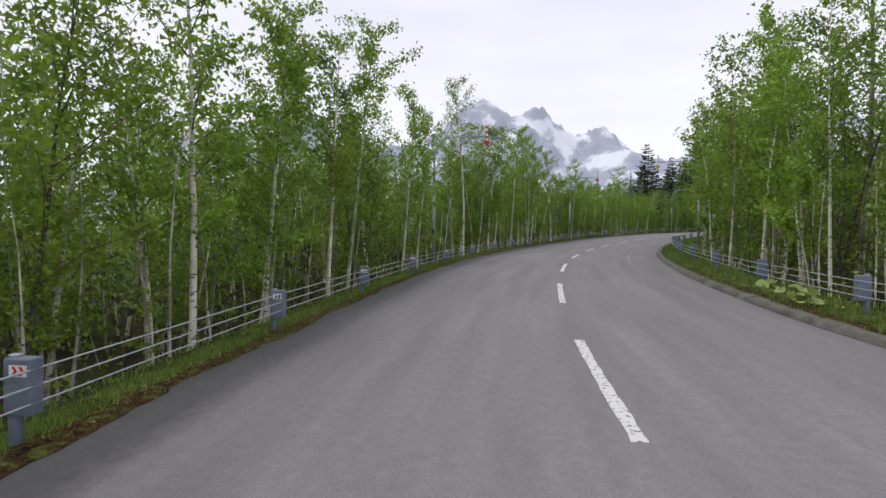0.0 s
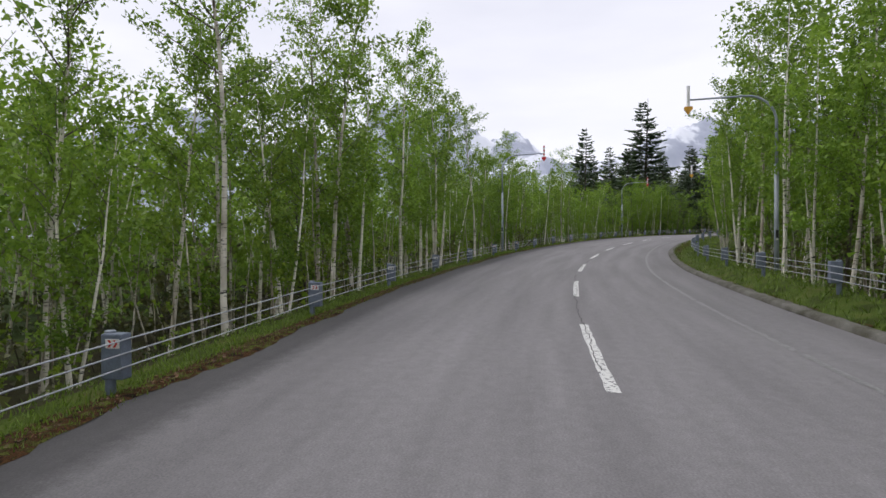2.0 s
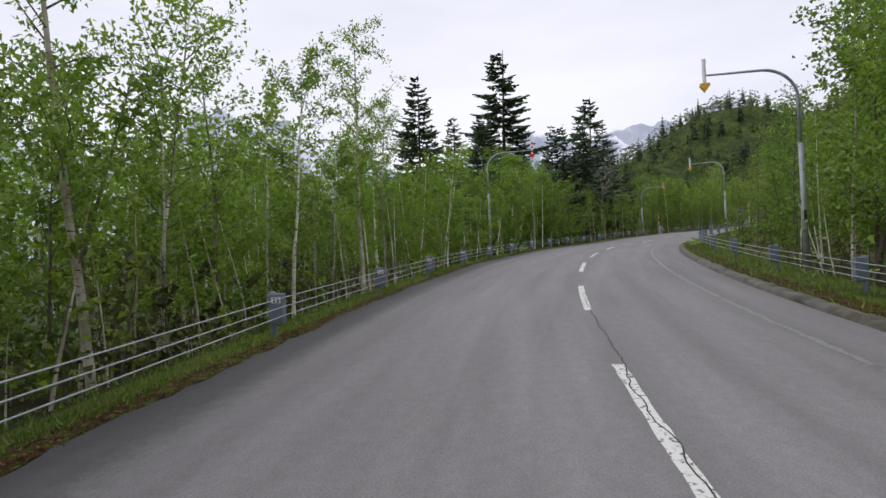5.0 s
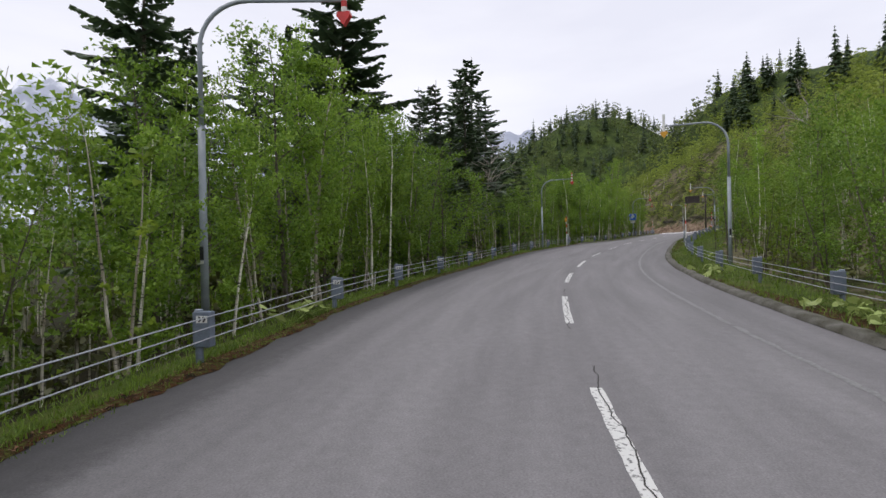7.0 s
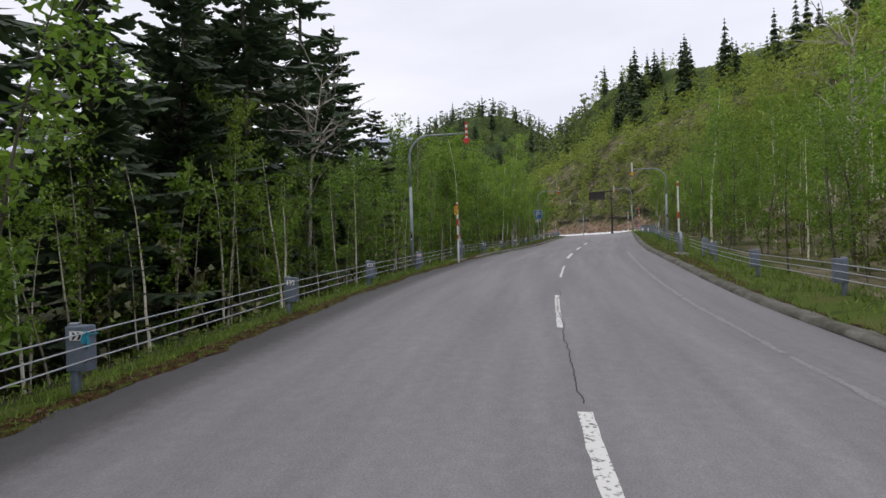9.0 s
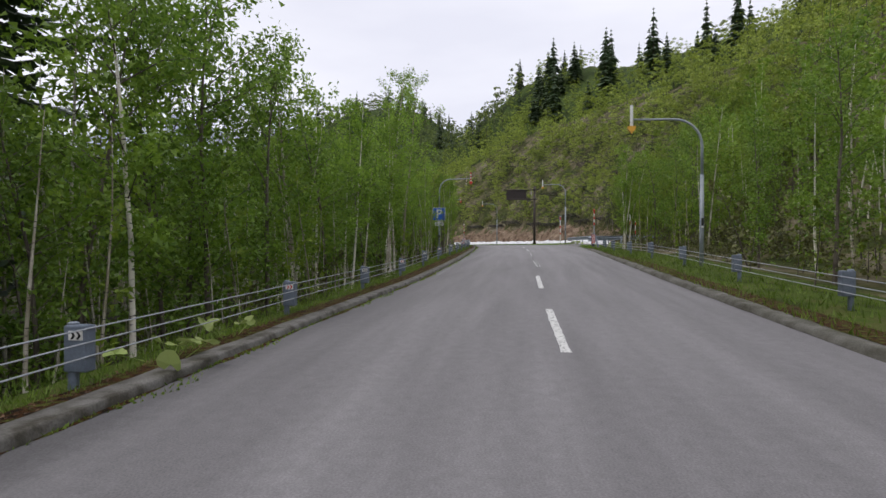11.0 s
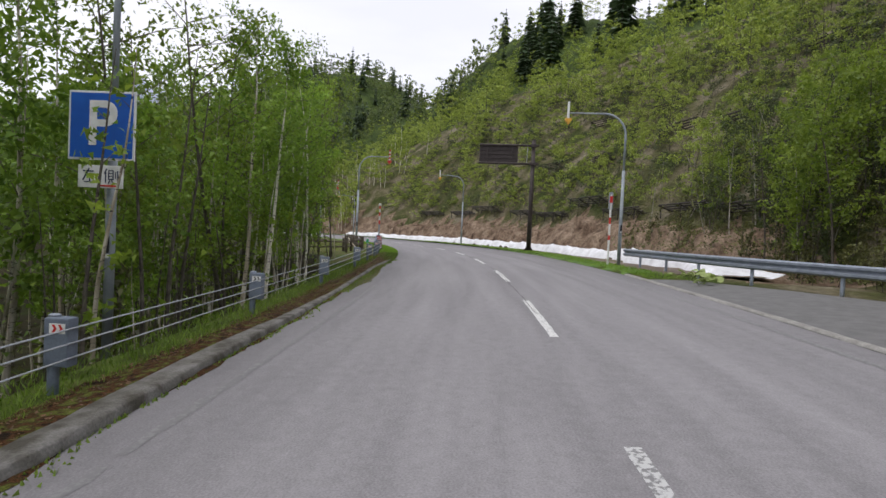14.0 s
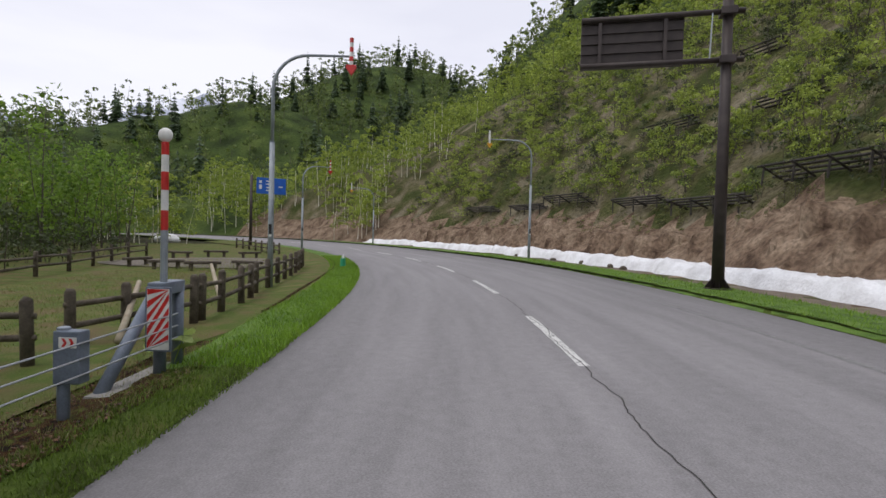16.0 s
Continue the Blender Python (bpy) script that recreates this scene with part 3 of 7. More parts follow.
dashes = [4.0 - 0.02 * k + 10 * k for k in range(-2, 38)]
for u in dashes:
    if 195 < u < 212:
        paint("centre_dash", u, u + 5.0, -0.025, 0.015, M["line"], drift=0.14)
        paint("centre_dash", u, u + 5.0, 0.017, 0.14, M["edge_line"], drift=0.14)
        paint("centre_dash", u, u + 4.3, 0.145, 0.175, M["line_worn"], drift=0.14)
    elif 212 < u < 220:
        paint("centre_dash", u, u + 5.0, -0.04, 0.03, M["line_worn"], ragged=0.02)
        paint("centre_dash", u, u + 5.0, 0.032, 0.1, M["edge_ghost"])
    elif 220 < u < 232:
        paint("centre_dash", u, u + 5.0, -0.075, 0.085, M["line_worn"])
    elif 150 < u < 155:
        paint("centre_dash", u, u + 5.0, -0.085, 0.03, M["line"])
    elif 155 < u < 172:
        paint("centre_dash", u, u + 5.0, -0.01, 0.075, M["line"], ragged=0.02)
        paint("centre_dash", u, u + 4.6, -0.085, -0.012, M["edge_ghost"])
    else:
        paint("centre_dash", u, u + 5.0, -0.085, 0.085, M["line"])


def crack(u0, u1, la, wide=0.008, seed=1):
    rnd = random.Random(seed)
    us = np.arange(u0, u1, 0.12)
    off, o = [], 0.0
    for _ in us:
        o = 0.86 * o + rnd.uniform(-0.03, 0.03)
        off.append(o)
    it = {round(float(u), 3): k for k, u in enumerate(us)}
    prof = lambda u: [(la + off[it[round(float(u), 3)]] - wide, 0.0075), (la + off[it[round(float(u), 3)]] + wide, 0.0075)]
    ob = strip("road_crack", us, prof, M["crack"])
    del ob["kind"]
    ob.parent = road


for k, (a, b, la) in enumerate([(45, 62, -0.05), (64, 75, 0.0), (84, 96, 0.03), (113, 120, 0.02), (123, 131, 0.0), (133, 141, 0.02), (149, 160, 0.0), (202.6, 207.6, 0.24), (208.6, 213.2, 0.05), (236.1, 269.1, 0.0), (269.1, 297.1, 0.03)]):
    crack(a, b, la, seed=k)
for a, b, la in [(40, 175, 3.35), (207.1, 307.1, 4.45), (200, 242, -4.55)]:
    for u in np.arange(a, b, 7.0):
        paint("edge_line", u, u + 6.9, la - 0.06, la + 0.06, M["edge_line"] if la > 0 else M["edge_ghost"], up=0.004, ragged=0.03)

# ---- verges and kerbs ----
MOUTH = lambda u: float(smooth(229.5, 232, u) * (1 - smooth(245, 247.5, u)))
DIP = lambda u: float(smooth(204, 219, u) * (1 - smooth(223, 226, u)))
LOW = lambda u: 1.0 - 0.95 * float(smooth(219, 226, u))
LIFT = lambda u: float(np.interp(u, [20, 28, 40, 47, 53, 65, 72, 84, 90, 126, 132, 140, 150, 157, 164, 170], [0.04, 0.06, 0.13, 0.2, 0.3, 0.3, 0.17, 0.08, 0, 0, 0.09, 0.15, 0.22, 0.24, 0.04, 0]))

LOWER = lambda u: 0.075 * (1 - smooth(170, 182, u))
SAG = lambda u: 0.11 * smooth(254, 259, u) * (1 - smooth(265, 269, u))
KERB = lambda u: float(smooth(174, 179, u) * (1 - 0.9 * smooth(252, 257.5, u)))


def ragged(u, wide, seed):
    """An uneven edge along the road."""
    return wide * (noise.noise(Vector((u * 0.45, seed, 0.3))) + 0.6 * noise.noise(Vector((u * 1.7, seed, 4.1))) + 0.35 * noise.noise(Vector((u * 5.3, seed, 7.7))))


verge_moss = strip("verge_moss", np.arange(-29, 258, 0.2), lambda u: [(float(LEFT_EDGE(u)) + 0.16 - 0.1 * KERB(u) + ragged(u, 0.22 - 0.09 * KERB(u), 1.0), 0.005), (float(LEFT_EDGE(u)) + 0.05 - 0.07 * KERB(u) + ragged(u, 0.17 - 0.07 * KERB(u), 1.0), 0.025), (float(LEFT_EDGE(u)) - 0.16, 0.05 - 0.5 * float(LOWER(u))), (min(-6.22, float(LEFT_EDGE(u)) - 0.3) + ragged(u, 0.1, 3.0), 0.045 - float(LOWER(u)))], M["moss"], "reddish brown moss and dirt along the asphalt edge", "verge", jitter=0.025)
verge_left = strip("verge_left", np.arange(-29, 389, 0.5), lambda u: [(-5.95 + 1.05 * float(smooth(253, 259, u)), 0.008 - 0.4 * float(LOWER(u))), (-6.2 + 0.95 * float(smooth(253, 259, u)), 0.035 - float(LOWER(u))), (-6.6, 0.03 - float(SAG(u)) - 1.3 * float(LOWER(u))), (-7.0, -0.05 + 0.05 * float(smooth(249, 259, u)) - float(SAG(u)) - 1.3 * float(LOWER(u)))], M["grass"], "fresh green grass verge under the cable fence", "verge", jitter=0.04)
verge_right = strip("verge_right", np.arange(-29, 389, 0.5), lambda u: [(float(RIGHT_EDGE(u)) - 0.05, 0.0), (float(RIGHT_EDGE(u)) + 0.35, 0.10 - 0.25 * MOUTH(u) - 0.1 * DIP(u)), (6.5, 0.10 + LIFT(u) - 0.25 * MOUTH(u) - 0.27 * DIP(u)), (7.6, 0.02 + LIFT(u) - 0.25 * MOUTH(u) - 0.27 * DIP(u)), (9.3, -0.45 - 0.2 * MOUTH(u) + 0.4 * float(smooth(130, 207.1, u)))], M["grass"], "green grass verge with bare dirt", "verge", jitter=0.04)
verge_bank = strip("verge_bank", np.arange(-29, 258, 0.5), lambda u: [(-6.95, -0.06 - 1.3 * float(LOWER(u))), (-7.6, -0.3 + 0.2 * float(smooth(249, 259, u))), (-9.3, -1.3 + 1.1 * float(smooth(249, 259, u)))], M["ground"], "dark bank dropping from the verge into the wood", "bank", jitter=0.06)
kerb_right = strip("kerb_right", np.arange(-29, 226.6, 0.5), lambda u: [(float(RIGHT_EDGE(u)) - 0.06, 0.0), (float(RIGHT_EDGE(u)) - 0.02, 0.085 * LOW(u)), (float(RIGHT_EDGE(u)) + 0.05, 0.13 * LOW(u)), (float(RIGHT_EDGE(u)) + 0.22, 0.135 * LOW(u) - 0.03 * DIP(u)), (float(RIGHT_EDGE(u)) + 0.42, 0.10 - 0.16 * DIP(u))], M["kerb"], "low mossy asphalt kerb", "kerb", jitter=0.05)
KERB_WIDE = lambda u: 0.34 - 0.21 * float(smooth(231, 240, u))
KERB_TALL = lambda u: KERB(u) * (0.13 - 0.045 * float(smooth(231, 240, u)))
kerb_left = strip("kerb_left", np.arange(175, 258, 0.25), lambda u: [(float(LEFT_EDGE(u)) + 0.02, 0.0), (float(LEFT_EDGE(u)) - 0.01 + ragged(u, 0.02, 9.0), 0.8 * KERB_TALL(u)), (float(LEFT_EDGE(u)) - 0.035 + ragged(u, 0.015, 9.5), 0.97 * KERB_TALL(u)), (float(LEFT_EDGE(u)) - KERB_WIDE(u) + ragged(u, 0.03, 5.0), KERB_TALL(u)), (float(LEFT_EDGE(u)) - KERB_WIDE(u) - 0.03 + ragged(u, 0.03, 5.0), 0.03)], M["old_kerb"], "weathered concrete kerb with grass in the gutter", "kerb", jitter=0.008)
kerb_mouth = strip("kerb_mouth", np.arange(231, 247.6, 0.5), lambda u: [(float(RIGHT_EDGE(u)) - 0.03, 0.0), (float(RIGHT_EDGE(u)) + 0.0, 0.05), (float(RIGHT_EDGE(u)) + 0.13, 0.055), (float(RIGHT_EDGE(u)) + 0.16, 0.0)], M["concrete"], "low pale kerb across the side road", "kerb", jitter=0.01)
dirt_right = strip("dirt_right", np.arange(-20, 226.6, 0.5), lambda u: [(float(RIGHT_EDGE(u)) + 0.38, 0.115 - 0.1 * DIP(u)), (float(RIGHT_EDGE(u)) + 0.7, 0.135 - 0.17 * DIP(u)), (float(RIGHT_EDGE(u)) + 1.05, 0.115 - 0.25 * DIP(u))], M["moss"], "bare mossy dirt behind the kerb", "verge", jitter=0.02)

lawn_strip = strip("lawn_strip", np.arange(255.5, 345, 0.5), lambda u: [(-6.3 - 0.55 * (1 - float(smooth(264, 267, u))), 0.055 - float(SAG(u)) - 0.15 * float(1 - smooth(249, 259, u))), (-7.1, 0.05 - float(SAG(u)) - 0.3 * float(1 - smooth(249, 259, u))), (-7.8, 0.0 - 0.5 * float(SAG(u)) - 0.68 * float(1 - smooth(249, 259, u))), (-9.6, -0.08 - 1.7 * float(1 - smooth(249, 259, u)))], M["lawn"], "dry yellow-green lawn beside the log fence", "lawn", jitter=0.02)
edging = strip("lawn_edging", np.arange(268.5, 296, 0.25), lambda u: [(-6.2 + 0.25 * math.sin(u * 0.2), 0.03), (-6.22 + 0.25 * math.sin(u * 0.2) + ragged(u, 0.03, 21.0), 0.09), (-6.3 + 0.25 * math.sin(u * 0.2) + ragged(u, 0.03, 22.0), 0.09), (-6.32 + 0.25 * math.sin(u * 0.2), 0.04)], M["moss"], "low dark edging between bright grass and lawn", "edging", jitter=0.015)
gravel_strip = strip("gravel_strip", np.arange(248, 360, 0.5), lambda u: [(float(RIGHT_EDGE(u)) + 1.55 + 0.6 * float(smooth(256, 266, u)), 0.05), (9.0, 0.035), (10.2, 0.03), (12.3, 0.03)], M["dirt"], "brown gravelly dirt below the snow", "verge", jitter=0.03)
soil_left = strip("soil_left", np.arange(176, 257, 0.25), lambda u: [(float(LEFT_EDGE(u)) - KERB_WIDE(u) + 0.01 + ragged(u, 0.05, 15.0), KERB_TALL(u) - 0.02), (float(LEFT_EDGE(u)) - KERB_WIDE(u) - 0.14, KERB_TALL(u) - 0.012), (-6.05 + ragged(u, 0.16, 6.0), 0.1)], M["moss"], "reddish brown moss and leaf litter behind the kerb", "verge", jitter=0.03)
gutter_moss = strip("gutter_moss", np.arange(239, 252, 0.06), lambda u: [(float(LEFT_EDGE(u)) + 0.01, 0.012), (float(LEFT_EDGE(u)) + 0.05 + 0.42 * float(smooth(239, 243, u) * (1 - smooth(245, 251, u))) + ragged(u, 0.2, 12.0) + 0.08 * noise.noise(Vector((u * 13, 2, 2))), 0.006)], M["gutter"], "dark moss and weeds spreading in the gutter", "verge", jitter=0.004)
apron = strip("dirt_apron", np.arange(254, 265.5, 0.2), lambda u: [(-5.65 + ragged(u, 0.3, 14.0), 0.042 - 0.28 * float(SAG(u))), (-6.1, 0.05 - 0.66 * float(SAG(u))), (-6.6, 0.045 - float(SAG(u))), (-6.95 + ragged(u, 0.2, 16.0), 0.03 - float(SAG(u)))], M["moss"], "bare mossy dirt round the end of the fence", "verge", jitter=0.012)
fresh_left = strip("fresh_grass_left", np.arange(263, 345, 0.5), lambda u: [(float(LEFT_EDGE(u)) + 0.02 + 0.04 * math.sin(u * 2.1), 0.014), (-5.2, 0.042 + 0.02 * float(smooth(262, 267, u))), (-5.8, 0.035 + 0.03 * float(smooth(262, 267, u))), (-6.3, 0.02 + 0.04 * float(smooth(262, 267, u)) - 0.5 * float(SAG(u)))], M["fresh_grass"], "bright green grass strip by the picnic ground", "verge", jitter=0.03)
fresh_right = strip("fresh_grass_right", np.arange(247.5, 345, 0.5), lambda u: [(float(RIGHT_EDGE(u)) - 0.03 + 0.04 * math.sin(u * 1.9), 0.012), (float(RIGHT_EDGE(u)) + 0.35, 0.115), (float(RIGHT_EDGE(u)) + 1.2, 0.115), (float(RIGHT_EDGE(u)) + 1.75 + 0.7 * float(smooth(256, 266, u)) + ragged(u, 0.15, 8.0), 0.06)], M["fresh_grass"], "bright green grass strip beside the asphalt", "verge", jitter=0.03)

# ---- cable fence ----
def fence_post():
    """Round steel post with a box that covers the cable clamps."""
    t = thing("guard_post", Matrix(), "blue-grey steel post of a three-cable guard fence", "guard post", "cable fence posts")
    part("pole", tube(bmesh.new(), [(0, 0, -0.5), (0, 0, 0.90)], 0.062, 14), M["post"], t, smooth_faces=True)
    bm = bmesh.new()
    tube(bm, [(0, 0, 0.895), (0, 0, 0.92), (0, 0, 0.928)], [0.066, 0.066, 0.05], 14)
    part("cap", bm, M["steel"], t, "pale cap")
    part("cover", box(bmesh.new(), (0.29, 0.18, 0.57), (0.085, 0.0, 0.61), bevel=0.02), M["post"], t)
    return t


def chevrons(t, arrow):
    """A small reflective sheet with two chevrons on the side that faces the traffic."""
    bm = bmesh.new()
    box(bm, (0.19, 0.004, 0.115), (0.105, -0.093, 0.775))
    part("reflector", bm, M["white"], t, "white reflective sheet")
    for k in range(2):
        bm = bmesh.new()
        x = 0.06 + 0.075 * k
        v = [bm.verts.new((x + dx, -0.0975, 0.775 + dz)) for dx, dz in [(-0.02, 0.045), (0.012, 0.045), (0.042, 0), (0.012, -0.045), (-0.02, -0.045), (0.01, 0)]]
        bm.faces.new([v[0], v[1], v[2], v[5]])
        bm.faces.new([v[5], v[2], v[3], v[4]])
        part("chevron", bm, arrow, t)


plain_post = fence_post()
plain_post.matrix_world = stand(-4.2, -6.15)
red_post = fence_post()
chevrons(red_post, M["red"])
red_post.matrix_world = stand(13.56, -6.19, -0.03)
red_post["label"] = "blue-grey steel guard post with red and white chevron sheet"
black_post = fence_post()
chevrons(black_post, M["black"])
black_post.matrix_world = stand(19.39, -6.16, -0.08)
black_post["label"] = "blue-grey steel guard post with black and white chevron sheet"
left_us = [float(v) for v in np.interp(np.arange(-3, 27), [-3, 0, 1, 2, 3, 4, 5, 6, 7, 8, 9, 10, 11, 12, 13, 14, 18, 19, 20, 21, 22, 23, 24, 25, 26], [-4.2, 13.56, 19.39, 25.3, 31.16, 37.06, 42.96, 49.0, 54.8, 60.6, 66.95, 72.85, 78.69, 84.4, 90.63, 97.0, 119.58, 125.4, 130.95, 136.94, 142.93, 148.73, 154.65, 160.19, 166.14])]
tail_us = [174.6, 180.7, 187.1, 193.5, 199.6, 205.57, 211.3, 217.45, 223.45, 229.5, 235.41, 241.2, 247.7, 252.66, 257.7, 260.9]
fence_lat = lambda u: -6.22 - 0.15 * math.exp(-(((u - 231) / 8) ** 2)) + 0.13 * float(smooth(72, 80, u) * (1 - smooth(135, 150, u)))
fence_low = lambda u: float(np.interp(u, [20, 30, 40, 60, 80, 90, 120, 170, 175], [0.03, 0.08, 0.11, 0.085, 0.07, 0.02, 0.015, 0.03, 0.0]))
right_us = [28.3 + 6.13 * k for k in range(-5, 24)]
right_tail = [181.5, 187.9, 194.3, 200.7, 207.0, 213.2, 219.6, 223.6]
for k, u in enumerate(left_us + tail_us):
    if k in (3, 4):
        continue
    dark = k in (5, 10, 11, 12, 15, 16, 21, 22, 23, 24, 26, 27, 28, 31, 33, 35, 37, 38, 40, 41, 42)
    post = copy_thing(black_post if dark else red_post, stand(u, fence_lat(u), -0.05 - fence_low(u) if u < 200 else 0.04))
    if k == 26:
        bm = bmesh.new()
        box(bm, (0.06, 0.19, 0.012), (0.225, 0.0, 0.79), turn=pose(0, 0, 0, 0, 18, 0))
        box(bm, (0.022, 0.05, 0.16), (0.246, -0.075, 0.70), turn=pose(0, 0, 0, 8, 0, 0), bevel=0.004)
        box(bm, (0.05, 0.03, 0.15), (0.225, -0.106, 0.76), turn=pose(0, 0, 0, 0, 20, 0), bevel=0.006)
        part("tape", bm, M["tape"], post, "strip of cyan tape knotted at the cable")
for u in right_us + right_tail:
    copy_thing(plain_post, stand(u, 6.55, 0.08 + LIFT(u) - 0.26 * DIP(u)) @ pose(0, 0, 0, 0, 0, 180))


def cable(us, lat, z, lift=0.0, ends=()):
    pts = [Vector(at(u, lat(u) if callable(lat) else lat, z + lift + (LIFT(u) - 0.26 * DIP(u) if lift > 0.05 else -fence_low(u)))) for u in us]
    bm = tube(bmesh.new(), pts, 0.0105, 6)
    return part("guard_cable", bm, M["cable"])


def cable_run(us, lat, lift=0.0):
    for z in (0.44, 0.61, 0.78):
        c = cable(us, lat, z, lift)
        tagged(c, "galvanised steel guard cable strung between posts", "cable", "guard cables")


cable_run([-20] + [u for u in left_us] + [166.5, 172.0], lambda u: fence_lat(u) + 0.25, 0.0)
cable_run([173.6] + tail_us + [263.0], lambda u: fence_lat(u) + 0.248, 0.03)
cable_run([-20] + right_us + [174.5], 6.3, 0.08)
cable_run([176.0] + right_tail + [225.8], lambda u: 6.3 - 0.4 * float(smooth(222, 226, u)), 0.08)

# ---- overhead arrow markers ----
def arrow_pole(base, tip_u, tip_lat, tip_z, label, point, band, band2, plate=True):
    """A bent pole beside the road whose arm holds a striped marker with an arrow head over the road's edge."""
    u, lat, drop = base
    foot = at(u, lat, drop)
    tip = at(tip_u, tip_lat, 0)
    tip[2] = float(along(u)[3]) + tip_z
    m = pose(*[float(v) for v in foot])
    t = thing("arrow_marker_pole", m, label, "road marker", "overhead road-edge markers")
    rel = Vector(tip) - Vector(foot)
    flat = Vector((rel.x, rel.y, 0))
    reach, way = flat.length, flat.normalized()
    high = rel.z + 0.62
    joint = high * 0.62
    bm = tube(bmesh.new(), [(0, 0, -0.6), (0, 0, joint)], [0.105, 0.09], 16)
    part("lower_pole", bm, M["pole"], t, smooth_faces=True)
    bm = tube(bmesh.new(), [(0, 0, joint), (0, 0, joint + 0.03)], [0.094, 0.094], 16)
    part("collar", bm, M["steel"], t)
    r = min(1.25, reach * 0.5)
    pts = [Vector((0, 0, joint + 0.02)), Vector((0, 0, high - r))]
    for k in range(1, 9):
        a = math.pi / 2 * k / 8
        pts.append(way * (r - r * math.cos(a)) + Vector((0, 0, high - r + r * math.sin(a))))
    pts.append(way * (reach - 0.06) + Vector((0, 0, high + 0.05)))
    part("upper_arm", tube(bmesh.new(), pts, [0.065] * 2 + [0.058] * 7 + [0.05, 0.04], 12), M["pole"], t, smooth_faces=True)
    end = way * reach
    z0 = rel.z
    for k in range(6):
        bm = tube(bmesh.new(), [end + Vector((0, 0, z0 + 0.33 + 0.165 * k)), end + Vector((0, 0, z0 + 0.33 + 0.165 * (k + 1)))], 0.072, 12)
        part("band", bm, (band, band2)[k % 2], t, smooth_faces=False)
    bm = bmesh.new()
    th = float(along(tip_u)[2])
    side, fwd = Vector((math.cos(th), -math.sin(th), 0)), Vector((math.sin(th), math.cos(th), 0))
    outline = [(-0.17, 0.36), (0.17, 0.36), (0.19, 0.26), (0.0, 0.0), (-0.19, 0.26)]
    front = [bm.verts.new(end + side * a - fwd * 0.085 + Vector((0, 0, z0 + b))) for a, b in outline]
    back = [bm.verts.new(end + side * a + fwd * 0.085 + Vector((0, 0, z0 + b))) for a, b in outline]
    bm.faces.new(front)
    bm.faces.new(list(reversed(back)))
    for k in range(5):
        bm.faces.new([front[k], back[k], back[(k + 1) % 5], front[(k + 1) % 5]])
    bmesh.ops.recalc_face_normals(bm, faces=bm.faces[:])
    part("arrow_head", bm, point, t, "painted arrow head pointing down")
    if plate:
        part("number_plate", box(bmesh.new(), (0.10, 0.012, 0.34), Vector((0, 0, 2.05)) - fwd * 0.108, pose(0, 0, 0, 0, 0, -math.degrees(th))), M["black"], t, "small dark plate")
        part("sticker", box(bmesh.new(), (0.09, 0.012, 0.08), Vector((0, 0, 1.82)) - fwd * 0.108, pose(0, 0, 0, 0, 0, -math.degrees(th))), M["white"], t, "white sticker")
    return t


RED = "grey bent pole with red-and-white arrow marker over the road"
YEL = "grey bent pole with white-and-yellow arrow marker over the road"
for b, tu, tl, tz in [((43.4, -8.9, -0.55), 44.08, -5.56, 7.22), ((83.6, -8.68, -0.5), 84.16, -5.15, 7.62), ((124.3, -9.15, -0.5), 125.24, -5.58, 7.59), ((173.6, -8.9, -0.55), 174.36, -5.62, 6.78),
                      ((234.6, -9.07, -0.5), 234.65, -5.68, 6.77), ((275.6, -7.8, 0.0), 275.66, -5.1, 7.51), ((310.1, -6.6, 0.0), 310.6, -4.0, 7.2)]:
    arrow_pole(b, tu, tl, tz, RED, M["red"], M["white"], M["red"])
for b, tu, tl, tz in [((64.3, 8.4, -0.1), 64.68, 4.87, 7.26), ((104.6, 8.3, -0.1), 104.58, 5.07, 6.82), ((144.4, 7.9, -0.1), 145.05, 4.76, 7.1), ((201.5, 7.52, 0.0), 201.52, 4.4, 6.42), ((254.9, 7.85, 0.1), 255.77, 4.74, 8.19), ((295.6, 8.95, 0.1), 296.46, 5.85, 8.54), ((330.1, 8.6, 0.1), 330.6, 5.5, 7.0)]:
    arrow_pole(b, tu, tl, tz, YEL, M["yellow"], M["white"], M["white"])

# ---- trees ----
def limb_arrays(paths, n=4):
    """Tapered bars along point lists, as arrays. paths: (points, radii)."""
    V, F, base = [], [], 0
    for pts, rad, *_ in paths:
        pts = np.asarray(pts, float)
        d = np.gradient(pts, axis=0)
        d /= np.linalg.norm(d, axis=1, keepdims=True) + 1e-9
        ref = np.where(np.abs(d[:, 2:3]) < 0.9, [[0, 0, 1.0]], [[1.0, 0, 0]])
        s = np.cross(d, ref)
        s /= np.linalg.norm(s, axis=1, keepdims=True)
        up = np.cross(d, s)
        a = 2 * np.pi * np.arange(n) / n
        ring = pts[:, None] + np.asarray(rad)[:, None, None] * (np.cos(a)[None, :, None] * s[:, None] + np.sin(a)[None, :, None] * up[:, None])
        V.append(ring.reshape(-1, 3))
        k = len(pts)
        i = np.arange(k - 1)[:, None] * n + np.arange(n)[None]
        j = np.arange(k - 1)[:, None] * n + (np.arange(n)[None] + 1) % n
        F.append(np.stack([i, j, j + n, i + n], -1).reshape(-1, 4) + base)
        base += k * n
    return np.concatenate(V), np.concatenate(F)


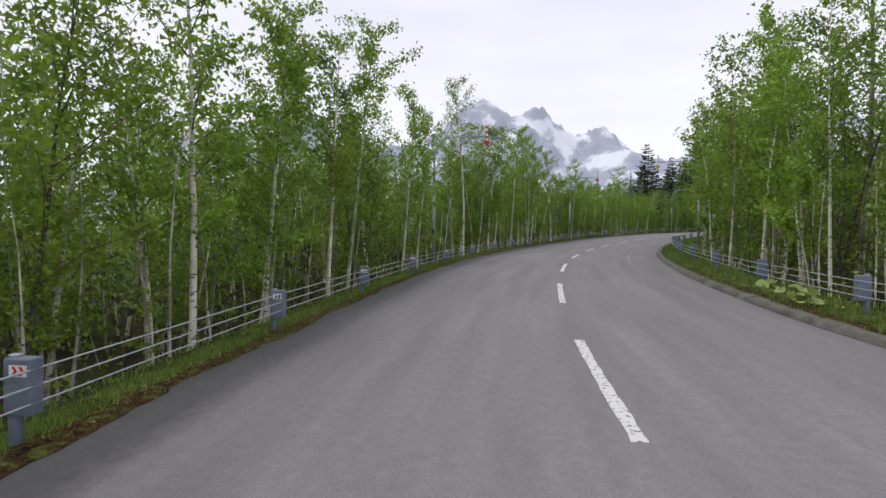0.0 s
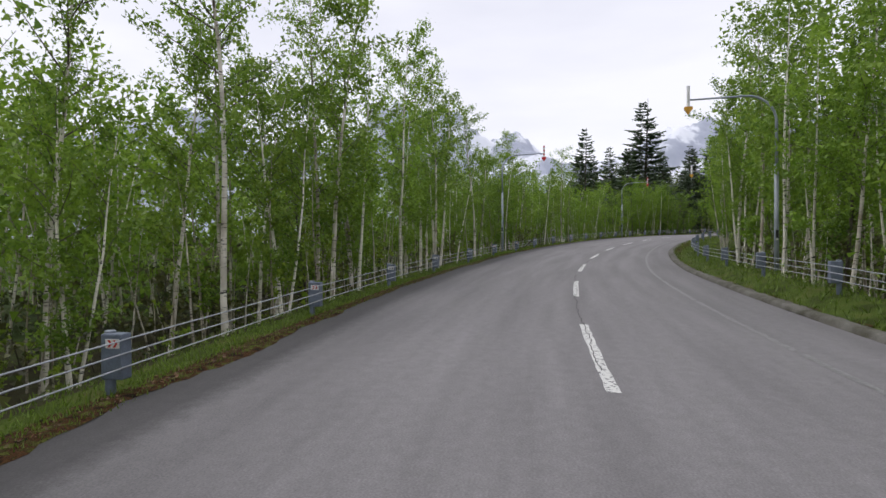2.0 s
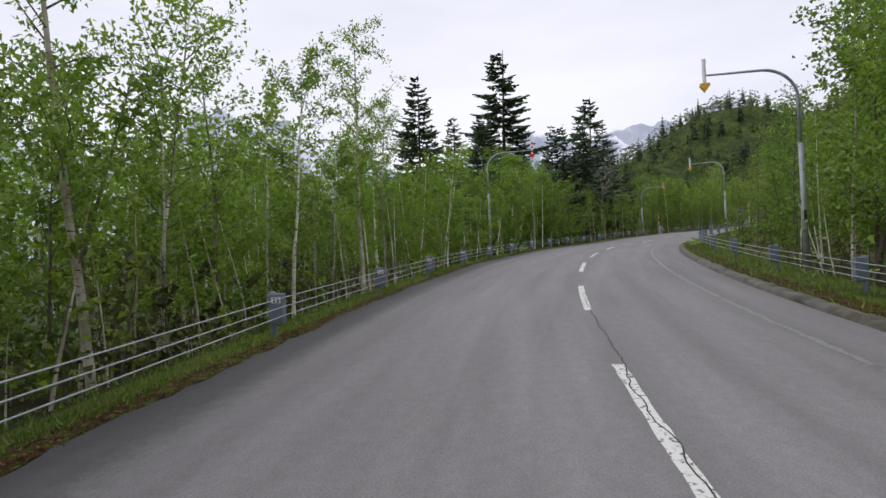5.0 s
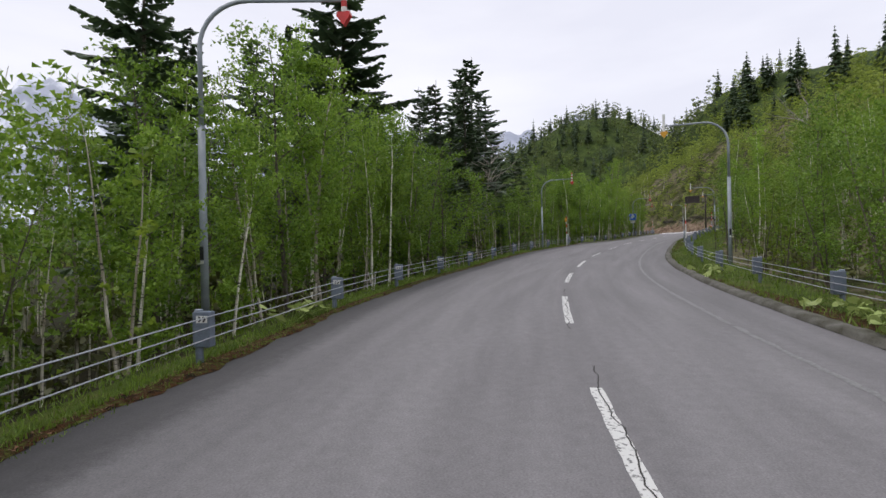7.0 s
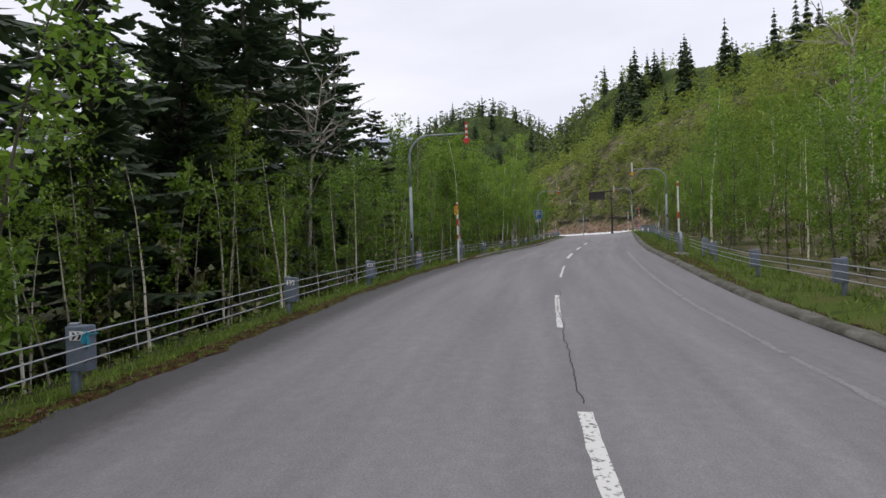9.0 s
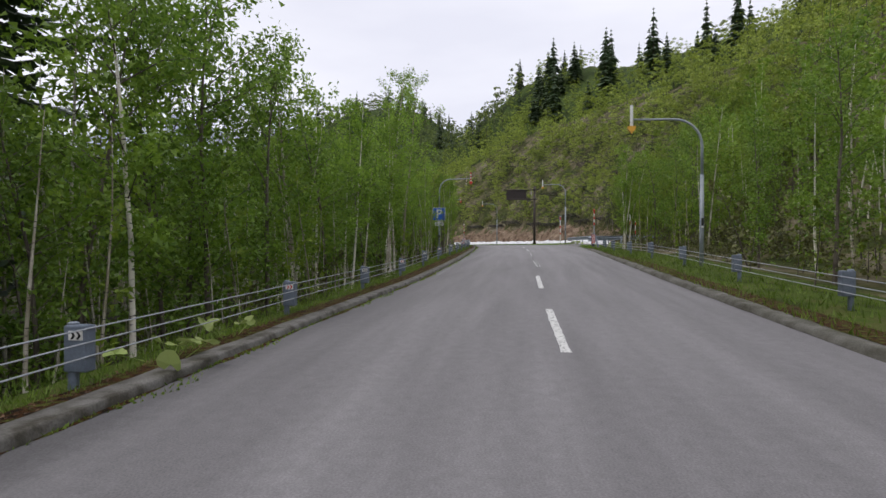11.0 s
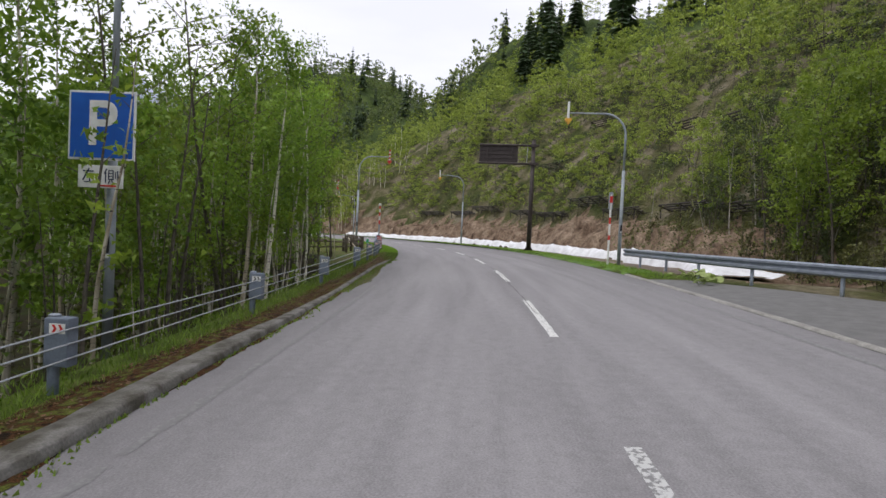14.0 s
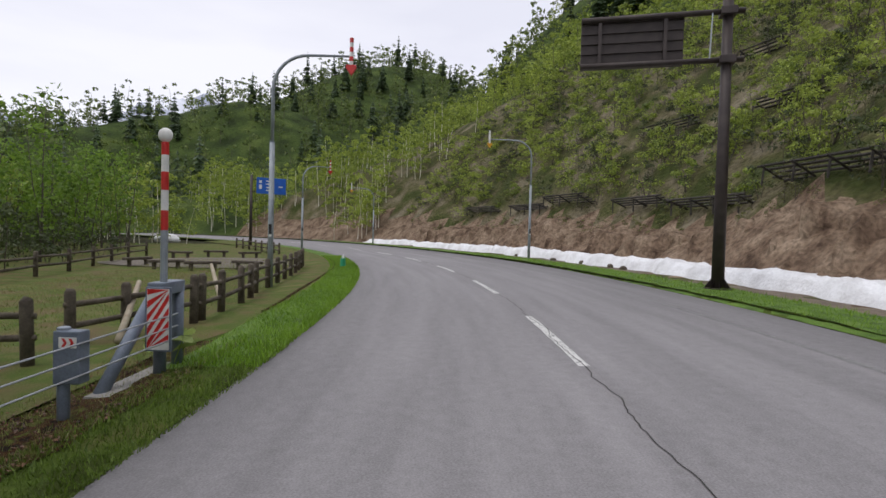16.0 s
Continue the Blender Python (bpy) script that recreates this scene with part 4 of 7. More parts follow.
def leaf_arrays(rng, centres, size, flat=0.3, long=1.5, tri=False, face=None):
    """Small bent leaf blades, two triangles each, turned at random round the given places or facing along the given ways."""
    c = np.asarray(centres, float)
    n = len(c)
    a = rng.normal(size=(n, 3))
    a[:, 2] -= 0.25
    if face is not None:
        a -= (a * face).sum(1, keepdims=True) * face
    a /= np.linalg.norm(a, axis=1, keepdims=True)
    b = rng.normal(size=(n, 3)) if face is None else np.cross(face, a)
    b -= (b * a).sum(1, keepdims=True) * a
    b /= np.linalg.norm(b, axis=1, keepdims=True)
    nn = np.cross(a, b)
    s = size * rng.uniform(0.6, 1.35, (n, 1))
    p0, p2 = c - a * s * long / 2, c + a * s * long / 2
    p1, p3 = c + b * s * 0.5 + nn * s * flat * 0.4, c - b * s * 0.5 + nn * s * flat * 0.4
    if tri:
        return np.stack([p0 - b * s * 0.5, p0 + b * s * 0.5, p2], 1).reshape(-1, 3), np.arange(n)[:, None] * 3 + [0, 1, 2]
    V = np.stack([p0, p1, p2, p3], 1).reshape(-1, 3)
    F = np.arange(n)[:, None] * 4
    return V, np.concatenate([F + [0, 1, 2], F + [0, 2, 3]], 0)


def wander(rng, start, way, length, steps, bend):
    pts, d = [np.array(start, float)], np.array(way, float)
    for _ in range(steps):
        d = d + rng.normal(size=3) * bend
        d /= np.linalg.norm(d)
        pts.append(pts[-1] + d * length / steps)
    return np.array(pts)


def birch_form(seed, height, leaves, size, crown0=0.42, wide=1.0, lean=0.05, twin=False, low=0.0, bare=False, sides=4, kite=True):
    """Trunk, limbs and leaf places of a slim young birch."""
    rng = np.random.default_rng(seed)
    bars, tips = [], []
    stems = 2 if twin else 1
    for st in range(stems):
        off = np.array([rng.normal() * 0.12, rng.normal() * 0.12, 0]) * (stems - 1)
        ln = np.clip(rng.normal(size=2), -1.2, 1.2) * lean * 0.55 + off[:2] * 0.5
        hh = height * (1 - 0.14 * st)
        trunk = wander(rng, off + [0, 0, -0.3], [ln[0], ln[1], 1], hh + 0.3, 9, 0.035)
        r0 = 0.0072 * hh + 0.014
        step = 3 if bare else 1
        bars.append((trunk[::step], np.linspace(1.0, 0.12, 10)[::step] * r0 * (1 if st == 0 else 0.8), True))
        nb = int(hh * 2.6 * (1 - crown0 * 0.5))
        for k in range(nb):
            q = crown0 * 0.75 + (0.98 - crown0 * 0.75) * (k + rng.uniform()) / nb
            i = q * 9
            p = trunk[int(i)] * (1 - i % 1) + trunk[min(int(i) + 1, 9)] * (i % 1)
            az = rng.uniform(0, 2 * np.pi)
            up = rng.uniform(0.5, 1.3)
            full = np.sin(np.pi * np.clip((q - crown0 * 0.6) / (1.04 - crown0 * 0.6), 0, 1)) ** 0.7
            L = (0.35 + 1.7 * full * rng.uniform(0.55, 1.15)) * wide * height / 9
            br = wander(rng, p, [np.cos(az), np.sin(az), up], L, 4, 0.16)
            if not bare:
                if sides == 3:
                    if k % 2 == 0:
                        bars.append((br[:3:2], np.array([0.2, 0.08]) * r0 * (0.5 + 0.5 * full), False))
                else:
                    bars.append((br[::2], np.linspace(0.22, 0.05, 3) * r0 * (0.5 + 0.5 * full), False))
            tips.append(br[1:])
    tips = np.concatenate(tips)
    pick = tips[rng.integers(0, len(tips), leaves)]
    spread = 0.14 * wide * height / 9
    cen = pick + rng.normal(size=(leaves, 3)) * [spread, spread, spread * 0.85]
    if low:
        m = int(leaves * low)
        cen[:m] = np.stack([np.clip(rng.normal(size=m), -1.8, 1.8) * 0.9, np.clip(rng.normal(size=m), -1.8, 1.8) * 0.9, rng.uniform(0.3, height * 0.45, m)], -1)
    tv, tf = limb_arrays([b for b in bars if b[2]] + [b for b in bars if not b[2]], sides)
    white = sum((len(b[0]) - 1) * sides for b in bars if b[2])
    return (tv, tf, (np.arange(len(tf)) >= white).astype(int)), leaf_arrays(rng, cen, size, tri=sides == 3 or not kite)


def clump_form(seed, height, wide, leaves, size, lobes, foot=0.25, stems=1, limbs=False):
    """A bushy crown of rounded leafy lobes with gaps between them, on one or more thin stems."""
    rng = np.random.default_rng(seed)
    bars, cen, face = [], [], []
    for _ in range(stems):
        az, ln = rng.uniform(0, 6.28), rng.uniform(0.05, 0.3) * (stems > 1) + 0.04
        pts = wander(rng, [0, 0, -0.3], [np.cos(az) * ln, np.sin(az) * ln, 1], height * rng.uniform(0.8, 0.95), 3, 0.06)
        bars.append((pts, np.linspace(1, 0.25, 4) * (0.008 * height + 0.012)))
    share = rng.uniform(0.5, 1.3, lobes)
    for k in range(lobes):
        q = foot + (0.96 - foot) * (k + rng.uniform(0.1, 0.9)) / lobes
        az = k * 2.4 + rng.normal() * 0.5
        reach = wide * np.sin(np.pi * np.clip((q - foot * 0.5) / (1.12 - foot * 0.5), 0, 1)) ** 0.8
        rad = (0.30 + 0.28 * rng.uniform()) * wide * share[k] ** 0.5 * (1.15 - 0.55 * q)
        mid = np.array([np.cos(az) * reach * 0.68, np.sin(az) * reach * 0.68, q * height])
        m = max(6, int(leaves * share[k] / share.sum()))
        d = rng.normal(size=(m, 3))
        d[:, 2] = np.abs(d[:, 2]) - 0.35
        d /= np.linalg.norm(d, axis=1, keepdims=True)
        cen.append(mid + d * rad * rng.uniform(0.6, 1.1, (m, 1)) * [1, 1, 0.8])
        w = d + rng.normal(size=(m, 3)) * 0.45
        w[:, 2] += 0.25
        face.append(w / np.linalg.norm(w, axis=1, keepdims=True))
        if limbs:
            bars.append((np.array([[0, 0, q * height * 0.8], mid]), np.array([0.4, 0.15]) * (0.008 * height + 0.012)))
    return limb_arrays(bars, 3), leaf_arrays(rng, np.concatenate(cen), size, tri=True, face=np.concatenate(face))


def fir_form(seed, height, wide, dense=1.0):
    """Trunk and tiers of flat drooping boughs of a dark fir, uneven, with sky between the tiers."""
    rng = np.random.default_rng(seed)
    trunk = wander(rng, [0, 0, -0.4], [0, 0, 1], height + 0.4, 8, 0.006)
    bars = [(trunk, np.linspace(1, 0.06, 9) * 0.013 * height)]
    V, F, base = [], [], 0
    z = height * 0.10
    while z < height * 0.985:
        q = z / height
        R = wide * ((1 - q) ** 0.8) * min(1.0, 0.55 + 1.6 * q) * rng.uniform(0.7, 1.12) + 0.25
        nb = 6 if q < 0.75 else 5
        a0 = rng.uniform(0, 6.28)
        droop = 0.30 - 0.34 * q
        for j in range(nb):
            if rng.uniform() < 0.16:
                continue
            az = a0 + 2 * np.pi * (j + rng.uniform(-0.35, 0.35)) / nb
            L = R * rng.uniform(0.5, 1.15)
            way = np.array([np.cos(az), np.sin(az), 0])
            side = np.array([-np.sin(az), np.cos(az), 0])
            z0 = z + rng.normal() * 0.12
            t = np.linspace(0.04, 1, 5)
            mid = np.outer(t * L, way) + np.outer(-droop * L * t**1.2 + 0.14 * L * t**3, [0, 0, 1]) + [0, 0, z0]
            bars.append((mid[[0, 2, 4]], np.array([0.03, 0.018, 0.006]) * (0.5 + L / 4)))
            for sp in np.linspace(0.14, 1.0, max(4, int(L * 4.8))):
                c = mid[0] * (1 - sp) + mid[-1] * sp
                c[2] = np.interp(sp, t, mid[:, 2])
                wl = (0.16 + 0.42 * np.sin(np.pi * min(sp + 0.12, 1))) * (0.4 + L * 0.24)
                for sg in (-1, 1):
                    e = c + sg * side * wl * rng.uniform(0.55, 1.3) + way * wl * rng.uniform(0.3, 0.8) + [0, 0, rng.uniform(-0.55, 0.0) * wl]
                    h = rng.uniform(0.12, 0.22)
                    V += [c - way * h + [0, 0, 0.03], e - way * h * 0.4 - [0, 0, rng.uniform(0.02, 0.14)], e + way * h * 0.6, c + way * h + [0, 0, 0.03]]
                    F += [[base, base + 1, base + 2, base + 3]]
                    base += 4
        z += (0.6 + 0.5 * rng.uniform()) * (1.12 - 0.6 * q)
    return limb_arrays(bars, 4), (np.array(V), np.array(F))


def far_fir(seed, height, wide):
    """A fir seen from afar: a ragged cone of drooping fronds."""
    rng = np.random.default_rng(seed)
    V, F = [], []
    whorls = int(height * 1.6)
    for k in range(whorls):
        q = 0.08 + 0.92 * (k + rng.uniform(0, 0.7)) / whorls
        R = (wide * (1 - q) ** 0.8 + 0.15) * rng.uniform(0.7, 1.15)
        a0 = rng.uniform(0, 6.28)
        for j in range(8):
            az = a0 + 0.785 * j + rng.normal() * 0.15
            L = R * rng.uniform(0.65, 1.15)
            w, d = np.array([np.cos(az), np.sin(az), 0]), np.array([-np.sin(az), np.cos(az), 0])
            c = np.array([0, 0, q * height])
            b = len(V)
            V += [c + [0, 0, 0.25], c + w * L * 0.6 + d * L * 0.30 - [0, 0, 0.16 * L], c + w * L - [0, 0, 0.42 * L], c + w * L * 0.6 - d * L * 0.30 - [0, 0, 0.16 * L]]
            F.append([b, b + 1, b + 2, b + 3])
    trunk = np.array([[0, 0, -0.4], [0, 0, height * 0.5], [0, 0, height]])
    return limb_arrays([(trunk, np.array([0.016, 0.009, 0.002]) * height)], 4), (np.array(V), np.array(F))


def tree_meshes(name, form, wood, foliage):
    (tv, tf, *limb), (lv, lf) = form
    return mesh_of(name + "_trunk", tv, tf, [wood, M["limb"]], limb[0] if limb else None, smooth_faces=True), mesh_of(name + "_crown", lv, lf, [foliage])


def plant(name, meshes, x, y, z, turn, scale, label, category, group, wide=1.0):
    t = thing(name, pose(x, y, z, 0, 0, turn) @ Matrix.Diagonal((scale * wide, scale * wide, scale, 1)), label, category, group)
    a = new("trunk", meshes[0])
    a.parent = t
    b = new("crown", meshes[1])
    b.parent = t
    return t


rng = np.random.default_rng(11)
BIRCHES = [tree_meshes("birch", birch_form(20 + k, h, int(n * 1.35), s * 0.88, c, w, l, tw, kite=False), M["birch"], M["leaf"]) for k, (h, n, s, c, w, l, tw) in enumerate([
    (10.0, 2700, 0.10, 0.34, 1.0, 0.04, False), (9.0, 2600, 0.10, 0.28, 1.05, 0.07, True), (11.5, 2900, 0.105, 0.40, 0.95, 0.03, False),
    (7.5, 2300, 0.095, 0.22, 1.15, 0.08, False), (10.5, 2800, 0.10, 0.32, 1.1, 0.06, True), (9.5, 1900, 0.095, 0.45, 0.9, 0.05, False)])]
BACK_FORMS = [birch_form(40 + k, h, int(n * 0.62), 0.12, c, w, l, tw, 0.02, sides=3) for k, (h, n, c, w, l, tw) in enumerate([
    (10.0, 2500, 0.34, 1.0, 0.05, False), (9.0, 2400, 0.28, 1.1, 0.07, True), (11.0, 2600, 0.38, 1.0, 0.04, False), (8.0, 2200, 0.24, 1.15, 0.08, False)])]
BACK = [tree_meshes("birch", f, M["birch"], M["leaf"]) for f in BACK_FORMS]
ALDERS = [tree_meshes("alder", birch_form(50 + k, h, 3100, 0.086, 0.2, 1.2, 0.1, k % 2 == 0, 0.04, kite=False), M["limb"], M["alder_leaf"]) for k, h in enumerate([8.5, 9.5, 8.0, 10.0])]
THIN = [tree_meshes("thin_birch", birch_form(60 + k, h, int(n * 2.0), s * 0.74, c, w, l, tw, kite=False), M["birch"], M["leaf"]) for k, (h, n, s, c, w, l, tw) in enumerate([
    (14.0, 1900, 0.11, 0.46, 0.75, 0.03, False), (13.0, 1700, 0.11, 0.42, 0.8, 0.05, False)])]
FIRS = [tree_meshes("fir", fir_form(90 + k, h, w), M["bark"], M["needle"]) for k, (h, w) in enumerate([(27, 8.2), (24, 6.6), (20, 6.2)])]
BLAB = "slim white-barked birch with fresh green leaves beside the road"
spots, behind = [], []


def grow(u, lat, kind, scale, turn, wide=1.0, alder=False):
    x, y, _ = at(u, lat)
    z = float(ground_height(x, y)[0])
    spots.append((u, lat))
    if lat < -12.0 or lat > 12.4:
        behind.append((float(x), float(y), z, math.radians(turn), scale))
        return
    if alder:
        plant("alder_tree", kind, float(x), float(y), z, turn, scale, "slender grey-stemmed young tree with fresh green leaves", "tree", "roadside alders", wide)
        return
    plant("birch_tree", kind, float(x), float(y), z, turn, scale, BLAB, "tree", "roadside birches", wide)


def birch_row(u0, u1, lat0, lat1, count, tall=1.0, grey=0.0):
    for k in range(count):
        for _ in range(12):
            u = u0 + (u1 - u0) * (k + rng.uniform(-0.4, 1.4)) / count
            lat = rng.uniform(lat0, lat1)
            if all((u - a) ** 2 + (lat - b) ** 2 > 2.2 for a, b in spots[-40:] + spots[:heroes]):
                break
        if 219 < u < 237 and -11.5 < lat < 0:
            lat -= 3.0
        pool = (BIRCHES if -11.0 < lat < 0 else BACK) if rng.uniform() < 0.86 else THIN
        alder = rng.uniform() < grey
        grow(u, lat, ALDERS[rng.integers(len(ALDERS))] if alder else pool[rng.integers(len(pool))], tall * rng.uniform(0.78, 1.18), rng.uniform(0, 360), 1.15 if alder else 1.0, alder)


# birches whose trunks stand out: metres along, to the right, height, form, twist
for u, lat, tall, kind, twist in [
        (20.2, -8.6, 11.0, 0, 20), (21.0, -10.3, 10.5, 4, 80), (23.6, -8.7, 9.5, 3, 140), (27.9, -8.5, 10.0, 5, 200), (29.9, -8.6, 11.5, 2, 40), (34.3, -9.4, 10.5, 4, 100), (37.3, -8.7, 10.5, 5, 250), (39.9, -8.8, 9.0, 3, 10),
        (49.2, -8.6, 14.2, 6, 60), (51.9, -8.5, 8.5, 1, 30), (55.1, -8.45, 11.5, 0, 90), (56.0, -11.2, 11.0, 2, 150), (58.7, -9.0, 10.5, 5, 210), (62.5, -8.45, 12.0, 2, 300), (68.0, -8.5, 12.5, 6, 20), (68.8, -8.8, 10.0, 5, 80),
        (84.2, -8.6, 9.5, 0, 120), (86.2, -8.75, 10.0, 1, 10), (97.0, -9.0, 9.0, 2, 330), (125.4, -9.2, 6.5, 3, 45), (130.2, -9.0, 10.0, 0, 75), (131.0, -9.1, 10.5, 2, 190), (136.2, -9.15, 8.5, 1, 130), (137.8, -9.0, 9.0, 5, 260), (139.9, -8.8, 8.0, 0, 20),
        (208.7, -9.3, 10.5, 2, 15), (209.7, -8.9, 11.5, 6, 110), (224.8, -9.0, 9.5, 4, 80), (242.2, -9.2, 10.5, 2, 50), (243.9, -8.9, 10.0, 5, 220), (250.5, -9.0, 9.5, 0, 300), (250.6, -10.2, 10.0, 1, 160),
        (224.3, 8.3, 8.0, 5, 30), (222.5, 7.8, 8.5, 5, 120), (221.8, 7.9, 7.5, 1, 200), (29.8, 9.05, 10.5, 5, 100), (38.0, 9.15, 11.0, 0, 40), (59.6, 9.5, 12.0, 2, 10), (68.2, 9.6, 13.5, 7, 70), (78.7, 9.1, 12.0, 2, 200), (82.3, 9.9, 11.5, 0, 140), (94.0, 8.7, 11.0, 1, 320), (97.1, 9.0, 11.5, 5, 20), (98.2, 8.3, 8.5, 4, 250)]:
    pool = BIRCHES + THIN
    grow(u, lat, pool[kind], tall / (10.0, 9.0, 11.5, 7.5, 10.5, 9.5, 14.0, 13.0)[kind], twist)
heroes = len(spots)


birch_row(8, 40, -13.0, -8.7, 23, 1.0, 0.15)
birch_row(40, 52, -13.0, -9.6, 8, 0.8, 0.15)
birch_row(52, 78, -13.0, -8.7, 21, 1.02, 0.15)
birch_row(78, 118, -13.0, -8.8, 32, 0.88, 0.2)
birch_row(116, 128, -15.0, -8.8, 14, 0.84, 0.4)
birch_row(127, 143, -14.0, -8.8, 16, 0.98, 0.4)
birch_row(137, 151, -12.4, -9.3, 10, 1.0, 0.9)
birch_row(150, 163, -13.0, -9.8, 6, 0.72, 0.6)
birch_row(163, 175, -12.5, -9.4, 6, 0.75, 0.8)
birch_row(175, 186, -13.0, -9.2, 8, 0.98, 0.7)
birch_row(185, 193, -14.0, -9.2, 8, 1.08, 0.6)
birch_row(192, 224, -15.0, -8.8, 33, 1.12, 0.3)
birch_row(224, 236, -15.0, -9.2, 11, 1.12, 0.3)
birch_row(236, 259, -15.0, -8.8, 20, 1.04, 0.3)
birch_row(248, 260, -19.0, -11.4, 8, 1.0, 0.3)
birch_row(22, 110, 8.6, 13, 64, 1.22, 0.3)
birch_row(110, 223, 9.6, 15, 62, 0.8, 0.75)


DARK = [tree_meshes("broadleaf", birch_form(75 + k, h, 3200, 0.09, 0.25, 1.35, 0.22, k == 1, 0.1, kite=False), M["bark"], M["bush"]) for k, h in enumerate([9.5, 10.5])]
for k, (u, lat, s) in enumerate([(17.0, -9.8, 0.95), (37.0, -10.2, 1.0), (58.0, -10.8, 1.1), (34.5, 10.8, 1.0), (52.0, 11.2, 1.05), (140.0, -11.0, 0.9), (163.0, -12.0, 1.0), (259.4, -10.8, 1.15), (261.5, -13.0, 0.85), (256.5, -12.5, 0.85), (237.5, -10.4, 1.2), (244.6, -10.6, 1.2), (248.6, -11.5, 1.15), (253.2, -10.0, 1.05), (230.0, -12.6, 1.25)]):
    x, y, _ = at(u, lat)
    plant("broadleaf_tree", DARK[k % 2], float(x), float(y), float(ground_height(x, y)[0]), 77.0 * k, s, "dark-barked leaning tree with young green leaves", "tree", "dark roadside trees")


# ---- woods behind, joined ----
def scatter(name, forms, places, mats, label, category):
    """Many trees as one mesh: each place is x, y, z, turn, scale."""
    V0, F0, I0, V1, F1, b0, b1 = [], [], [], [], [], 0, 0
    for k, (x, y, z, turn, s) in enumerate(places):
        (tv, tf, *limb), (lv, lf) = forms[k % len(forms)]
        I0.append(limb[0] if limb else np.zeros(len(tf), int))
        c, q = math.cos(turn), math.sin(turn)
        R = np.array([[c, -q, 0], [q, c, 0], [0, 0, 1]]) * s
        V0.append(tv @ R.T + [x, y, z])
        F0.append(tf + b0)
        b0 += len(tv)
        V1.append(lv @ R.T + [x, y, z])
        F1.append(lf + b1)
        b1 += len(lv)
    t = thing(name, Matrix(), label, category, kind="stuff")
    a = new("trunks", mesh_of(name + "_trunks", np.concatenate(V0), np.concatenate(F0), [mats[0], M["limb"]], np.concatenate(I0), smooth_faces=True))
    a.parent = t
    b = new("leaves", mesh_of(name + "_leaves", np.concatenate(V1), np.concatenate(F1), [mats[1]]))
    b.parent = t
    return t


def places(count, u0, u1, lat0, lat1, s0, s1, seed):
    r = np.random.default_rng(seed)
    u, lat = r.uniform(u0, u1, count), r.uniform(lat0, lat1, count)
    p = at(u, lat)
    z = ground_height(p[:, 0], p[:, 1])
    return [(p[k, 0], p[k, 1], z[k], r.uniform(0, 6.28), r.uniform(s0, s1)) for k in range(count)]


scatter("birch_stand", BACK_FORMS, behind, (M["birch"], M["leaf"]), "second row of slim white birches with fresh leaves", "woodland")
WOOD = [birch_form(120 + k, h, 440, 0.21, c, 1.2, 0.06, k % 2 == 0, 0.06, sides=3) for k, (h, c) in enumerate([(10.0, 0.30), (9.0, 0.25), (11.0, 0.35), (8.5, 0.2)])]
scatter("birch_wood", WOOD, places(70, -5, 72, -26, -16.0, 0.8, 1.2, 5) + places(75, 72, 122, -26, -15.0, 0.8, 1.15, 56) + places(38, 122, 190, -25, -19.0, 0.6, 0.95, 57) + places(26, 112, 134, -26, -14.5, 0.8, 1.05, 68) + places(40, 60, 125, -40, -26, 0.9, 1.3, 79) + places(62, 190, 259, -25, -16.0, 0.75, 1.1, 50), (M["birch"], M["leaf"]), "dense young birch wood behind the cable fence", "woodland")
scatter("birch_wood", WOOD, places(150, 20, 236, 17, 28, 0.8, 1.15, 6), (M["birch"], M["leaf"]), "dense young birch wood on the inside of the bend", "woodland")
scatter("birch_wood", WOOD, places(70, -4, 75, -38, -24, 0.9, 1.3, 35), (M["birch"], M["leaf"]), "deeper birch wood below the road", "woodland")
SAPS = [birch_form(140 + k, h, 190, 0.085, 0.2, 0.7, 0.12, False, 0.1, sides=3) for k, h in enumerate([3.2, 4.2, 2.6, 5.0, 3.8])]
scatter("saplings", SAPS, places(150, -5, 140, -16, -8.0, 0.7, 1.3, 15) + places(18, 140, 184, -15, -9.0, 0.7, 1.2, 58) + places(74, 184, 246, -16, -8.0, 0.7, 1.3, 59), (M["birch"], M["bush"]), "thin saplings and shrubs under the birches", "undergrowth")
scatter("saplings", SAPS, places(210, 20, 223.1, 8.4, 17, 0.7, 1.3, 16), (M["bark"], M["bush"]), "thin grey saplings and shrubs under the birches", "undergrowth")
BRUSH = [birch_form(150 + k, h, 170, 0.12, 0.05, 1.6, 0.2, False, 0.4, True, 3) for k, h in enumerate([2.2, 2.8, 1.8])]
scatter("brushwood", BRUSH, places(255, -8, 248, -20, -9.0, 0.8, 1.5, 17) + places(110, 12, 92, -30, -14, 1.0, 1.7, 67), (M["bark"], M["brush"]), "olive brown brushwood on the forest floor", "undergrowth")
scatter("brushwood", BRUSH, places(260, 222, 266, 12.6, 22, 0.5, 0.95, 19), (M["bark"], M["brush"]), "brown brushwood on the bank above the side road", "undergrowth")
scatter("saplings", SAPS, places(26, 205, 227.5, 8.2, 13.5, 0.6, 1.1, 26), (M["birch"], M["bush"]), "thin birch saplings beside the end of the fence", "undergrowth")
scatter("brushwood", BRUSH, places(75, 204, 228, 8.6, 13, 0.45, 0.8, 27), (M["bark"], M["brush"]), "low brown brushwood behind the cable fence", "undergrowth")
scatter("brushwood", BRUSH, places(190, 20, 221.1, 10.0, 22, 0.8, 1.5, 18), (M["bark"], M["brush"]), "olive brown brushwood on the forest floor", "undergrowth")
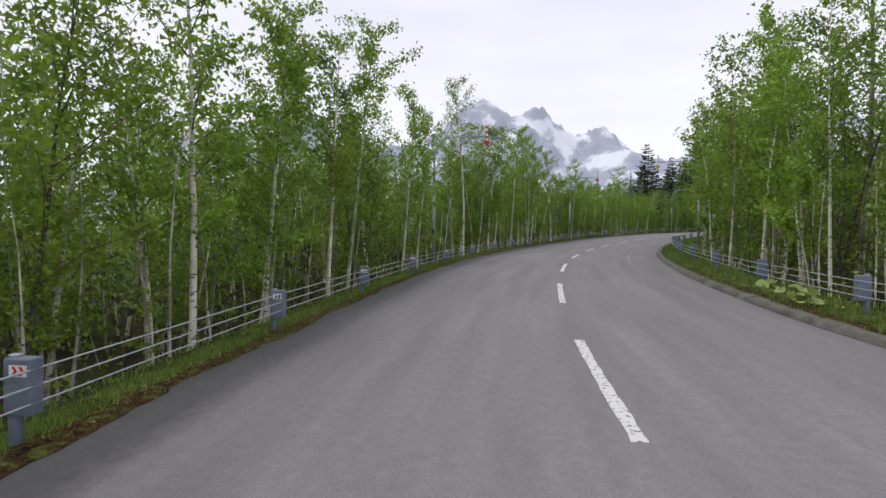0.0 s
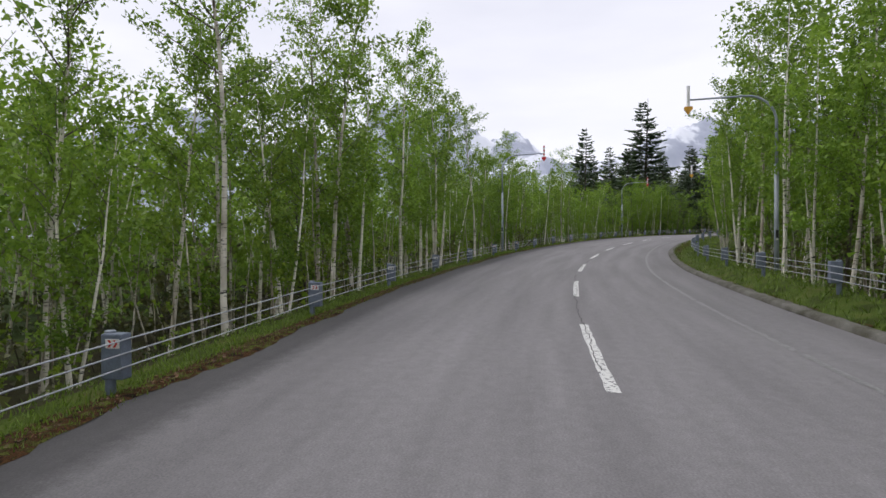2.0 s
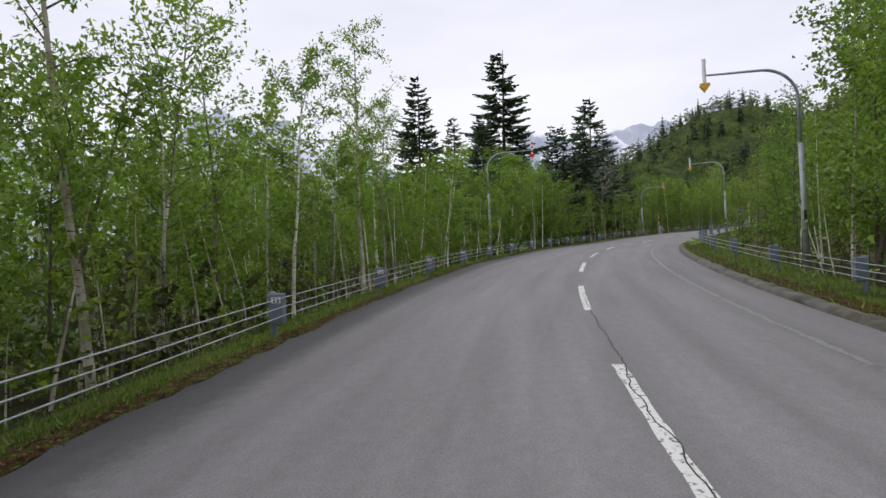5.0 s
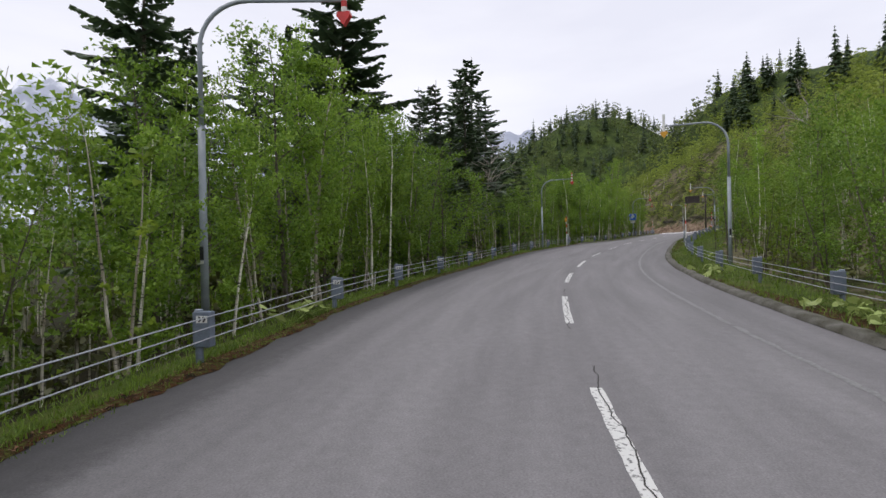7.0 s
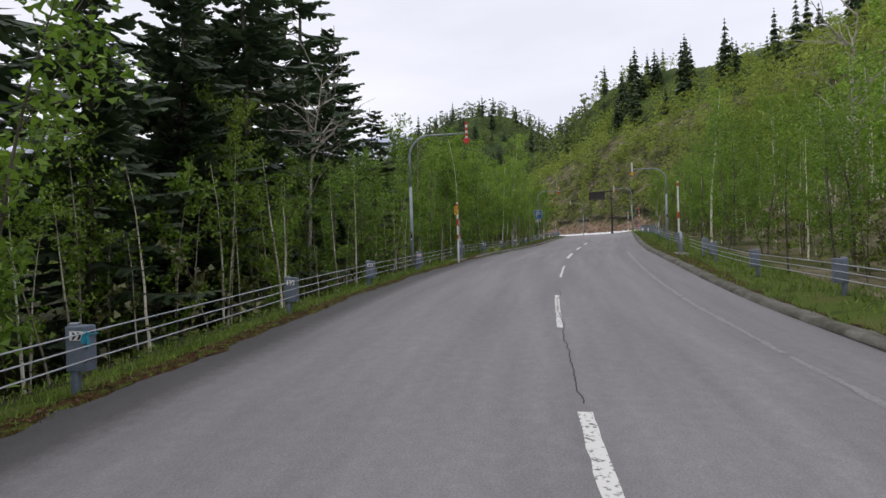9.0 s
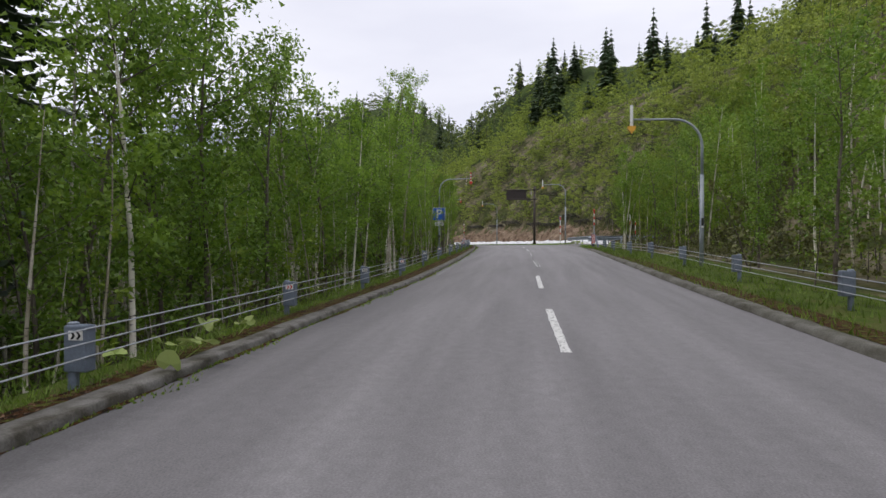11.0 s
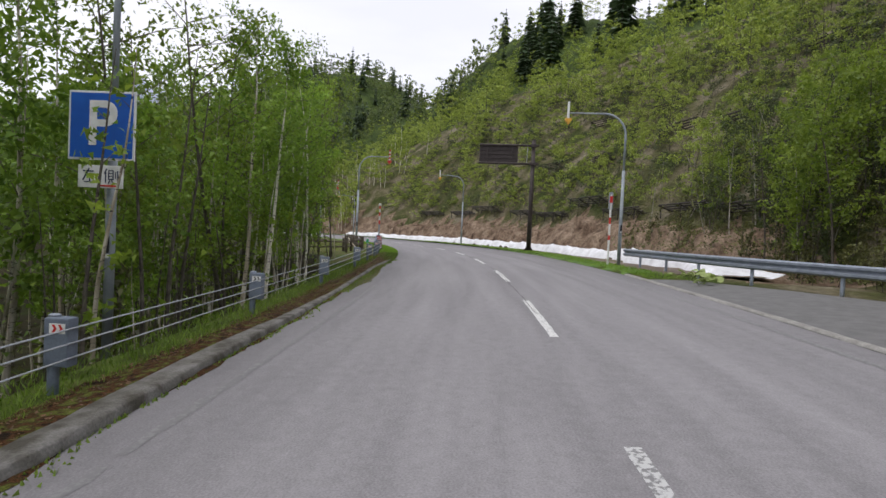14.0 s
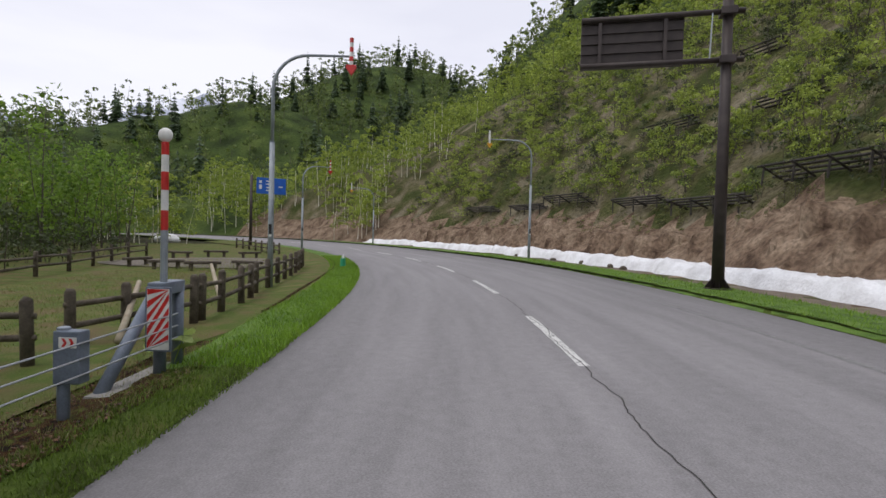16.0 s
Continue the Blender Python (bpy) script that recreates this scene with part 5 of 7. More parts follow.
POLES = [birch_form(155 + k, h, 40, 0.07, 0.55, 0.5, 0.12, False, 0.0, False, 3) for k, h in enumerate([4.0, 5.2, 4.6, 3.2])]
scatter("thin_stems", POLES, places(330, -2, 259, -15.5, -8.4, 0.8, 1.3, 41), (M["birch"], M["leaf"]), "thin pale young stems standing in the wood", "undergrowth")
scatter("thin_stems", POLES, places(80, 22, 112, 8.8, 16, 0.8, 1.3, 42), (M["birch"], M["leaf"]), "thin pale young stems standing in the wood", "undergrowth")
STEMS = [birch_form(146 + k, h, 60, 0.09, 0.6, 0.6, 0.5, False, 0.0, False, 3) for k, h in enumerate([4.5, 5.5, 3.8])]
scatter("leaning_stems", STEMS, places(26, 249, 270, 14.6, 22, 0.8, 1.25, 55), (M["deadwood"], M["far_leaf"]), "pale thin leaning stems on the bank", "undergrowth")
scatter("thin_stems", POLES, places(75, 230, 258, -16, -8.3, 0.9, 1.5, 61), (M["bark"], M["leaf"]), "thin dark stems crowding the edge of the wood", "undergrowth")
THICK = [birch_form(158 + k, h, 1150, 0.12, 0.36, 1.3, 0.14, k != 1, 0.02, sides=3) for k, h in enumerate([7.5, 8.5, 6.5])]
scatter("thin_stems", POLES, places(60, 222, 252, 12.8, 20, 0.8, 1.3, 64), (M["bark"], M["brush"]), "thin dark stems above the side road", "undergrowth")
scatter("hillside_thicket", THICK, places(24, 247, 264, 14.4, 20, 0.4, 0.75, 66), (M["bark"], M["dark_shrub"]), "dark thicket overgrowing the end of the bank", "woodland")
scatter("hillside_thicket", THICK, places(95, 223, 254, 13.6, 27, 0.8, 1.25, 43) + places(16, 252, 263, 16.2, 23, 0.55, 0.85, 54), (M["bark"], M["bush"]), "dense dark-stemmed thicket above the side road", "woodland")
FARW = [clump_form(160 + k, h, w, 250, 0.30, n, 0.2) for k, (h, w, n) in enumerate([(9.0, 2.5, 9), (8.0, 2.2, 7), (10.0, 2.3, 10), (7.0, 2.6, 8), (9.5, 1.9, 9)])]
scatter("far_wood", FARW, places(150, -20, 247.1, -95, -27, 0.9, 1.35, 7), (M["birch"], M["far_leaf"]), "pale green woods further down the slope", "woodland")
scatter("hillside_wood", FARW, places(520, 112, 243.1, 24, 95, 0.75, 1.25, 8), (M["bark"], M["far_leaf"]), "fresh green trees covering the hillside", "woodland")
scatter("hillside_wood", FARW, places(560, 243.1, 385, 30, 110, 0.5, 1.0, 9), (M["bark"], M["far_leaf"]), "fresh green trees covering the steep hillside", "woodland")
SHRUB = [clump_form(170 + k, h, w, 270, 0.115, n, 0.12, 2) for k, (h, w, n) in enumerate([(2.6, 1.3, 6), (3.4, 1.4, 7), (2.0, 1.3, 5), (1.5, 1.1, 4), (4.2, 1.5, 8)])]


def patchy(spots, keep, wave):
    """Leaves out the places that fall in bare patches."""
    return [p for p in spots if noise.noise(Vector((p[0] * wave, p[1] * wave, 3.0))) > keep]



scatter("slope_shrubs", SHRUB, patchy(places(1000, 248, 335, 17.8, 46, 0.45, 1.35, 10), -0.3, 0.16), (M["bark"], M["far_leaf"]), "young shrubs growing on the cut slope", "shrubs")
# scattered by noise; shade in the slope's gaps is put into their colour
scatter("slope_shrubs", SHRUB, patchy(places(620, 248, 335, 16.8, 46, 0.4, 1.15, 63), -0.1, 0.3), (M["bark"], M["dark_shrub"]), "dark green shrubs that also give the cut slope shaded gaps", "shrubs")
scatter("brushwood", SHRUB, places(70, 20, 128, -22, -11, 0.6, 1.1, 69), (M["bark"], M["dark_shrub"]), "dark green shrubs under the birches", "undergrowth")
UPPER = [clump_form(175 + k, h, w, 120, 0.19, n, 0.12, 1) for k, (h, w, n) in enumerate([(2.6, 1.3, 6), (3.4, 1.4, 7), (4.2, 1.5, 8)])]
scatter("slope_shrubs", UPPER, patchy(places(420, 246, 372, 40, 85, 0.9, 1.8, 51), -0.25, 0.1), (M["bark"], M["far_leaf"]), "young shrubs higher up the cut slope", "shrubs")
scatter("slope_brush", SHRUB, places(150, 248, 335, 17.0, 45, 0.3, 0.8, 12) + places(120, 250, 332, 15.2, 17.4, 0.2, 0.5, 52), (M["bark"], M["brush"]), "grey brown brush on the cut slope", "shrubs")


def ridge_places(count, x0, x1, y0, y1, s0, s1, seed, keep):
    r = np.random.default_rng(seed)
    x, y = r.uniform(x0, x1, count), r.uniform(y0, y1, count)
    z = ground_height(x, y)
    u, lat = near_road(x, y)
    return [(x[k], y[k], z[k], r.uniform(0, 6.28), r.uniform(s0, s1)) for k in range(count) if keep(u[k], lat[k])]


RIDGE = [clump_form(180 + k, h, w, 90, 0.62, n, 0.15) for k, (h, w, n) in enumerate([(10.0, 3.0, 7), (8.5, 2.8, 6), (11.0, 2.8, 8)])]
scatter("ridge_wood", RIDGE, ridge_places(1350, 90, 560, 215, 480, 0.8, 1.3, 21, lambda u, lat: lat < -30 or lat > 60 or u > 392), (M["bark"], M["ridge_leaf"]), "mixed green woods on the ridge beyond the valley", "woodland")
# dark leaves added to give this wood its inner shade
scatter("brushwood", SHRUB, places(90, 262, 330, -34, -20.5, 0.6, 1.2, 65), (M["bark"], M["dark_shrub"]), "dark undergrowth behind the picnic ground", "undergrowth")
scatter("picnic_wood", WOOD, places(105, 262, 335, -38, -20.5, 0.7, 1.0, 53), (M["bark"], M["alder_leaf"]), "young birches behind the picnic ground", "woodland")
scatter("valley_wood", FARW, places(290, 258, 372, -75, -36, 0.7, 1.2, 22), (M["bark"], M["ridge_leaf"]), "pale green birches behind the picnic ground", "woodland")
FARF = [far_fir(190 + k, h, w) for k, (h, w) in enumerate([(11, 2.7), (9, 2.4), (12, 2.4)])]
scatter("ridge_firs", FARF, ridge_places(240, 110, 480, 250, 440, 0.6, 1.6, 23, lambda u, lat: lat < -45 or lat > 70 or u > 400), (M["bark"], M["needle"]), "dark firs scattered along the ridge", "woodland")
scatter("hill_firs", FARF, places(42, 240, 352, 64, 102, 0.8, 2.0, 24), (M["bark"], M["needle"]), "dark firs along the crest of the hillside", "woodland")
scatter("crest_firs", FARF, ridge_places(34, 290, 400, 165, 290, 0.7, 1.7, 44, lambda u, lat: lat > 60), (M["bark"], M["needle"]), "dark firs on the crest above the bend", "woodland")
scatter("hill_firs", FARF, places(26, 150, 222.1, 34, 66, 0.9, 2.0, 25) + places(6, 204, 230, 46, 60, 1.5, 2.1, 60), (M["bark"], M["needle"]), "dark firs on the hillside above the bend", "woodland")

scatter("bend_wood", FARW, places(150, 336, 398, 11.5, 34, 0.6, 1.05, 28) + places(110, 334, 398, -36, -12, 0.6, 1.05, 29), (M["birch"], M["far_leaf"]), "birches closing in where the road leaves the picnic ground", "woodland")

# ---- firs ----
FLAB = "tall dark fir with drooping layered boughs"
for u, lat, kind, top in [(154.85, -22.2, 0, 28.7), (146.0, -20.0, 1, 17.5), (150.0, -27.0, 1, 19.0), (158.5, -28.0, 2, 20.0), (170.0, -28.5, 1, 19.5), (143.0, -29.0, 2, 17.0), (139.0, -25.5, 2, 15.5), (174.0, -31.0, 2, 17.0), (190.5, -27.0, 1, 18.0), (181.0, -30.0, 1, 18.5), (162.0, -14.6, 2, 13.5), (167.5, -15.5, 1, 18.0), (184.0, -15.5, 2, 12.0), (177.5, -21.0, 1, 22.0), (168.0, -19.5, 2, 19.0), (152.5, -15.0, 2, 9.5), (156.5, -13.5, 2, 12.0), (148.0, -15.5, 2, 12.0), (161.5, -14.5, 2, 10.0), (166.0, -16.0, 1, 12.5), (173.0, -22.0, 2, 14.5), (180.5, -18.0, 2, 13.0), (171.0, -20.5, 2, 14.0), (136.5, -22.7, 1, 20.5), (141.0, -24.0, 1, 16.0), (165.0, -30.0, 2, 19.0), (177.4, -26.5, 1, 21.5), (185.0, -23.3, 2, 27.3), (197.6, -27.0, 0, 25.0), (171.0, -24.0, 2, 15.0)]:
    x, y, _ = at(u, lat)
    z = float(ground_height(x, y)[0])
    hgt = (27, 24, 20)[kind]
    want = float(along(u)[3]) + top - z
    plant("fir_tree", FIRS[kind], float(x), float(y), z, rng.uniform(0, 360), want / hgt, FLAB, "conifer", "roadside firs", 1.2 if u > 183 else 1.3 if top > 28 else 1.1)

# ---- banded snow poles, hoops and fence ends ----
def bands(t, x, y, spans, r=0.045):
    for z0, z1, m in spans:
        part("band", tube(bmesh.new(), [(x, y, z0), (x, y, z1)], r, 12), m, t)


def snow_pole(u, lat, up, spans, label, r=0.045, lean=0.0):
    t = thing("snow_pole", stand(u, lat, up) @ pose(0, 0, 0, 0, lean, 0), label, "snow pole", "snow poles")
    bands(t, 0, 0, spans, r)
    return t


W, R = M["white"], M["red"]
sp = snow_pole(171.4, -5.58, 0.0, [(-0.3, 1.28, W), (1.28, 1.48, R), (1.48, 1.95, W), (1.95, 2.33, R), (2.33, 2.75, W), (2.75, 3.12, R), (3.12, 3.22, W)], "red-and-white banded snow pole with orange arrow plate")
part("plate", box(bmesh.new(), (0.19, 0.02, 0.44), (-0.05, -0.06, 2.78), bevel=0.006), M["yellow"], sp, "orange plate")
part("mark", box(bmesh.new(), (0.035, 0.006, 0.11), (-0.05, -0.074, 2.90)), M["black"], sp)
part("mark", box(bmesh.new(), (0.12, 0.006, 0.05), (-0.04, -0.074, 2.68), pose(0, 0, 0, 0, 35, 0)), M["black"], sp)
snow_pole(175.4, 5.9, 0.12, [(-0.3, 0.22, R), (0.22, 1.85, W), (1.85, 2.2, R), (2.2, 3.62, W), (3.62, 3.8, R), (3.8, 3.9, W)], "white snow pole with two red bands")
snow_pole(238.7, 14.0, 0.25, [(-0.3, 1.1, W), (1.1, 1.5, R), (1.5, 2.1, W), (2.1, 2.5, R), (2.5, 2.85, W)], "red-and-white snow pole behind the guardrail", 0.04)
snow_pole(232.2, 11.0, -0.05, [(-0.3, 1.1, W), (1.1, 1.5, R), (1.5, 2.0, W), (2.0, 2.3, R), (2.3, 2.6, W)], "red-and-white snow pole among shrubs at the wood edge", 0.04)
snow_pole(229.7, 9.9, -0.05, [(-0.3, 0.9, W), (0.9, 1.25, R), (1.25, 2.0, W), (2.0, 2.35, R), (2.35, 3.1, W)], "red-and-white snow pole beside the guardrail end", 0.04)
dv = snow_pole(254.3, 7.0, 0.1, [(-0.3, 1.35, W), (1.35, 1.62, R), (1.62, 2.25, W), (2.25, 2.62, R), (2.62, 3.1, W), (3.1, 3.9, W)], "white snow pole with worn red bands and a reflector box", 0.055)
part("reflector_box", box(bmesh.new(), (0.22, 0.12, 0.95), (0, 0.02, 3.55), bevel=0.02), M["pole"], dv, "grey reflector housing")
part("reflector", box(bmesh.new(), (0.15, 0.02, 0.36), (0, -0.055, 3.62)), R, dv, "red reflector")


def hoop(u, lat, up, label):
    """A hoop of thick steel pipe on a concrete footing, where the fence's cables end."""
    t = thing("guard_hoop", stand(u, lat, up), label, "guard hoop", "cable fence ends")
    pts = [(0, -0.36, -0.1), (0, -0.33, 0.72)]
    for k in range(1, 12):
        a = math.pi * k / 12
        pts.append((0, -0.33 * math.cos(a), 0.72 + 0.36 * math.sin(a)))
    pts += [(0, 0.33, 0.72), (0, 0.36, -0.1)]
    part("pipe", tube(bmesh.new(), pts, 0.085, 14), M["pole"], t, smooth_faces=True)
    part("footing", box(bmesh.new(), (0.55, 1.5, 0.3), (0, 0, -0.13), bevel=0.03), M["concrete"], t, "pale concrete footing")
    return t


hoop(173.5, -6.0, 0.05, "grey steel hoop ending the cable fence on concrete")
hoop(174.3, 5.82, 0.15, "grey steel hoop ending the cable fence on concrete")
copy_thing(black_post, stand(173.8, -6.2))
copy_thing(plain_post, stand(172.9, 6.7, 0.08))


def fence_end(u, lat, up, ball, label, side, sink=0.0):
    """The strutted end of the cable fence with a striped board and a tall banded pole."""
    t = thing("fence_end", stand(u, lat, up), label, "fence end", "cable fence ends")
    part("post", tube(bmesh.new(), [(0.0, 0, -0.1 - sink), (0.0, 0, 1.12)], 0.085, 14), M["post"], t, smooth_faces=True)
    part("post", tube(bmesh.new(), [(side * 0.05, 0.42, -0.1 - sink), (side * 0.05, 0.42, 1.12)], 0.085, 14), M["post"], t, smooth_faces=True)
    part("strut", tube(bmesh.new(), [(-0.24 * side, -1.05, -0.05 - sink), (-0.13 * side, 0.1, 1.05)], 0.085, 14), M["post"], t, smooth_faces=True)
    part("head_plate", box(bmesh.new(), (0.26, 0.6, 0.18), (0, 0.18, 1.12), bevel=0.02), M["post"], t)
    part("footing", box(bmesh.new(), (0.5, 1.9, 0.3), (-0.08 * side, -0.25, -0.11 - sink), bevel=0.04), M["concrete"], t, "pale concrete footing")
    bd = part("striped_board", box(bmesh.new(), (0.36, 0.03, 0.9), (side * 0.08, -0.2, 0.71), bevel=0.008), M["post"], t, "grey board with red and white diagonal stripes")
    part("sheet", box(bmesh.new(), (0.31, 0.004, 0.85), (side * 0.08, -0.218, 0.71)), M["white"], bd, "white reflective sheet")
    for k in range(7):
        z = 0.16 + 0.19 * k
        pts = []
        for dx, dz in [(-0.15, z - 0.25), (0.15, z + 0.25), (0.15, z + 0.35), (-0.15, z - 0.15)]:
            pts.append((side * 0.08 + dx, min(max(dz, 0.29), 1.13)))
        if max(p[1] for p in pts) - min(p[1] for p in pts) < 0.02:
            continue
        bm = bmesh.new()
        bm.faces.new([bm.verts.new((x, -0.2225, zz)) for x, zz in pts])
        part("stripe", bm, R, bd)
    bands(t, 0.02, 0.05, [(1.2, 1.95, M["pole"]), (1.95, 2.23, R), (2.23, 2.52, W), (2.52, 2.78, R), (2.78, 3.02, W), (3.02, 3.2, R)], 0.05)
    bm = bmesh.new()
    bmesh.ops.create_uvsphere(bm, u_segments=18, v_segments=10, radius=0.105, matrix=pose(0.02, 0.05, 3.3) @ Matrix.Diagonal((1, 0.55, 1, 1)))
    part("lamp", bm, ball, t, "round reflector lamp", smooth_faces=True)
    return t


fence_end(262.95, -6.2, 0.05, W, "strutted cable fence end with striped board and banded pole", 1, 0.13)
fence_end(225.85, 5.9, 0.06, R, "strutted cable fence end with striped board and red lamp", -1)


# ---- guardrail ----
def guardrail(path, label, step=3.0, up=0.05):
    """A corrugated steel beam on square posts along (u, lat) points."""
    pts = [Vector(at(u, la, up)) for u, la in path]
    t = thing("guardrail", Matrix.Translation(pts[0]), label, "guardrail", "guardrails")
    fine = []
    for a, b in zip(pts, pts[1:]):
        n = max(1, int((b - a).length / 0.5))
        fine += [a.lerp(b, k / n) - pts[0] for k in range(n)]
    fine.append(pts[-1] - pts[0])
    prof = [(0.0, 0.40), (0.085, 0.455), (0.085, 0.525), (0.0, 0.58), (0.0, 0.63), (0.085, 0.685), (0.085, 0.755), (0.0, 0.81)]
    bm = bmesh.new()
    rows = []
    for k, p in enumerate(fine):
        d = (fine[min(k + 1, len(fine) - 1)] - fine[max(k - 1, 0)]).normalized()
        s = Vector((d.y, -d.x, 0)) * -1
        rows.append([bm.verts.new(p + s * o + Vector((0, 0, z))) for o, z in prof] + [bm.verts.new(p + s * (o - 0.012) + Vector((0, 0, z))) for o, z in reversed(prof)])
    for a, b in zip(rows, rows[1:]):
        for k in range(len(a)):
            bm.faces.new((a[k], a[(k + 1) % len(a)], b[(k + 1) % len(a)], b[k]))
    bm.faces.new(rows[0])
    bm.faces.new(list(reversed(rows[-1])))
    bmesh.ops.recalc_face_normals(bm, faces=bm.faces[:])
    part("beam", bm, M["steel"], t)
    for k, p in enumerate(fine[:-1]):
        if k % int(step / 0.5) == 1:
            d = (fine[k + 1] - p).normalized()
            b = p + Vector((d.y, -d.x, 0)) * 0.1
            part("post", tube(bmesh.new(), [b + Vector((0, 0, -0.8)), b + Vector((0, 0, 0.74))], 0.065, 10), M["steel"], t, smooth_faces=True)
    d = (fine[1] - fine[0]).normalized()
    part("end_cap", box(bmesh.new(), (0.12, 0.5, 0.40), fine[0] + Vector((0, 0, 0.6)), pose(0, 0, 0, 0, 0, math.degrees(math.atan2(-d.x, d.y))), bevel=0.03), M["post"], t)
    return t


guardrail([(235.5, 14.4), (238.5, 12.0), (241.2, 10.2), (244.0, 8.9), (247.0, 8.35), (251.0, 8.25), (255.0, 8.2)], "galvanised corrugated guardrail curving round the side road", up=0.18)
guardrail([(226.75, 6.1), (227.7, 5.92), (228.6, 5.84), (229.2, 6.2), (229.5, 7.0), (229.5, 8.4), (229.1, 10.2), (228.5, 12.0)], "short curved guardrail with a box end", up=0.14)

# ---- side road ----
side = strip("side_road", np.arange(229.6, 247.2, 0.5), lambda u: [(float(RIGHT_EDGE(u)) - 0.02 + k * (max(0.3, 12.6 - abs(u - 236.1) * 0.62 - 5.4)) / 5, (0.012 if k == 0 else 0.045) - 0.35 * float(smooth(2.0, 0.0, min(u - 229.6, 247.1 - u))) * (k > 0)) for k in range(6)], M["side_asphalt"], "grey paved mouth of a side road", "road")

# ---- parking sign on its pole ----
M["sign_ink"] = material("dark_blue_ink", (0.03, 0.04, 0.09), 0.5)
ps = thing("parking_sign", stand(234.4, -9.08, 0.08) @ Matrix.Diagonal((1.13, 1.13, 1.13, 1)), "blue parking sign with white letter P on a pole", "road sign")
part("panel", box(bmesh.new(), (1.22, 0.03, 1.22), (0, -0.13, 3.42), bevel=0.012), M["white"], ps, "white rim")
part("face", box(bmesh.new(), (1.14, 0.008, 1.14), (0, -0.148, 3.42)), M["blue"], ps, "blue face")


def letter(text, size, place, mat, parent, name="letter"):
    cu = bpy.data.curves.new(name, "FONT")
    cu.body, cu.size, cu.align_x, cu.align_y, cu.extrude, cu.offset = text, size, "CENTER", "CENTER", 0.003, 0.012 * size
    tmp = new(name, cu)
    me = bpy.data.meshes.new_from_object(tmp.evaluated_get(bpy.context.evaluated_depsgraph_get()))
    bpy.data.objects.remove(tmp)
    me.materials.clear()
    me.materials.append(mat)
    ob = new(name, me)
    ob.parent = parent
    ob.matrix_local = Matrix.Translation(place) @ pose(0, 0, 0, 90, 0, 0)
    return ob


letter("P", 1.12, (0.0, -0.158, 3.42), M["white"], ps)
sub = part("lower_plate", box(bmesh.new(), (0.82, 0.03, 0.40), (0, -0.13, 2.52), bevel=0.01), M["white"], ps, "small white plate below")
# two characters built of strokes, and a red rule: x, z, width, height, tilt
for x, z, w, h, tilt in [(-0.22, 2.61, 0.20, 0.022, 0), (-0.26, 2.555, 0.022, 0.24, -28), (-0.19, 2.53, 0.13, 0.02, 0), (-0.19, 2.475, 0.022, 0.10, 0), (-0.20, 2.42, 0.18, 0.022, 0),
                         (0.095, 2.62, 0.02, 0.10, -30), (0.10, 2.51, 0.02, 0.20, 0), (0.155, 2.55, 0.018, 0.17, 0), (0.235, 2.55, 0.018, 0.17, 0), (0.195, 2.63, 0.09, 0.018, 0), (0.195, 2.58, 0.08, 0.014, 0), (0.195, 2.53, 0.08, 0.014, 0), (0.195, 2.475, 0.09, 0.018, 0),
                         (0.165, 2.43, 0.018, 0.07, -25), (0.225, 2.43, 0.018, 0.07, 25), (0.28, 2.55, 0.016, 0.12, 0), (0.32, 2.52, 0.02, 0.22, 0)]:
    part("stroke", box(bmesh.new(), (w, 0.006, h), (x, -0.148, z), pose(0, 0, 0, 0, -tilt, 0)), M["sign_ink"], sub)
part("rule", box(bmesh.new(), (0.34, 0.006, 0.03), (0.17, -0.148, 2.36)), R, sub, "red rule")

# ---- overhead information board, seen from behind ----
b0, b1 = Vector(at(274.3, 8.15, 0.1)), Vector(at(276.0, 3.2, 0.1))
way = Vector((b1.x - b0.x, b1.y - b0.y, 0)).normalized()
ang = math.degrees(math.atan2(way.y, way.x))
ib = thing("information_board", Matrix.Translation(b0) @ pose(0, 0, 0, 0, 0, ang) @ Matrix.Diagonal((1.06, 1.06, 1.06, 1)), "dark steel roadside gantry with the back of an information board", "road sign")
part("pole", tube(bmesh.new(), [(0, 0, -0.3), (0, 0, 9.75)], [0.21, 0.16], 20), M["dark_pole"], ib, smooth_faces=True)
part("cap", tube(bmesh.new(), [(0, 0, 9.75), (0, 0, 9.82)], [0.18, 0.17], 20), M["dark_pole"], ib)
for k in range(8):
    a = 2 * math.pi * k / 8
    bm = bmesh.new()
    v = [bm.verts.new(p) for p in [(0.19 * math.cos(a), 0.19 * math.sin(a), 0.02), (0.42 * math.cos(a), 0.42 * math.sin(a), 0.02), (0.19 * math.cos(a), 0.19 * math.sin(a), 0.38)]]
    f = bm.faces.new(v)
    bmesh.ops.solidify(bm, geom=[f], thickness=0.02)
    part("gusset", bm, M["dark_pole"], ib)
part("base_plate", tube(bmesh.new(), [(0, 0, -0.05), (0, 0, 0.03)], 0.45, 20), M["dark_pole"], ib)
for z in (7.65, 9.25):
    part("arm", tube(bmesh.new(), [(-0.5, 0.1, z), (4.75, 0.1, z)], 0.095, 12), M["dark_pole"], ib, smooth_faces=True)
    part("clamp", box(bmesh.new(), (0.5, 0.55, 0.26), (0, 0.02, z), bevel=0.03), M["dark_pole"], ib)
brd = part("board", box(bmesh.new(), (3.4, 0.22, 1.72), (3.05, -0.14, 8.45), bevel=0.02), M["dark_pole"], ib, "dark ribbed back of the board")
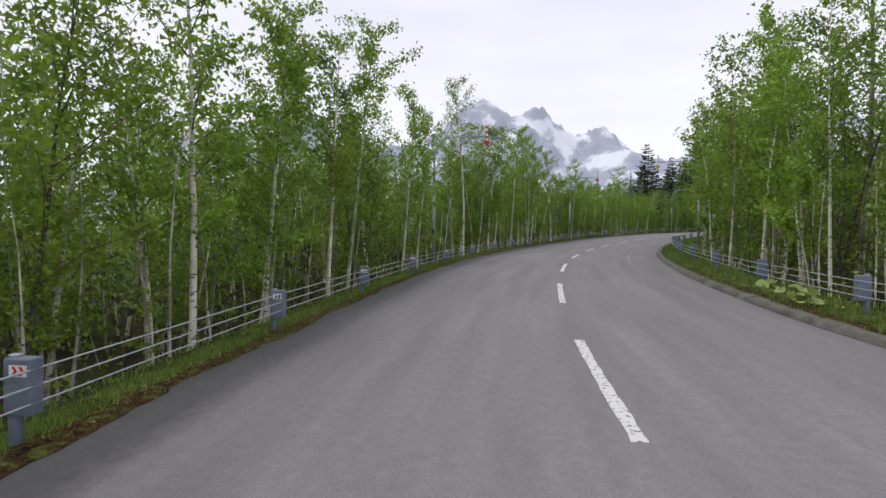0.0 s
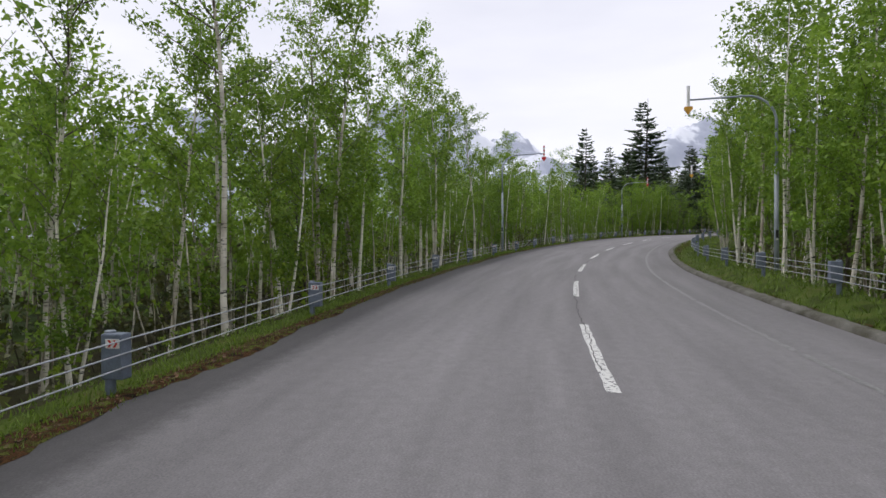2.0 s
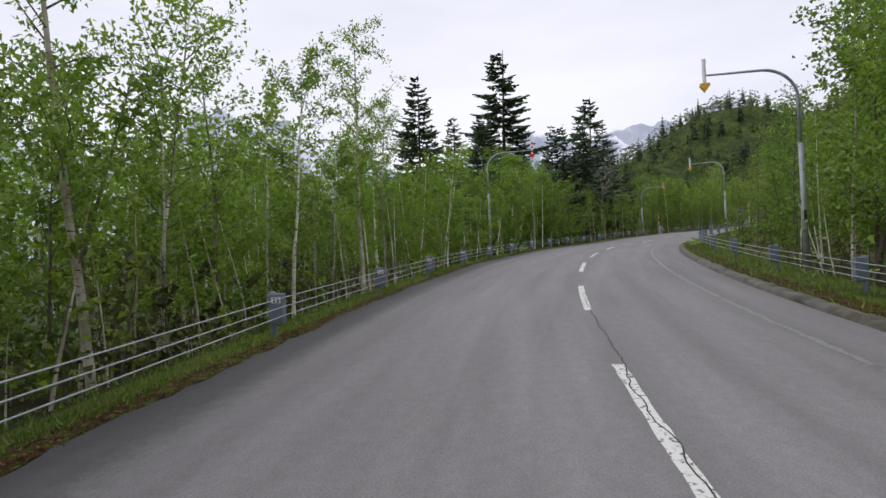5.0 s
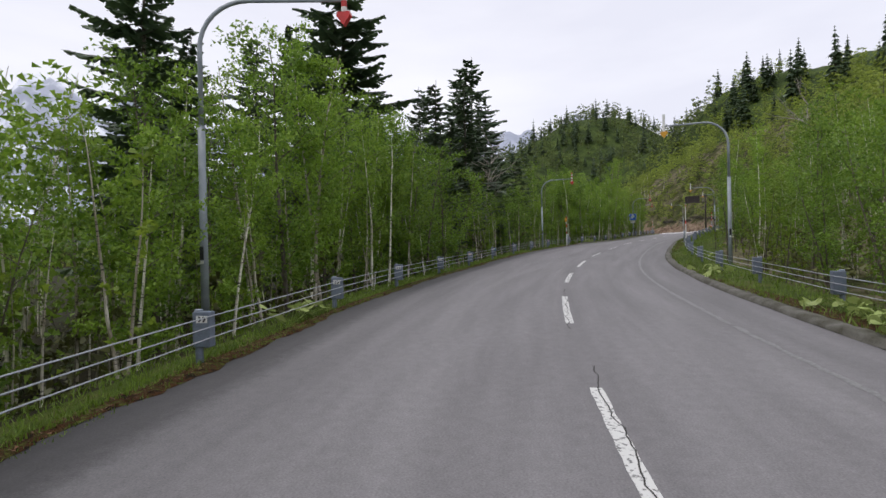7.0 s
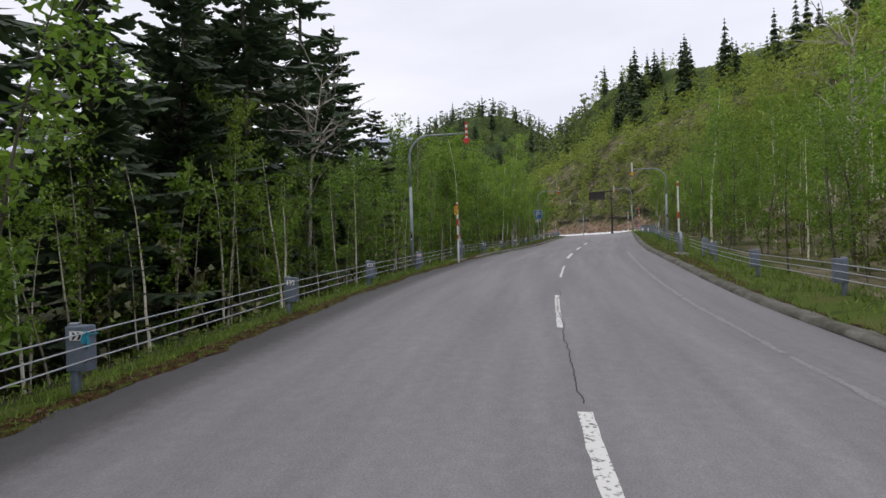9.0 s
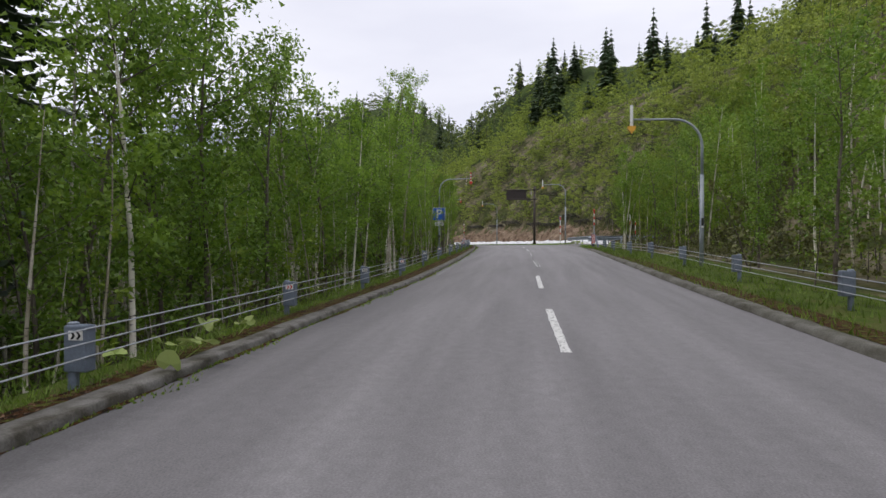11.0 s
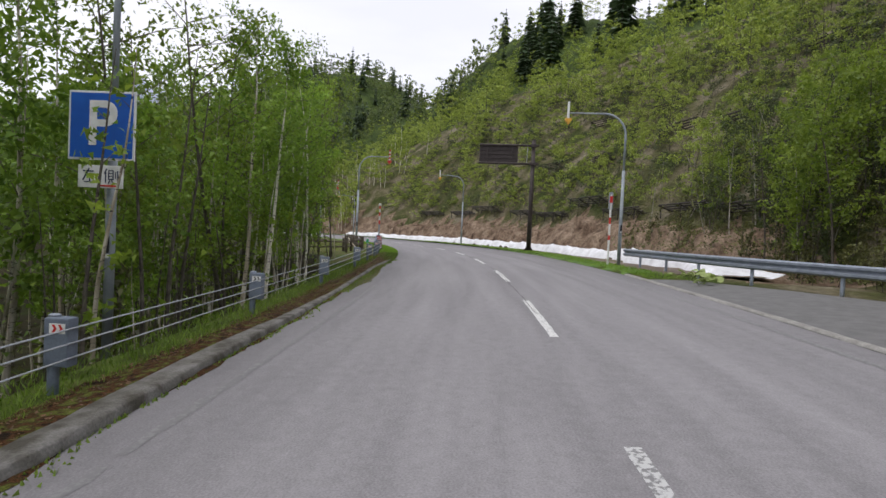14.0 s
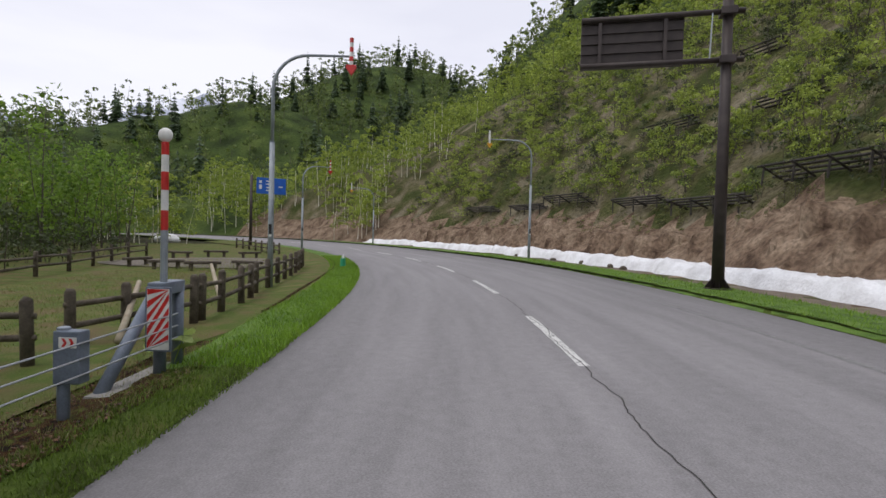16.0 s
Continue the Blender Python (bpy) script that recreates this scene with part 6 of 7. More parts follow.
for k in range(5):
    part("rib", box(bmesh.new(), (3.36, 0.07, 0.035), (3.05, 0.005, 7.75 + 0.35 * k)), M["dark_pole"], brd)
for x in (1.95, 4.1):
    part("stiffener", box(bmesh.new(), (0.12, 0.13, 1.78), (x, 0.05, 8.45)), M["dark_pole"], brd)
part("conduit", tube(bmesh.new(), [(0.55, 0.16, 7.7), (0.5, 0.16, 9.2)], 0.025, 8), M["cable"], ib)

# ---- blue direction sign, far ----
bs = thing("direction_sign", stand(328.6, -8.2, 0.0), "blue direction sign with white lettering on a dark pole", "road sign")
part("pole", tube(bmesh.new(), [(0, 0, -0.3), (0, 0, 8.2)], 0.16, 14), M["dark_pole"], bs, smooth_faces=True)
part("arm", tube(bmesh.new(), [(0, 0, 6.35), (3.9, 0, 6.35)], 0.07, 10), M["dark_pole"], bs)
part("arm", tube(bmesh.new(), [(0, 0, 7.75), (3.9, 0, 7.75)], 0.07, 10), M["dark_pole"], bs)
pn = part("panel", box(bmesh.new(), (3.5, 0.06, 1.9), (2.3, -0.12, 7.05), bevel=0.02), M["blue"], bs, "blue panel")
for x, z, w, h in [(1.0, 7.5, 0.3, 0.3), (1.0, 6.9, 0.3, 0.5), (2.1, 7.6, 0.9, 0.14), (2.1, 7.25, 0.9, 0.14), (2.1, 6.85, 0.9, 0.14), (2.1, 6.5, 0.9, 0.14), (3.4, 7.0, 0.5, 0.14)]:
    part("bar", box(bmesh.new(), (w, 0.008, h), (x, -0.157, z)), M["white"], pn)

# ---- picnic ground: log fence, benches ----
def log_fence(points, label):
    """Round posts with two log rails."""
    t = thing("log_fence", Matrix(), label, "wooden fence", "log fences")
    pts = []
    for u, la in points:
        x, y, _ = at(u, la)
        pts.append(Vector((float(x), float(y), float(ground_height(x, y)[0]))))
    for p in pts:
        bm = tube(bmesh.new(), [p + Vector((0, 0, -0.3)), p + Vector((random.uniform(-0.03, 0.03), 0, 1.0)), p + Vector((0, 0, 1.06))], [0.095, 0.09, 0.06], 10)
        part("post", bm, M["fence_wood"], t, smooth_faces=True)
    for a, b in zip(pts, pts[1:]):
        for z in (0.42, 0.80):
            d = (b - a).normalized() * 0.1
            part("rail", tube(bmesh.new(), [a - d + Vector((0, 0, z + random.uniform(-0.03, 0.03))), b + d + Vector((0, 0, z + random.uniform(-0.03, 0.03)))], [0.058, 0.05], 8), M["fence_wood"], t, smooth_faces=True)
    return t


log_fence([(262.7, -16.8), (262.9, -14.6), (263.1, -12.4), (263.3, -10.3), (263.4, -8.4)], "weathered log fence at the corner of the picnic ground")
log_fence([(264.9, -8.7), (265.8, -8.2), (267.15, -7.45)], "short weathered log fence closing the corner")
log_fence([(267.5, -7.42), (268.7, -7.4), (270.5, -7.45), (271.8, -7.55)] + [(273.4 + 1.85 * k, -7.8) for k in range(9)], "weathered log fence along the grass strip")
log_fence([(273.1, -18.2), (276.9, -17.7), (280.5, -18.0), (284.2, -18.2), (288.6, -18.6), (293.2, -18.9), (298.1, -19.0), (303.1, -18.6)], "weathered log fence behind the picnic ground")
log_fence([(306.1 + 2.5 * k, -9.0 - 0.25 * k) for k in range(8)], "weathered log fence round the far end of the picnic ground")
for u, la, tn, ln, up in [(264.6, -7.7, 20, 2.2, 0.55), (270.5, -8.0, 25, 2.6, 0.6)]:
    t = thing("loose_log", stand(u, la, 0.0, tn), "bleached log leaning against the fence", "log", "loose logs")
    part("log", tube(bmesh.new(), [(0, 0, 0.08), (0, ln, 0.9)], [0.07, 0.05], 8), M["pale_wood"], t, smooth_faces=True)


def bench(u, la, turn):
    x, y, _ = at(u, la)
    t = thing("log_bench", pose(float(x), float(y), float(ground_height(x, y)[0]), 0, 0, turn), "dark half-log bench on two stumps", "bench", "log benches")
    part("seat", box(bmesh.new(), (1.75, 0.34, 0.15), (0, 0, 0.42), bevel=0.04), M["fence_wood"], t)
    for s in (-0.55, 0.55):
        part("stump", tube(bmesh.new(), [(s, 0, -0.1), (s, 0, 0.35)], 0.11, 10), M["fence_wood"], t)
    return t


for u, la, tn in [(289.3, -16.6, 60), (286.8, -14.6, 20), (285.7, -12.6, 10), (286.7, -10.6, -30), (299.6, -16.0, -20), (302.1, -13.8, 5), (300.3, -11.4, 40)]:
    bench(u, la, tn - 45)
pu, pv = 293.6, -13.4
bm = bmesh.new()
cen = at(pu, pv)
ring = []
for k in range(40):
    a = 2 * math.pi * k / 40
    r = 5.6 + 0.5 * math.sin(3 * a) + random.uniform(-0.15, 0.15)
    x, y = cen[0] + r * math.cos(a), cen[1] + r * math.sin(a)
    ring.append(bm.verts.new((x, y, float(ground_height(x, y)[0]) + 0.05)))
mid_v = bm.verts.new((cen[0], cen[1], float(ground_height(cen[0], cen[1])[0]) + 0.06))
for k in range(40):
    bm.faces.new((ring[k], ring[(k + 1) % 40], mid_v))
tagged(part("gravel_patch", bm, M["gravel"]), "pale gravel circle between the benches", "gravel", kind="structure")

# small green marker by the road
gm = thing("green_marker", stand(286.6, -5.6, 0.08), "small green marker post with a white cap", "marker")
part("body", tube(bmesh.new(), [(0, 0, -0.05), (0, 0, 0.45)], [0.16, 0.13], 12), material("green_plastic", (0.02, 0.28, 0.14), 0.5), gm)
part("cap", tube(bmesh.new(), [(0, 0, 0.45), (0, 0, 0.62)], [0.08, 0.05], 12), M["white"], gm)


# ---- raw earth bank at the foot of the slope ----
def cut_bank(u0, u1):
    us, las = np.arange(u0, u1, 0.35), np.linspace(11.4, 16.6, 22)
    U, L = np.meshgrid(us, las, indexing="ij")
    P = at(U, L)
    x, y = P[..., 0], P[..., 1]
    z = ground_height(x.ravel(), y.ravel()).reshape(U.shape)
    q = (L - 11.4) / 5.2
    fade = np.clip(np.sin(np.pi * np.clip(q, 0, 1)) * 2.2, 0, 1) * smooth(u0, u0 + 7, U) * (1 - smooth(u1 - 8, u1, U))
    rill = np.array([[0.7 * abs(noise.noise(Vector((u * 0.55, la * 0.12, 1)))) + 0.5 * abs(noise.noise(Vector((u * 1.5, la * 0.3 + u * 0.2, 5)))) + 0.22 * noise.noise(Vector((u * 1.1, la * 1.3, 8))) + 0.1 * noise.noise(Vector((u * 3, la * 3, 2))) for la in las] for u in us])
    push = fade * (0.6 - 2.3 * rill)
    th = along(U)[2]
    x, y, z = x - push * np.cos(th), y + push * np.sin(th), z + push * 0.55 + 0.2 * fade - 0.12 * (1 - fade)
    n, k = U.shape
    i = np.arange(n - 1)[:, None] * k + np.arange(k - 1)[None]
    F = np.stack([i, i + 1, i + k + 1, i + k], -1).reshape(-1, 4)
    me = mesh_of("cut_bank", np.stack([x, y, z], -1).reshape(-1, 3), F, [M["earth"]])
    return tagged(new("cut_bank", me), "bare brown earth bank with rills below the slope", "earth bank", kind="structure")


cut_bank(251, 334)

# ---- old snow along the foot of the cut slope ----
def snowbank(u0, u1, lat0, lat1, label, seed):
    rnd = np.random.default_rng(seed)
    us = np.arange(u0, u1, 0.4)
    k = 11
    ph = rnd.uniform(0, 6, 6)
    V, n = [], len(us)
    for u in us:
        h = 0.85 + 0.35 * noise.noise(Vector((u * 0.22, 1.5, ph[0]))) + 0.2 * noise.noise(Vector((u * 0.9, 2.5, ph[1]))) + 0.1 * noise.noise(Vector((u * 2.6, 3.5, ph[2])))
        h *= float(smooth(u0, u0 + 5, u) * (1 - smooth(u1 - 6, u1, u)))
        inner = lat0 + 0.35 * math.sin(u * 0.6 + ph[3]) + 0.2 * math.sin(u * 1.9 + ph[4])
        for j in range(k):
            q = j / (k - 1)
            la = inner + (lat1 - inner) * q
            x, y, _ = at(u, la)
            z = float(at(u, la)[2]) + 0.03 + 0.35 * max(0.0, la - 12.2)
            prof = min(1, (q * 5) ** 0.7) * (1 - 0.5 * q)
            V.append((x, y, z - 0.06 + h * prof + 0.05 * math.sin(u * 3.1 + j * 1.7) * prof))
    i = np.arange(n - 1)[:, None] * k + np.arange(k - 1)[None]
    F = np.stack([i, i + 1, i + k + 1, i + k], -1).reshape(-1, 4)
    return tagged(new("snowbank", mesh_of("snowbank", V, F, [M["snow"]], smooth_faces=True)), label, "snow", kind="structure")


snowbank(248.1, 338, 10.2, 12.9, "long white bank of old snow at the roadside", 2)
def stone(u, la, s, seed):
    bm = bmesh.new()
    bmesh.ops.create_icosphere(bm, subdivisions=2, radius=s)
    for v in bm.verts:
        v.co = Vector((v.co.x * 1.3, v.co.y, v.co.z * 0.8)) * (1 + 0.35 * noise.noise(v.co * 3.0 + Vector((seed, 0, 0))))
    ob = part("stone", bm, M["fence_wood"])
    ob.matrix_world = stand(u, la, 0.1, seed * 40)
    return tagged(ob, "dark clod of earth at the edge of the snow", "stone", "clods at the snow edge")


for k, (u, la, s) in enumerate([(268.5, 10.3, 0.2), (285.0, 10.1, 0.22), (286.6, 10.2, 0.18), (290.0, 10.2, 0.2), (294.0, 10.1, 0.18), (262.0, 10.2, 0.17), (300.0, 10.1, 0.2)]):
    stone(u, la, s, k)
for u, la, s in [(345.1, -14, 0.8)]:
    x, y, _ = at(u, la)
    bm = bmesh.new()
    bmesh.ops.create_icosphere(bm, subdivisions=3, radius=1.4 * s)
    for v in bm.verts:
        v.co = Vector((v.co.x * 1.5, v.co.y * 1.1, v.co.z * 0.7)) * (1 + 0.18 * noise.noise(v.co * 1.1))
    sh = part("snow_heap", bm, M["snow"], smooth_faces=True)
    sh.location = (float(x), float(y), float(ground_height(x, y)[0]) + 0.3)
    tagged(sh, "heap of old snow at the far side", "snow")


# ---- log racks that hold the snow on the slope ----
def rack(u, la, length, tilt, label="dark log rack holding snow on the slope"):
    x, y, _ = at(u, la)
    z = float(ground_height(x, y)[0])
    th = math.degrees(float(along(u)[2]))
    t = thing("snow_rack", pose(float(x), float(y), z + 0.4, 0, 0, 90 - th) @ pose(0, 0, 0, tilt, 0, 0), label, "snow fence", "snow racks")
    for k in range(6):
        part("log", tube(bmesh.new(), [(-length / 2 + random.uniform(-0.3, 0.3), 0.36 * k - 0.9, 0.1 + 0.03 * k), (length / 2 + random.uniform(-0.3, 0.3), 0.36 * k - 0.9, 0.1 + 0.03 * k)], 0.075, 7), M["rack_wood"], t)
    for s in np.linspace(-length / 2 + 0.4, length / 2 - 0.4, max(2, int(length / 1.8))):
        part("brace", tube(bmesh.new(), [(s, -1.1, 0.0), (s, 1.15, 0.12)], 0.06, 6), M["rack_wood"], t)
        part("prop", tube(bmesh.new(), [(s, 0.9, 0.05), (s, 0.6, -0.8)], 0.06, 6), M["rack_wood"], t)
    return t


rk = np.random.default_rng(3)
for u in np.arange(257, 322, 7.6):
    rack(u + rk.uniform(-1, 1), 17.2 + rk.uniform(-0.4, 0.4), rk.uniform(6.0, 7.8), rk.uniform(16, 26))
for u in np.arange(256, 306, 10.5):
    rack(u + rk.uniform(-2, 2), 25 + rk.uniform(-1, 1), rk.uniform(4.5, 7), rk.uniform(22, 32))
for u in np.arange(258, 300, 12):
    rack(u + rk.uniform(-3, 3), 32 + rk.uniform(-1.5, 1.5), rk.uniform(4, 6), rk.uniform(22, 32))

# ---- bare trees ----
def bare_tree(u, lat, height, seed, label):
    r = np.random.default_rng(seed)
    x, y, _ = at(u, lat)
    z = float(ground_height(x, y)[0])
    trunk = wander(r, [0, 0, -0.3], [0.03, 0, 1], height, 8, 0.04)
    bars = [(trunk, np.linspace(1, 0.15, 9) * 0.0105 * height)]
    for k in range(16):
        q = r.uniform(0.42, 0.98) * 8
        p = trunk[int(q)] * (1 - q % 1) + trunk[min(int(q) + 1, 8)] * (q % 1)
        az = r.uniform(0, 6.28)
        L = height * r.uniform(0.16, 0.34)
        br = wander(r, p, [np.cos(az), np.sin(az), r.uniform(0.3, 1.2)], L, 5, 0.18)
        bars.append((br, np.linspace(0.35, 0.08, 6) * 0.0105 * height))
        for _ in range(4):
            j = r.integers(1, 5)
            sb = wander(r, br[j], br[j] - br[j - 1] + r.normal(size=3) * 0.3, L * r.uniform(0.25, 0.5), 3, 0.25)
            bars.append((sb, np.linspace(0.14, 0.05, 4) * 0.0105 * height))
    v, f = limb_arrays(bars, 6)
    ob = new("bare_tree", mesh_of("bare_tree", v, f, [M["deadwood"]], smooth_faces=True))
    ob.location = (float(x), float(y), z)
    return tagged(ob, label, "tree", "bare trees")


bare_tree(175.6, -16.9, 15.0, 4, "bleached bare tree with forked limbs among the firs")
bare_tree(184.1, 17.6, 15.0, 7, "pale bare tree on the slope above the road")


M["dry_blade"] = leafy("dry_grass_blades", (0.13, 0.12, 0.04), (0.24, 0.25, 0.08), trans=0.2, scale=0.3)


# ---- grass on the verges ----
def blades(name, count, u0, u1, lat0, lat1, tall, seed, label, mat="blade", up=0.05, wide=(0.012, 0.03), gap=None):
    r = np.random.default_rng(seed)
    u = r.uniform(u0, u1, count)
    if gap:
        u = u[(u < gap[0]) | (u > gap[1])]
        count = len(u)
    lat = (lat0(u) if callable(lat0) else lat0) + ((lat1(u) if callable(lat1) else lat1) - (lat0(u) if callable(lat0) else lat0)) * r.uniform(0, 1, count) ** 1.2
    p = at(u, lat, up)
    p[:, 2] += np.array([LIFT(v) for v in u]) * smooth(5.6, 6.5, lat)
    p[:, 2] -= 0.27 * smooth(204, 219, u) * (1 - smooth(223, 226, u)) * smooth(5.4, 6.5, lat) + (SAG(u) + LOWER(u)) * (1 - smooth(-6.4, -5.6, lat))
    th = r.uniform(0, 6.28, count)
    h = tall * r.uniform(0.4, 1.2, count)
    wd = r.uniform(wide[0], wide[1], count)
    lean = r.normal(size=(count, 2)) * 0.35 * h[:, None]
    s = np.stack([np.cos(th), np.sin(th), 0 * th], -1) * wd[:, None]
    tip = p + np.concatenate([lean, h[:, None]], 1)
    V = np.stack([p - s, p + s, tip], 1).reshape(-1, 3)
    F = np.arange(count)[:, None] * 3 + [0, 1, 2]
    return tagged(new(name, mesh_of(name, V, F, [M[mat]])), label, "grass", kind="stuff")


M["litter"] = leafy("dry_brown_leaf_litter", (0.05, 0.022, 0.01), (0.17, 0.08, 0.03), trans=0.05, scale=1.5)


def litter(name, count, u0, u1, lat0, lat1, up, seed, label, mat):
    """Small curled leaves and crumbs lying on the ground."""
    r = np.random.default_rng(seed)
    u = r.uniform(u0, u1, count)
    a, b = lat0(u), lat1(u)
    lat = a + (b - a) * r.uniform(0, 1, count)
    p = at(u, lat, up)
    p[:, 2] += r.uniform(0.0, 0.02, count) - (SAG(u) + LOWER(u)) * (1 - smooth(-6.4, -5.6, lat))
    w = r.normal(size=(count, 3)) * 0.35
    w[:, 2] = 1.0
    v, f = leaf_arrays(r, p, 0.027, tri=True, face=w / np.linalg.norm(w, axis=1, keepdims=True))
    return tagged(new(name, mesh_of(name, v, f, [M[mat]])), label, "leaf litter", kind="stuff")


blades("verge_grass", 44000, 6, 180, -5.95, -7.0, 0.10, 31, "fresh green grass under the cable fence", wide=(0.006, 0.014))
blades("verge_grass", 17000, 180, 258, -5.9, -7.1, 0.13, 36, "fresh green grass under the cable fence", wide=(0.006, 0.014))
blades("verge_grass", 26000, 263, 300, lambda u: -4.8 + 0.0 * u, -6.3, 0.12, 32, "bright green grass strip by the picnic ground", "fresh_blade", up=0.04, wide=(0.006, 0.014))
blades("verge_grass", 16000, 6, 223.1, lambda u: RIGHT_EDGE(u) + 0.3, 8.0, 0.2, 33, "fresh green grass behind the kerb", up=0.09)
blades("verge_grass", 15000, 223.1, 305, lambda u: RIGHT_EDGE(u) + 0.2, lambda u: RIGHT_EDGE(u) + 1.75 + 0.6 * smooth(256, 266, u), 0.12, 34, "bright green grass strip beside the asphalt", "fresh_blade", up=0.09, wide=(0.007, 0.016), gap=(231.5, 245))
litter("leaf_litter", 3000, 254, 265, lambda u: -5.6 + 0 * u, lambda u: -7.1 + 0 * u, 0.045, 75, "brown dead leaves on the bare dirt", "litter")
blades("verge_grass", 4000, 255, 265, -5.6, -7.4, 0.08, 76, "dry straw round the foot of the fence", "dry_blade", up=0.03, wide=(0.004, 0.009))
blades("verge_grass", 9000, 252, 265, lambda u: LEFT_EDGE(u) + 0.1, -5.95, 0.07, 77, "fresh grass between asphalt and fence end", "blade", up=0.02, wide=(0.005, 0.011))
blades("verge_grass", 4500, 254, 266, lambda u: LEFT_EDGE(u) + 0.06, -7.3, 0.07, 37, "sparse grass on the bare dirt", "blade", up=0.03, wide=(0.004, 0.01))
blades("moss_grass", 15000, 6, 180, -5.6, -6.15, 0.05, 39, "sparse short grass growing through the moss", up=0.03, wide=(0.005, 0.010))
blades("lawn_grass", 22000, 260, 296, -6.6, -16.0, 0.07, 38, "short dry lawn grass", "dry_blade", up=-0.03, wide=(0.005, 0.012))
blades("lawn_grass", 9000, 260, 290, -6.6, -14.0, 0.06, 78, "green tufts in the lawn", "blade", up=-0.03, wide=(0.005, 0.012))
blades("gutter_grass", 3000, 176, 256, lambda u: LEFT_EDGE(u) + 0.02, lambda u: LEFT_EDGE(u) + 0.06 + 0.3 * (0.5 + 0.5 * np.sin(u * 0.7)) * (0.5 + 0.5 * np.sin(u * 2.3)), 0.05, 35, "grass and weeds growing in the gutter", up=0.0)


litter("leaf_litter", 9000, 176, 256, lambda u: LEFT_EDGE(u) - 0.36 + 0.2 * smooth(231, 240, u), lambda u: -6.15 + 0 * u, 0.1, 71, "reddish brown dead leaves behind the kerb", "litter")
litter("leaf_litter", 9000, 6, 178, lambda u: LEFT_EDGE(u) + 0.1, lambda u: -6.2 + 0 * u, 0.045, 72, "brown dead leaves along the mossy verge", "litter")
blades("gutter_grass", 5000, 239.5, 250.5, lambda u: LEFT_EDGE(u) + 0.02, lambda u: LEFT_EDGE(u) + 0.12 + 0.36 * smooth(239, 243, u) * (1 - smooth(245, 251, u)), 0.035, 73, "low weeds growing in the gutter", "dry_blade", up=0.004, wide=(0.004, 0.012))
blades("gutter_grass", 1800, 239.5, 250.5, lambda u: LEFT_EDGE(u) + 0.02, lambda u: LEFT_EDGE(u) + 0.3, 0.06, 74, "green weeds growing in the gutter", up=0.004, wide=(0.004, 0.01))


def butterbur(u, lat, up, n, seed):
    r = np.random.default_rng(seed)
    t = thing("butterbur", stand(u, lat, up), "clump of large pale green butterbur leaves", "plant", "butterbur clumps")
    for k in range(n):
        rad = r.uniform(0.10, 0.22)
        bm = bmesh.new()
        c = Vector((r.normal() * 0.32, r.normal() * 0.5, r.uniform(0.10, 0.34)))
        tilt = pose(0, 0, 0, r.normal() * 22, r.normal() * 22, r.uniform(0, 360))
        ring = [bm.verts.new(c + (tilt @ Vector((rad * (0.35 if j == 0 else 1) * math.cos(2 * math.pi * j / 11), rad * math.sin(2 * math.pi * j / 11), 0.035 * math.cos(4 * math.pi * j / 11))))) for j in range(11)]
        m = bm.verts.new(c + Vector((0, 0, -0.03)))
        for j in range(11):
            bm.faces.new((ring[j], ring[(j + 1) % 11], m))
        part("leaf", bm, M["butterbur"], t)
        part("stalk", tube(bmesh.new(), [(c.x * 0.3, c.y * 0.3, -0.05), tuple(c - Vector((0, 0, 0.03)))], 0.008, 5), M["butterbur"], t)
    return t


M["butterbur"] = leafy("butterbur_leaves", (0.16, 0.24, 0.05), (0.36, 0.44, 0.14), trans=0.3, scale=2.0)
for k, (u, la, n) in enumerate([(23.6, 6.0, 7), (25.3, 6.1, 9), (28.0, 6.2, 5), (122.0, 5.9, 14), (123.6, 6.1, 12), (125.2, 6.0, 9), (137.5, 6.1, 12), (139.0, 6.2, 7), (243.6, 6.9, 14), (244.9, 7.1, 12), (263.3, -6.2, 6), (184.0, -6.0, 5), (182.3, -6.0, 6), (229.9, 10.6, 10), (226.1, 7.6, 14), (224.6, 7.9, 12), (123.3, -6.35, 7), (124.3, -6.5, 6), (152.0, 7.6, 9)]):
    butterbur(u, la, 0.1 - (0.27 * DIP(u) if la > 0 else float(LOWER(u))), n, 300 + k)

# drain patches by the kerb
for u, la in [(31.0, 5.05), (78.5, 5.05), (133.5, 4.95), (166.0, 5.2), (213.6, 4.75)]:
    us = np.arange(u, u + 1.3, 0.25)
    ob = strip("drain_patch", us, lambda q: [(la + 0.32 * math.sin((q - u) * 2.4), 0.006), (la + 0.5, 0.008)], M["patch"])
    del ob["kind"]
    ob.parent = road

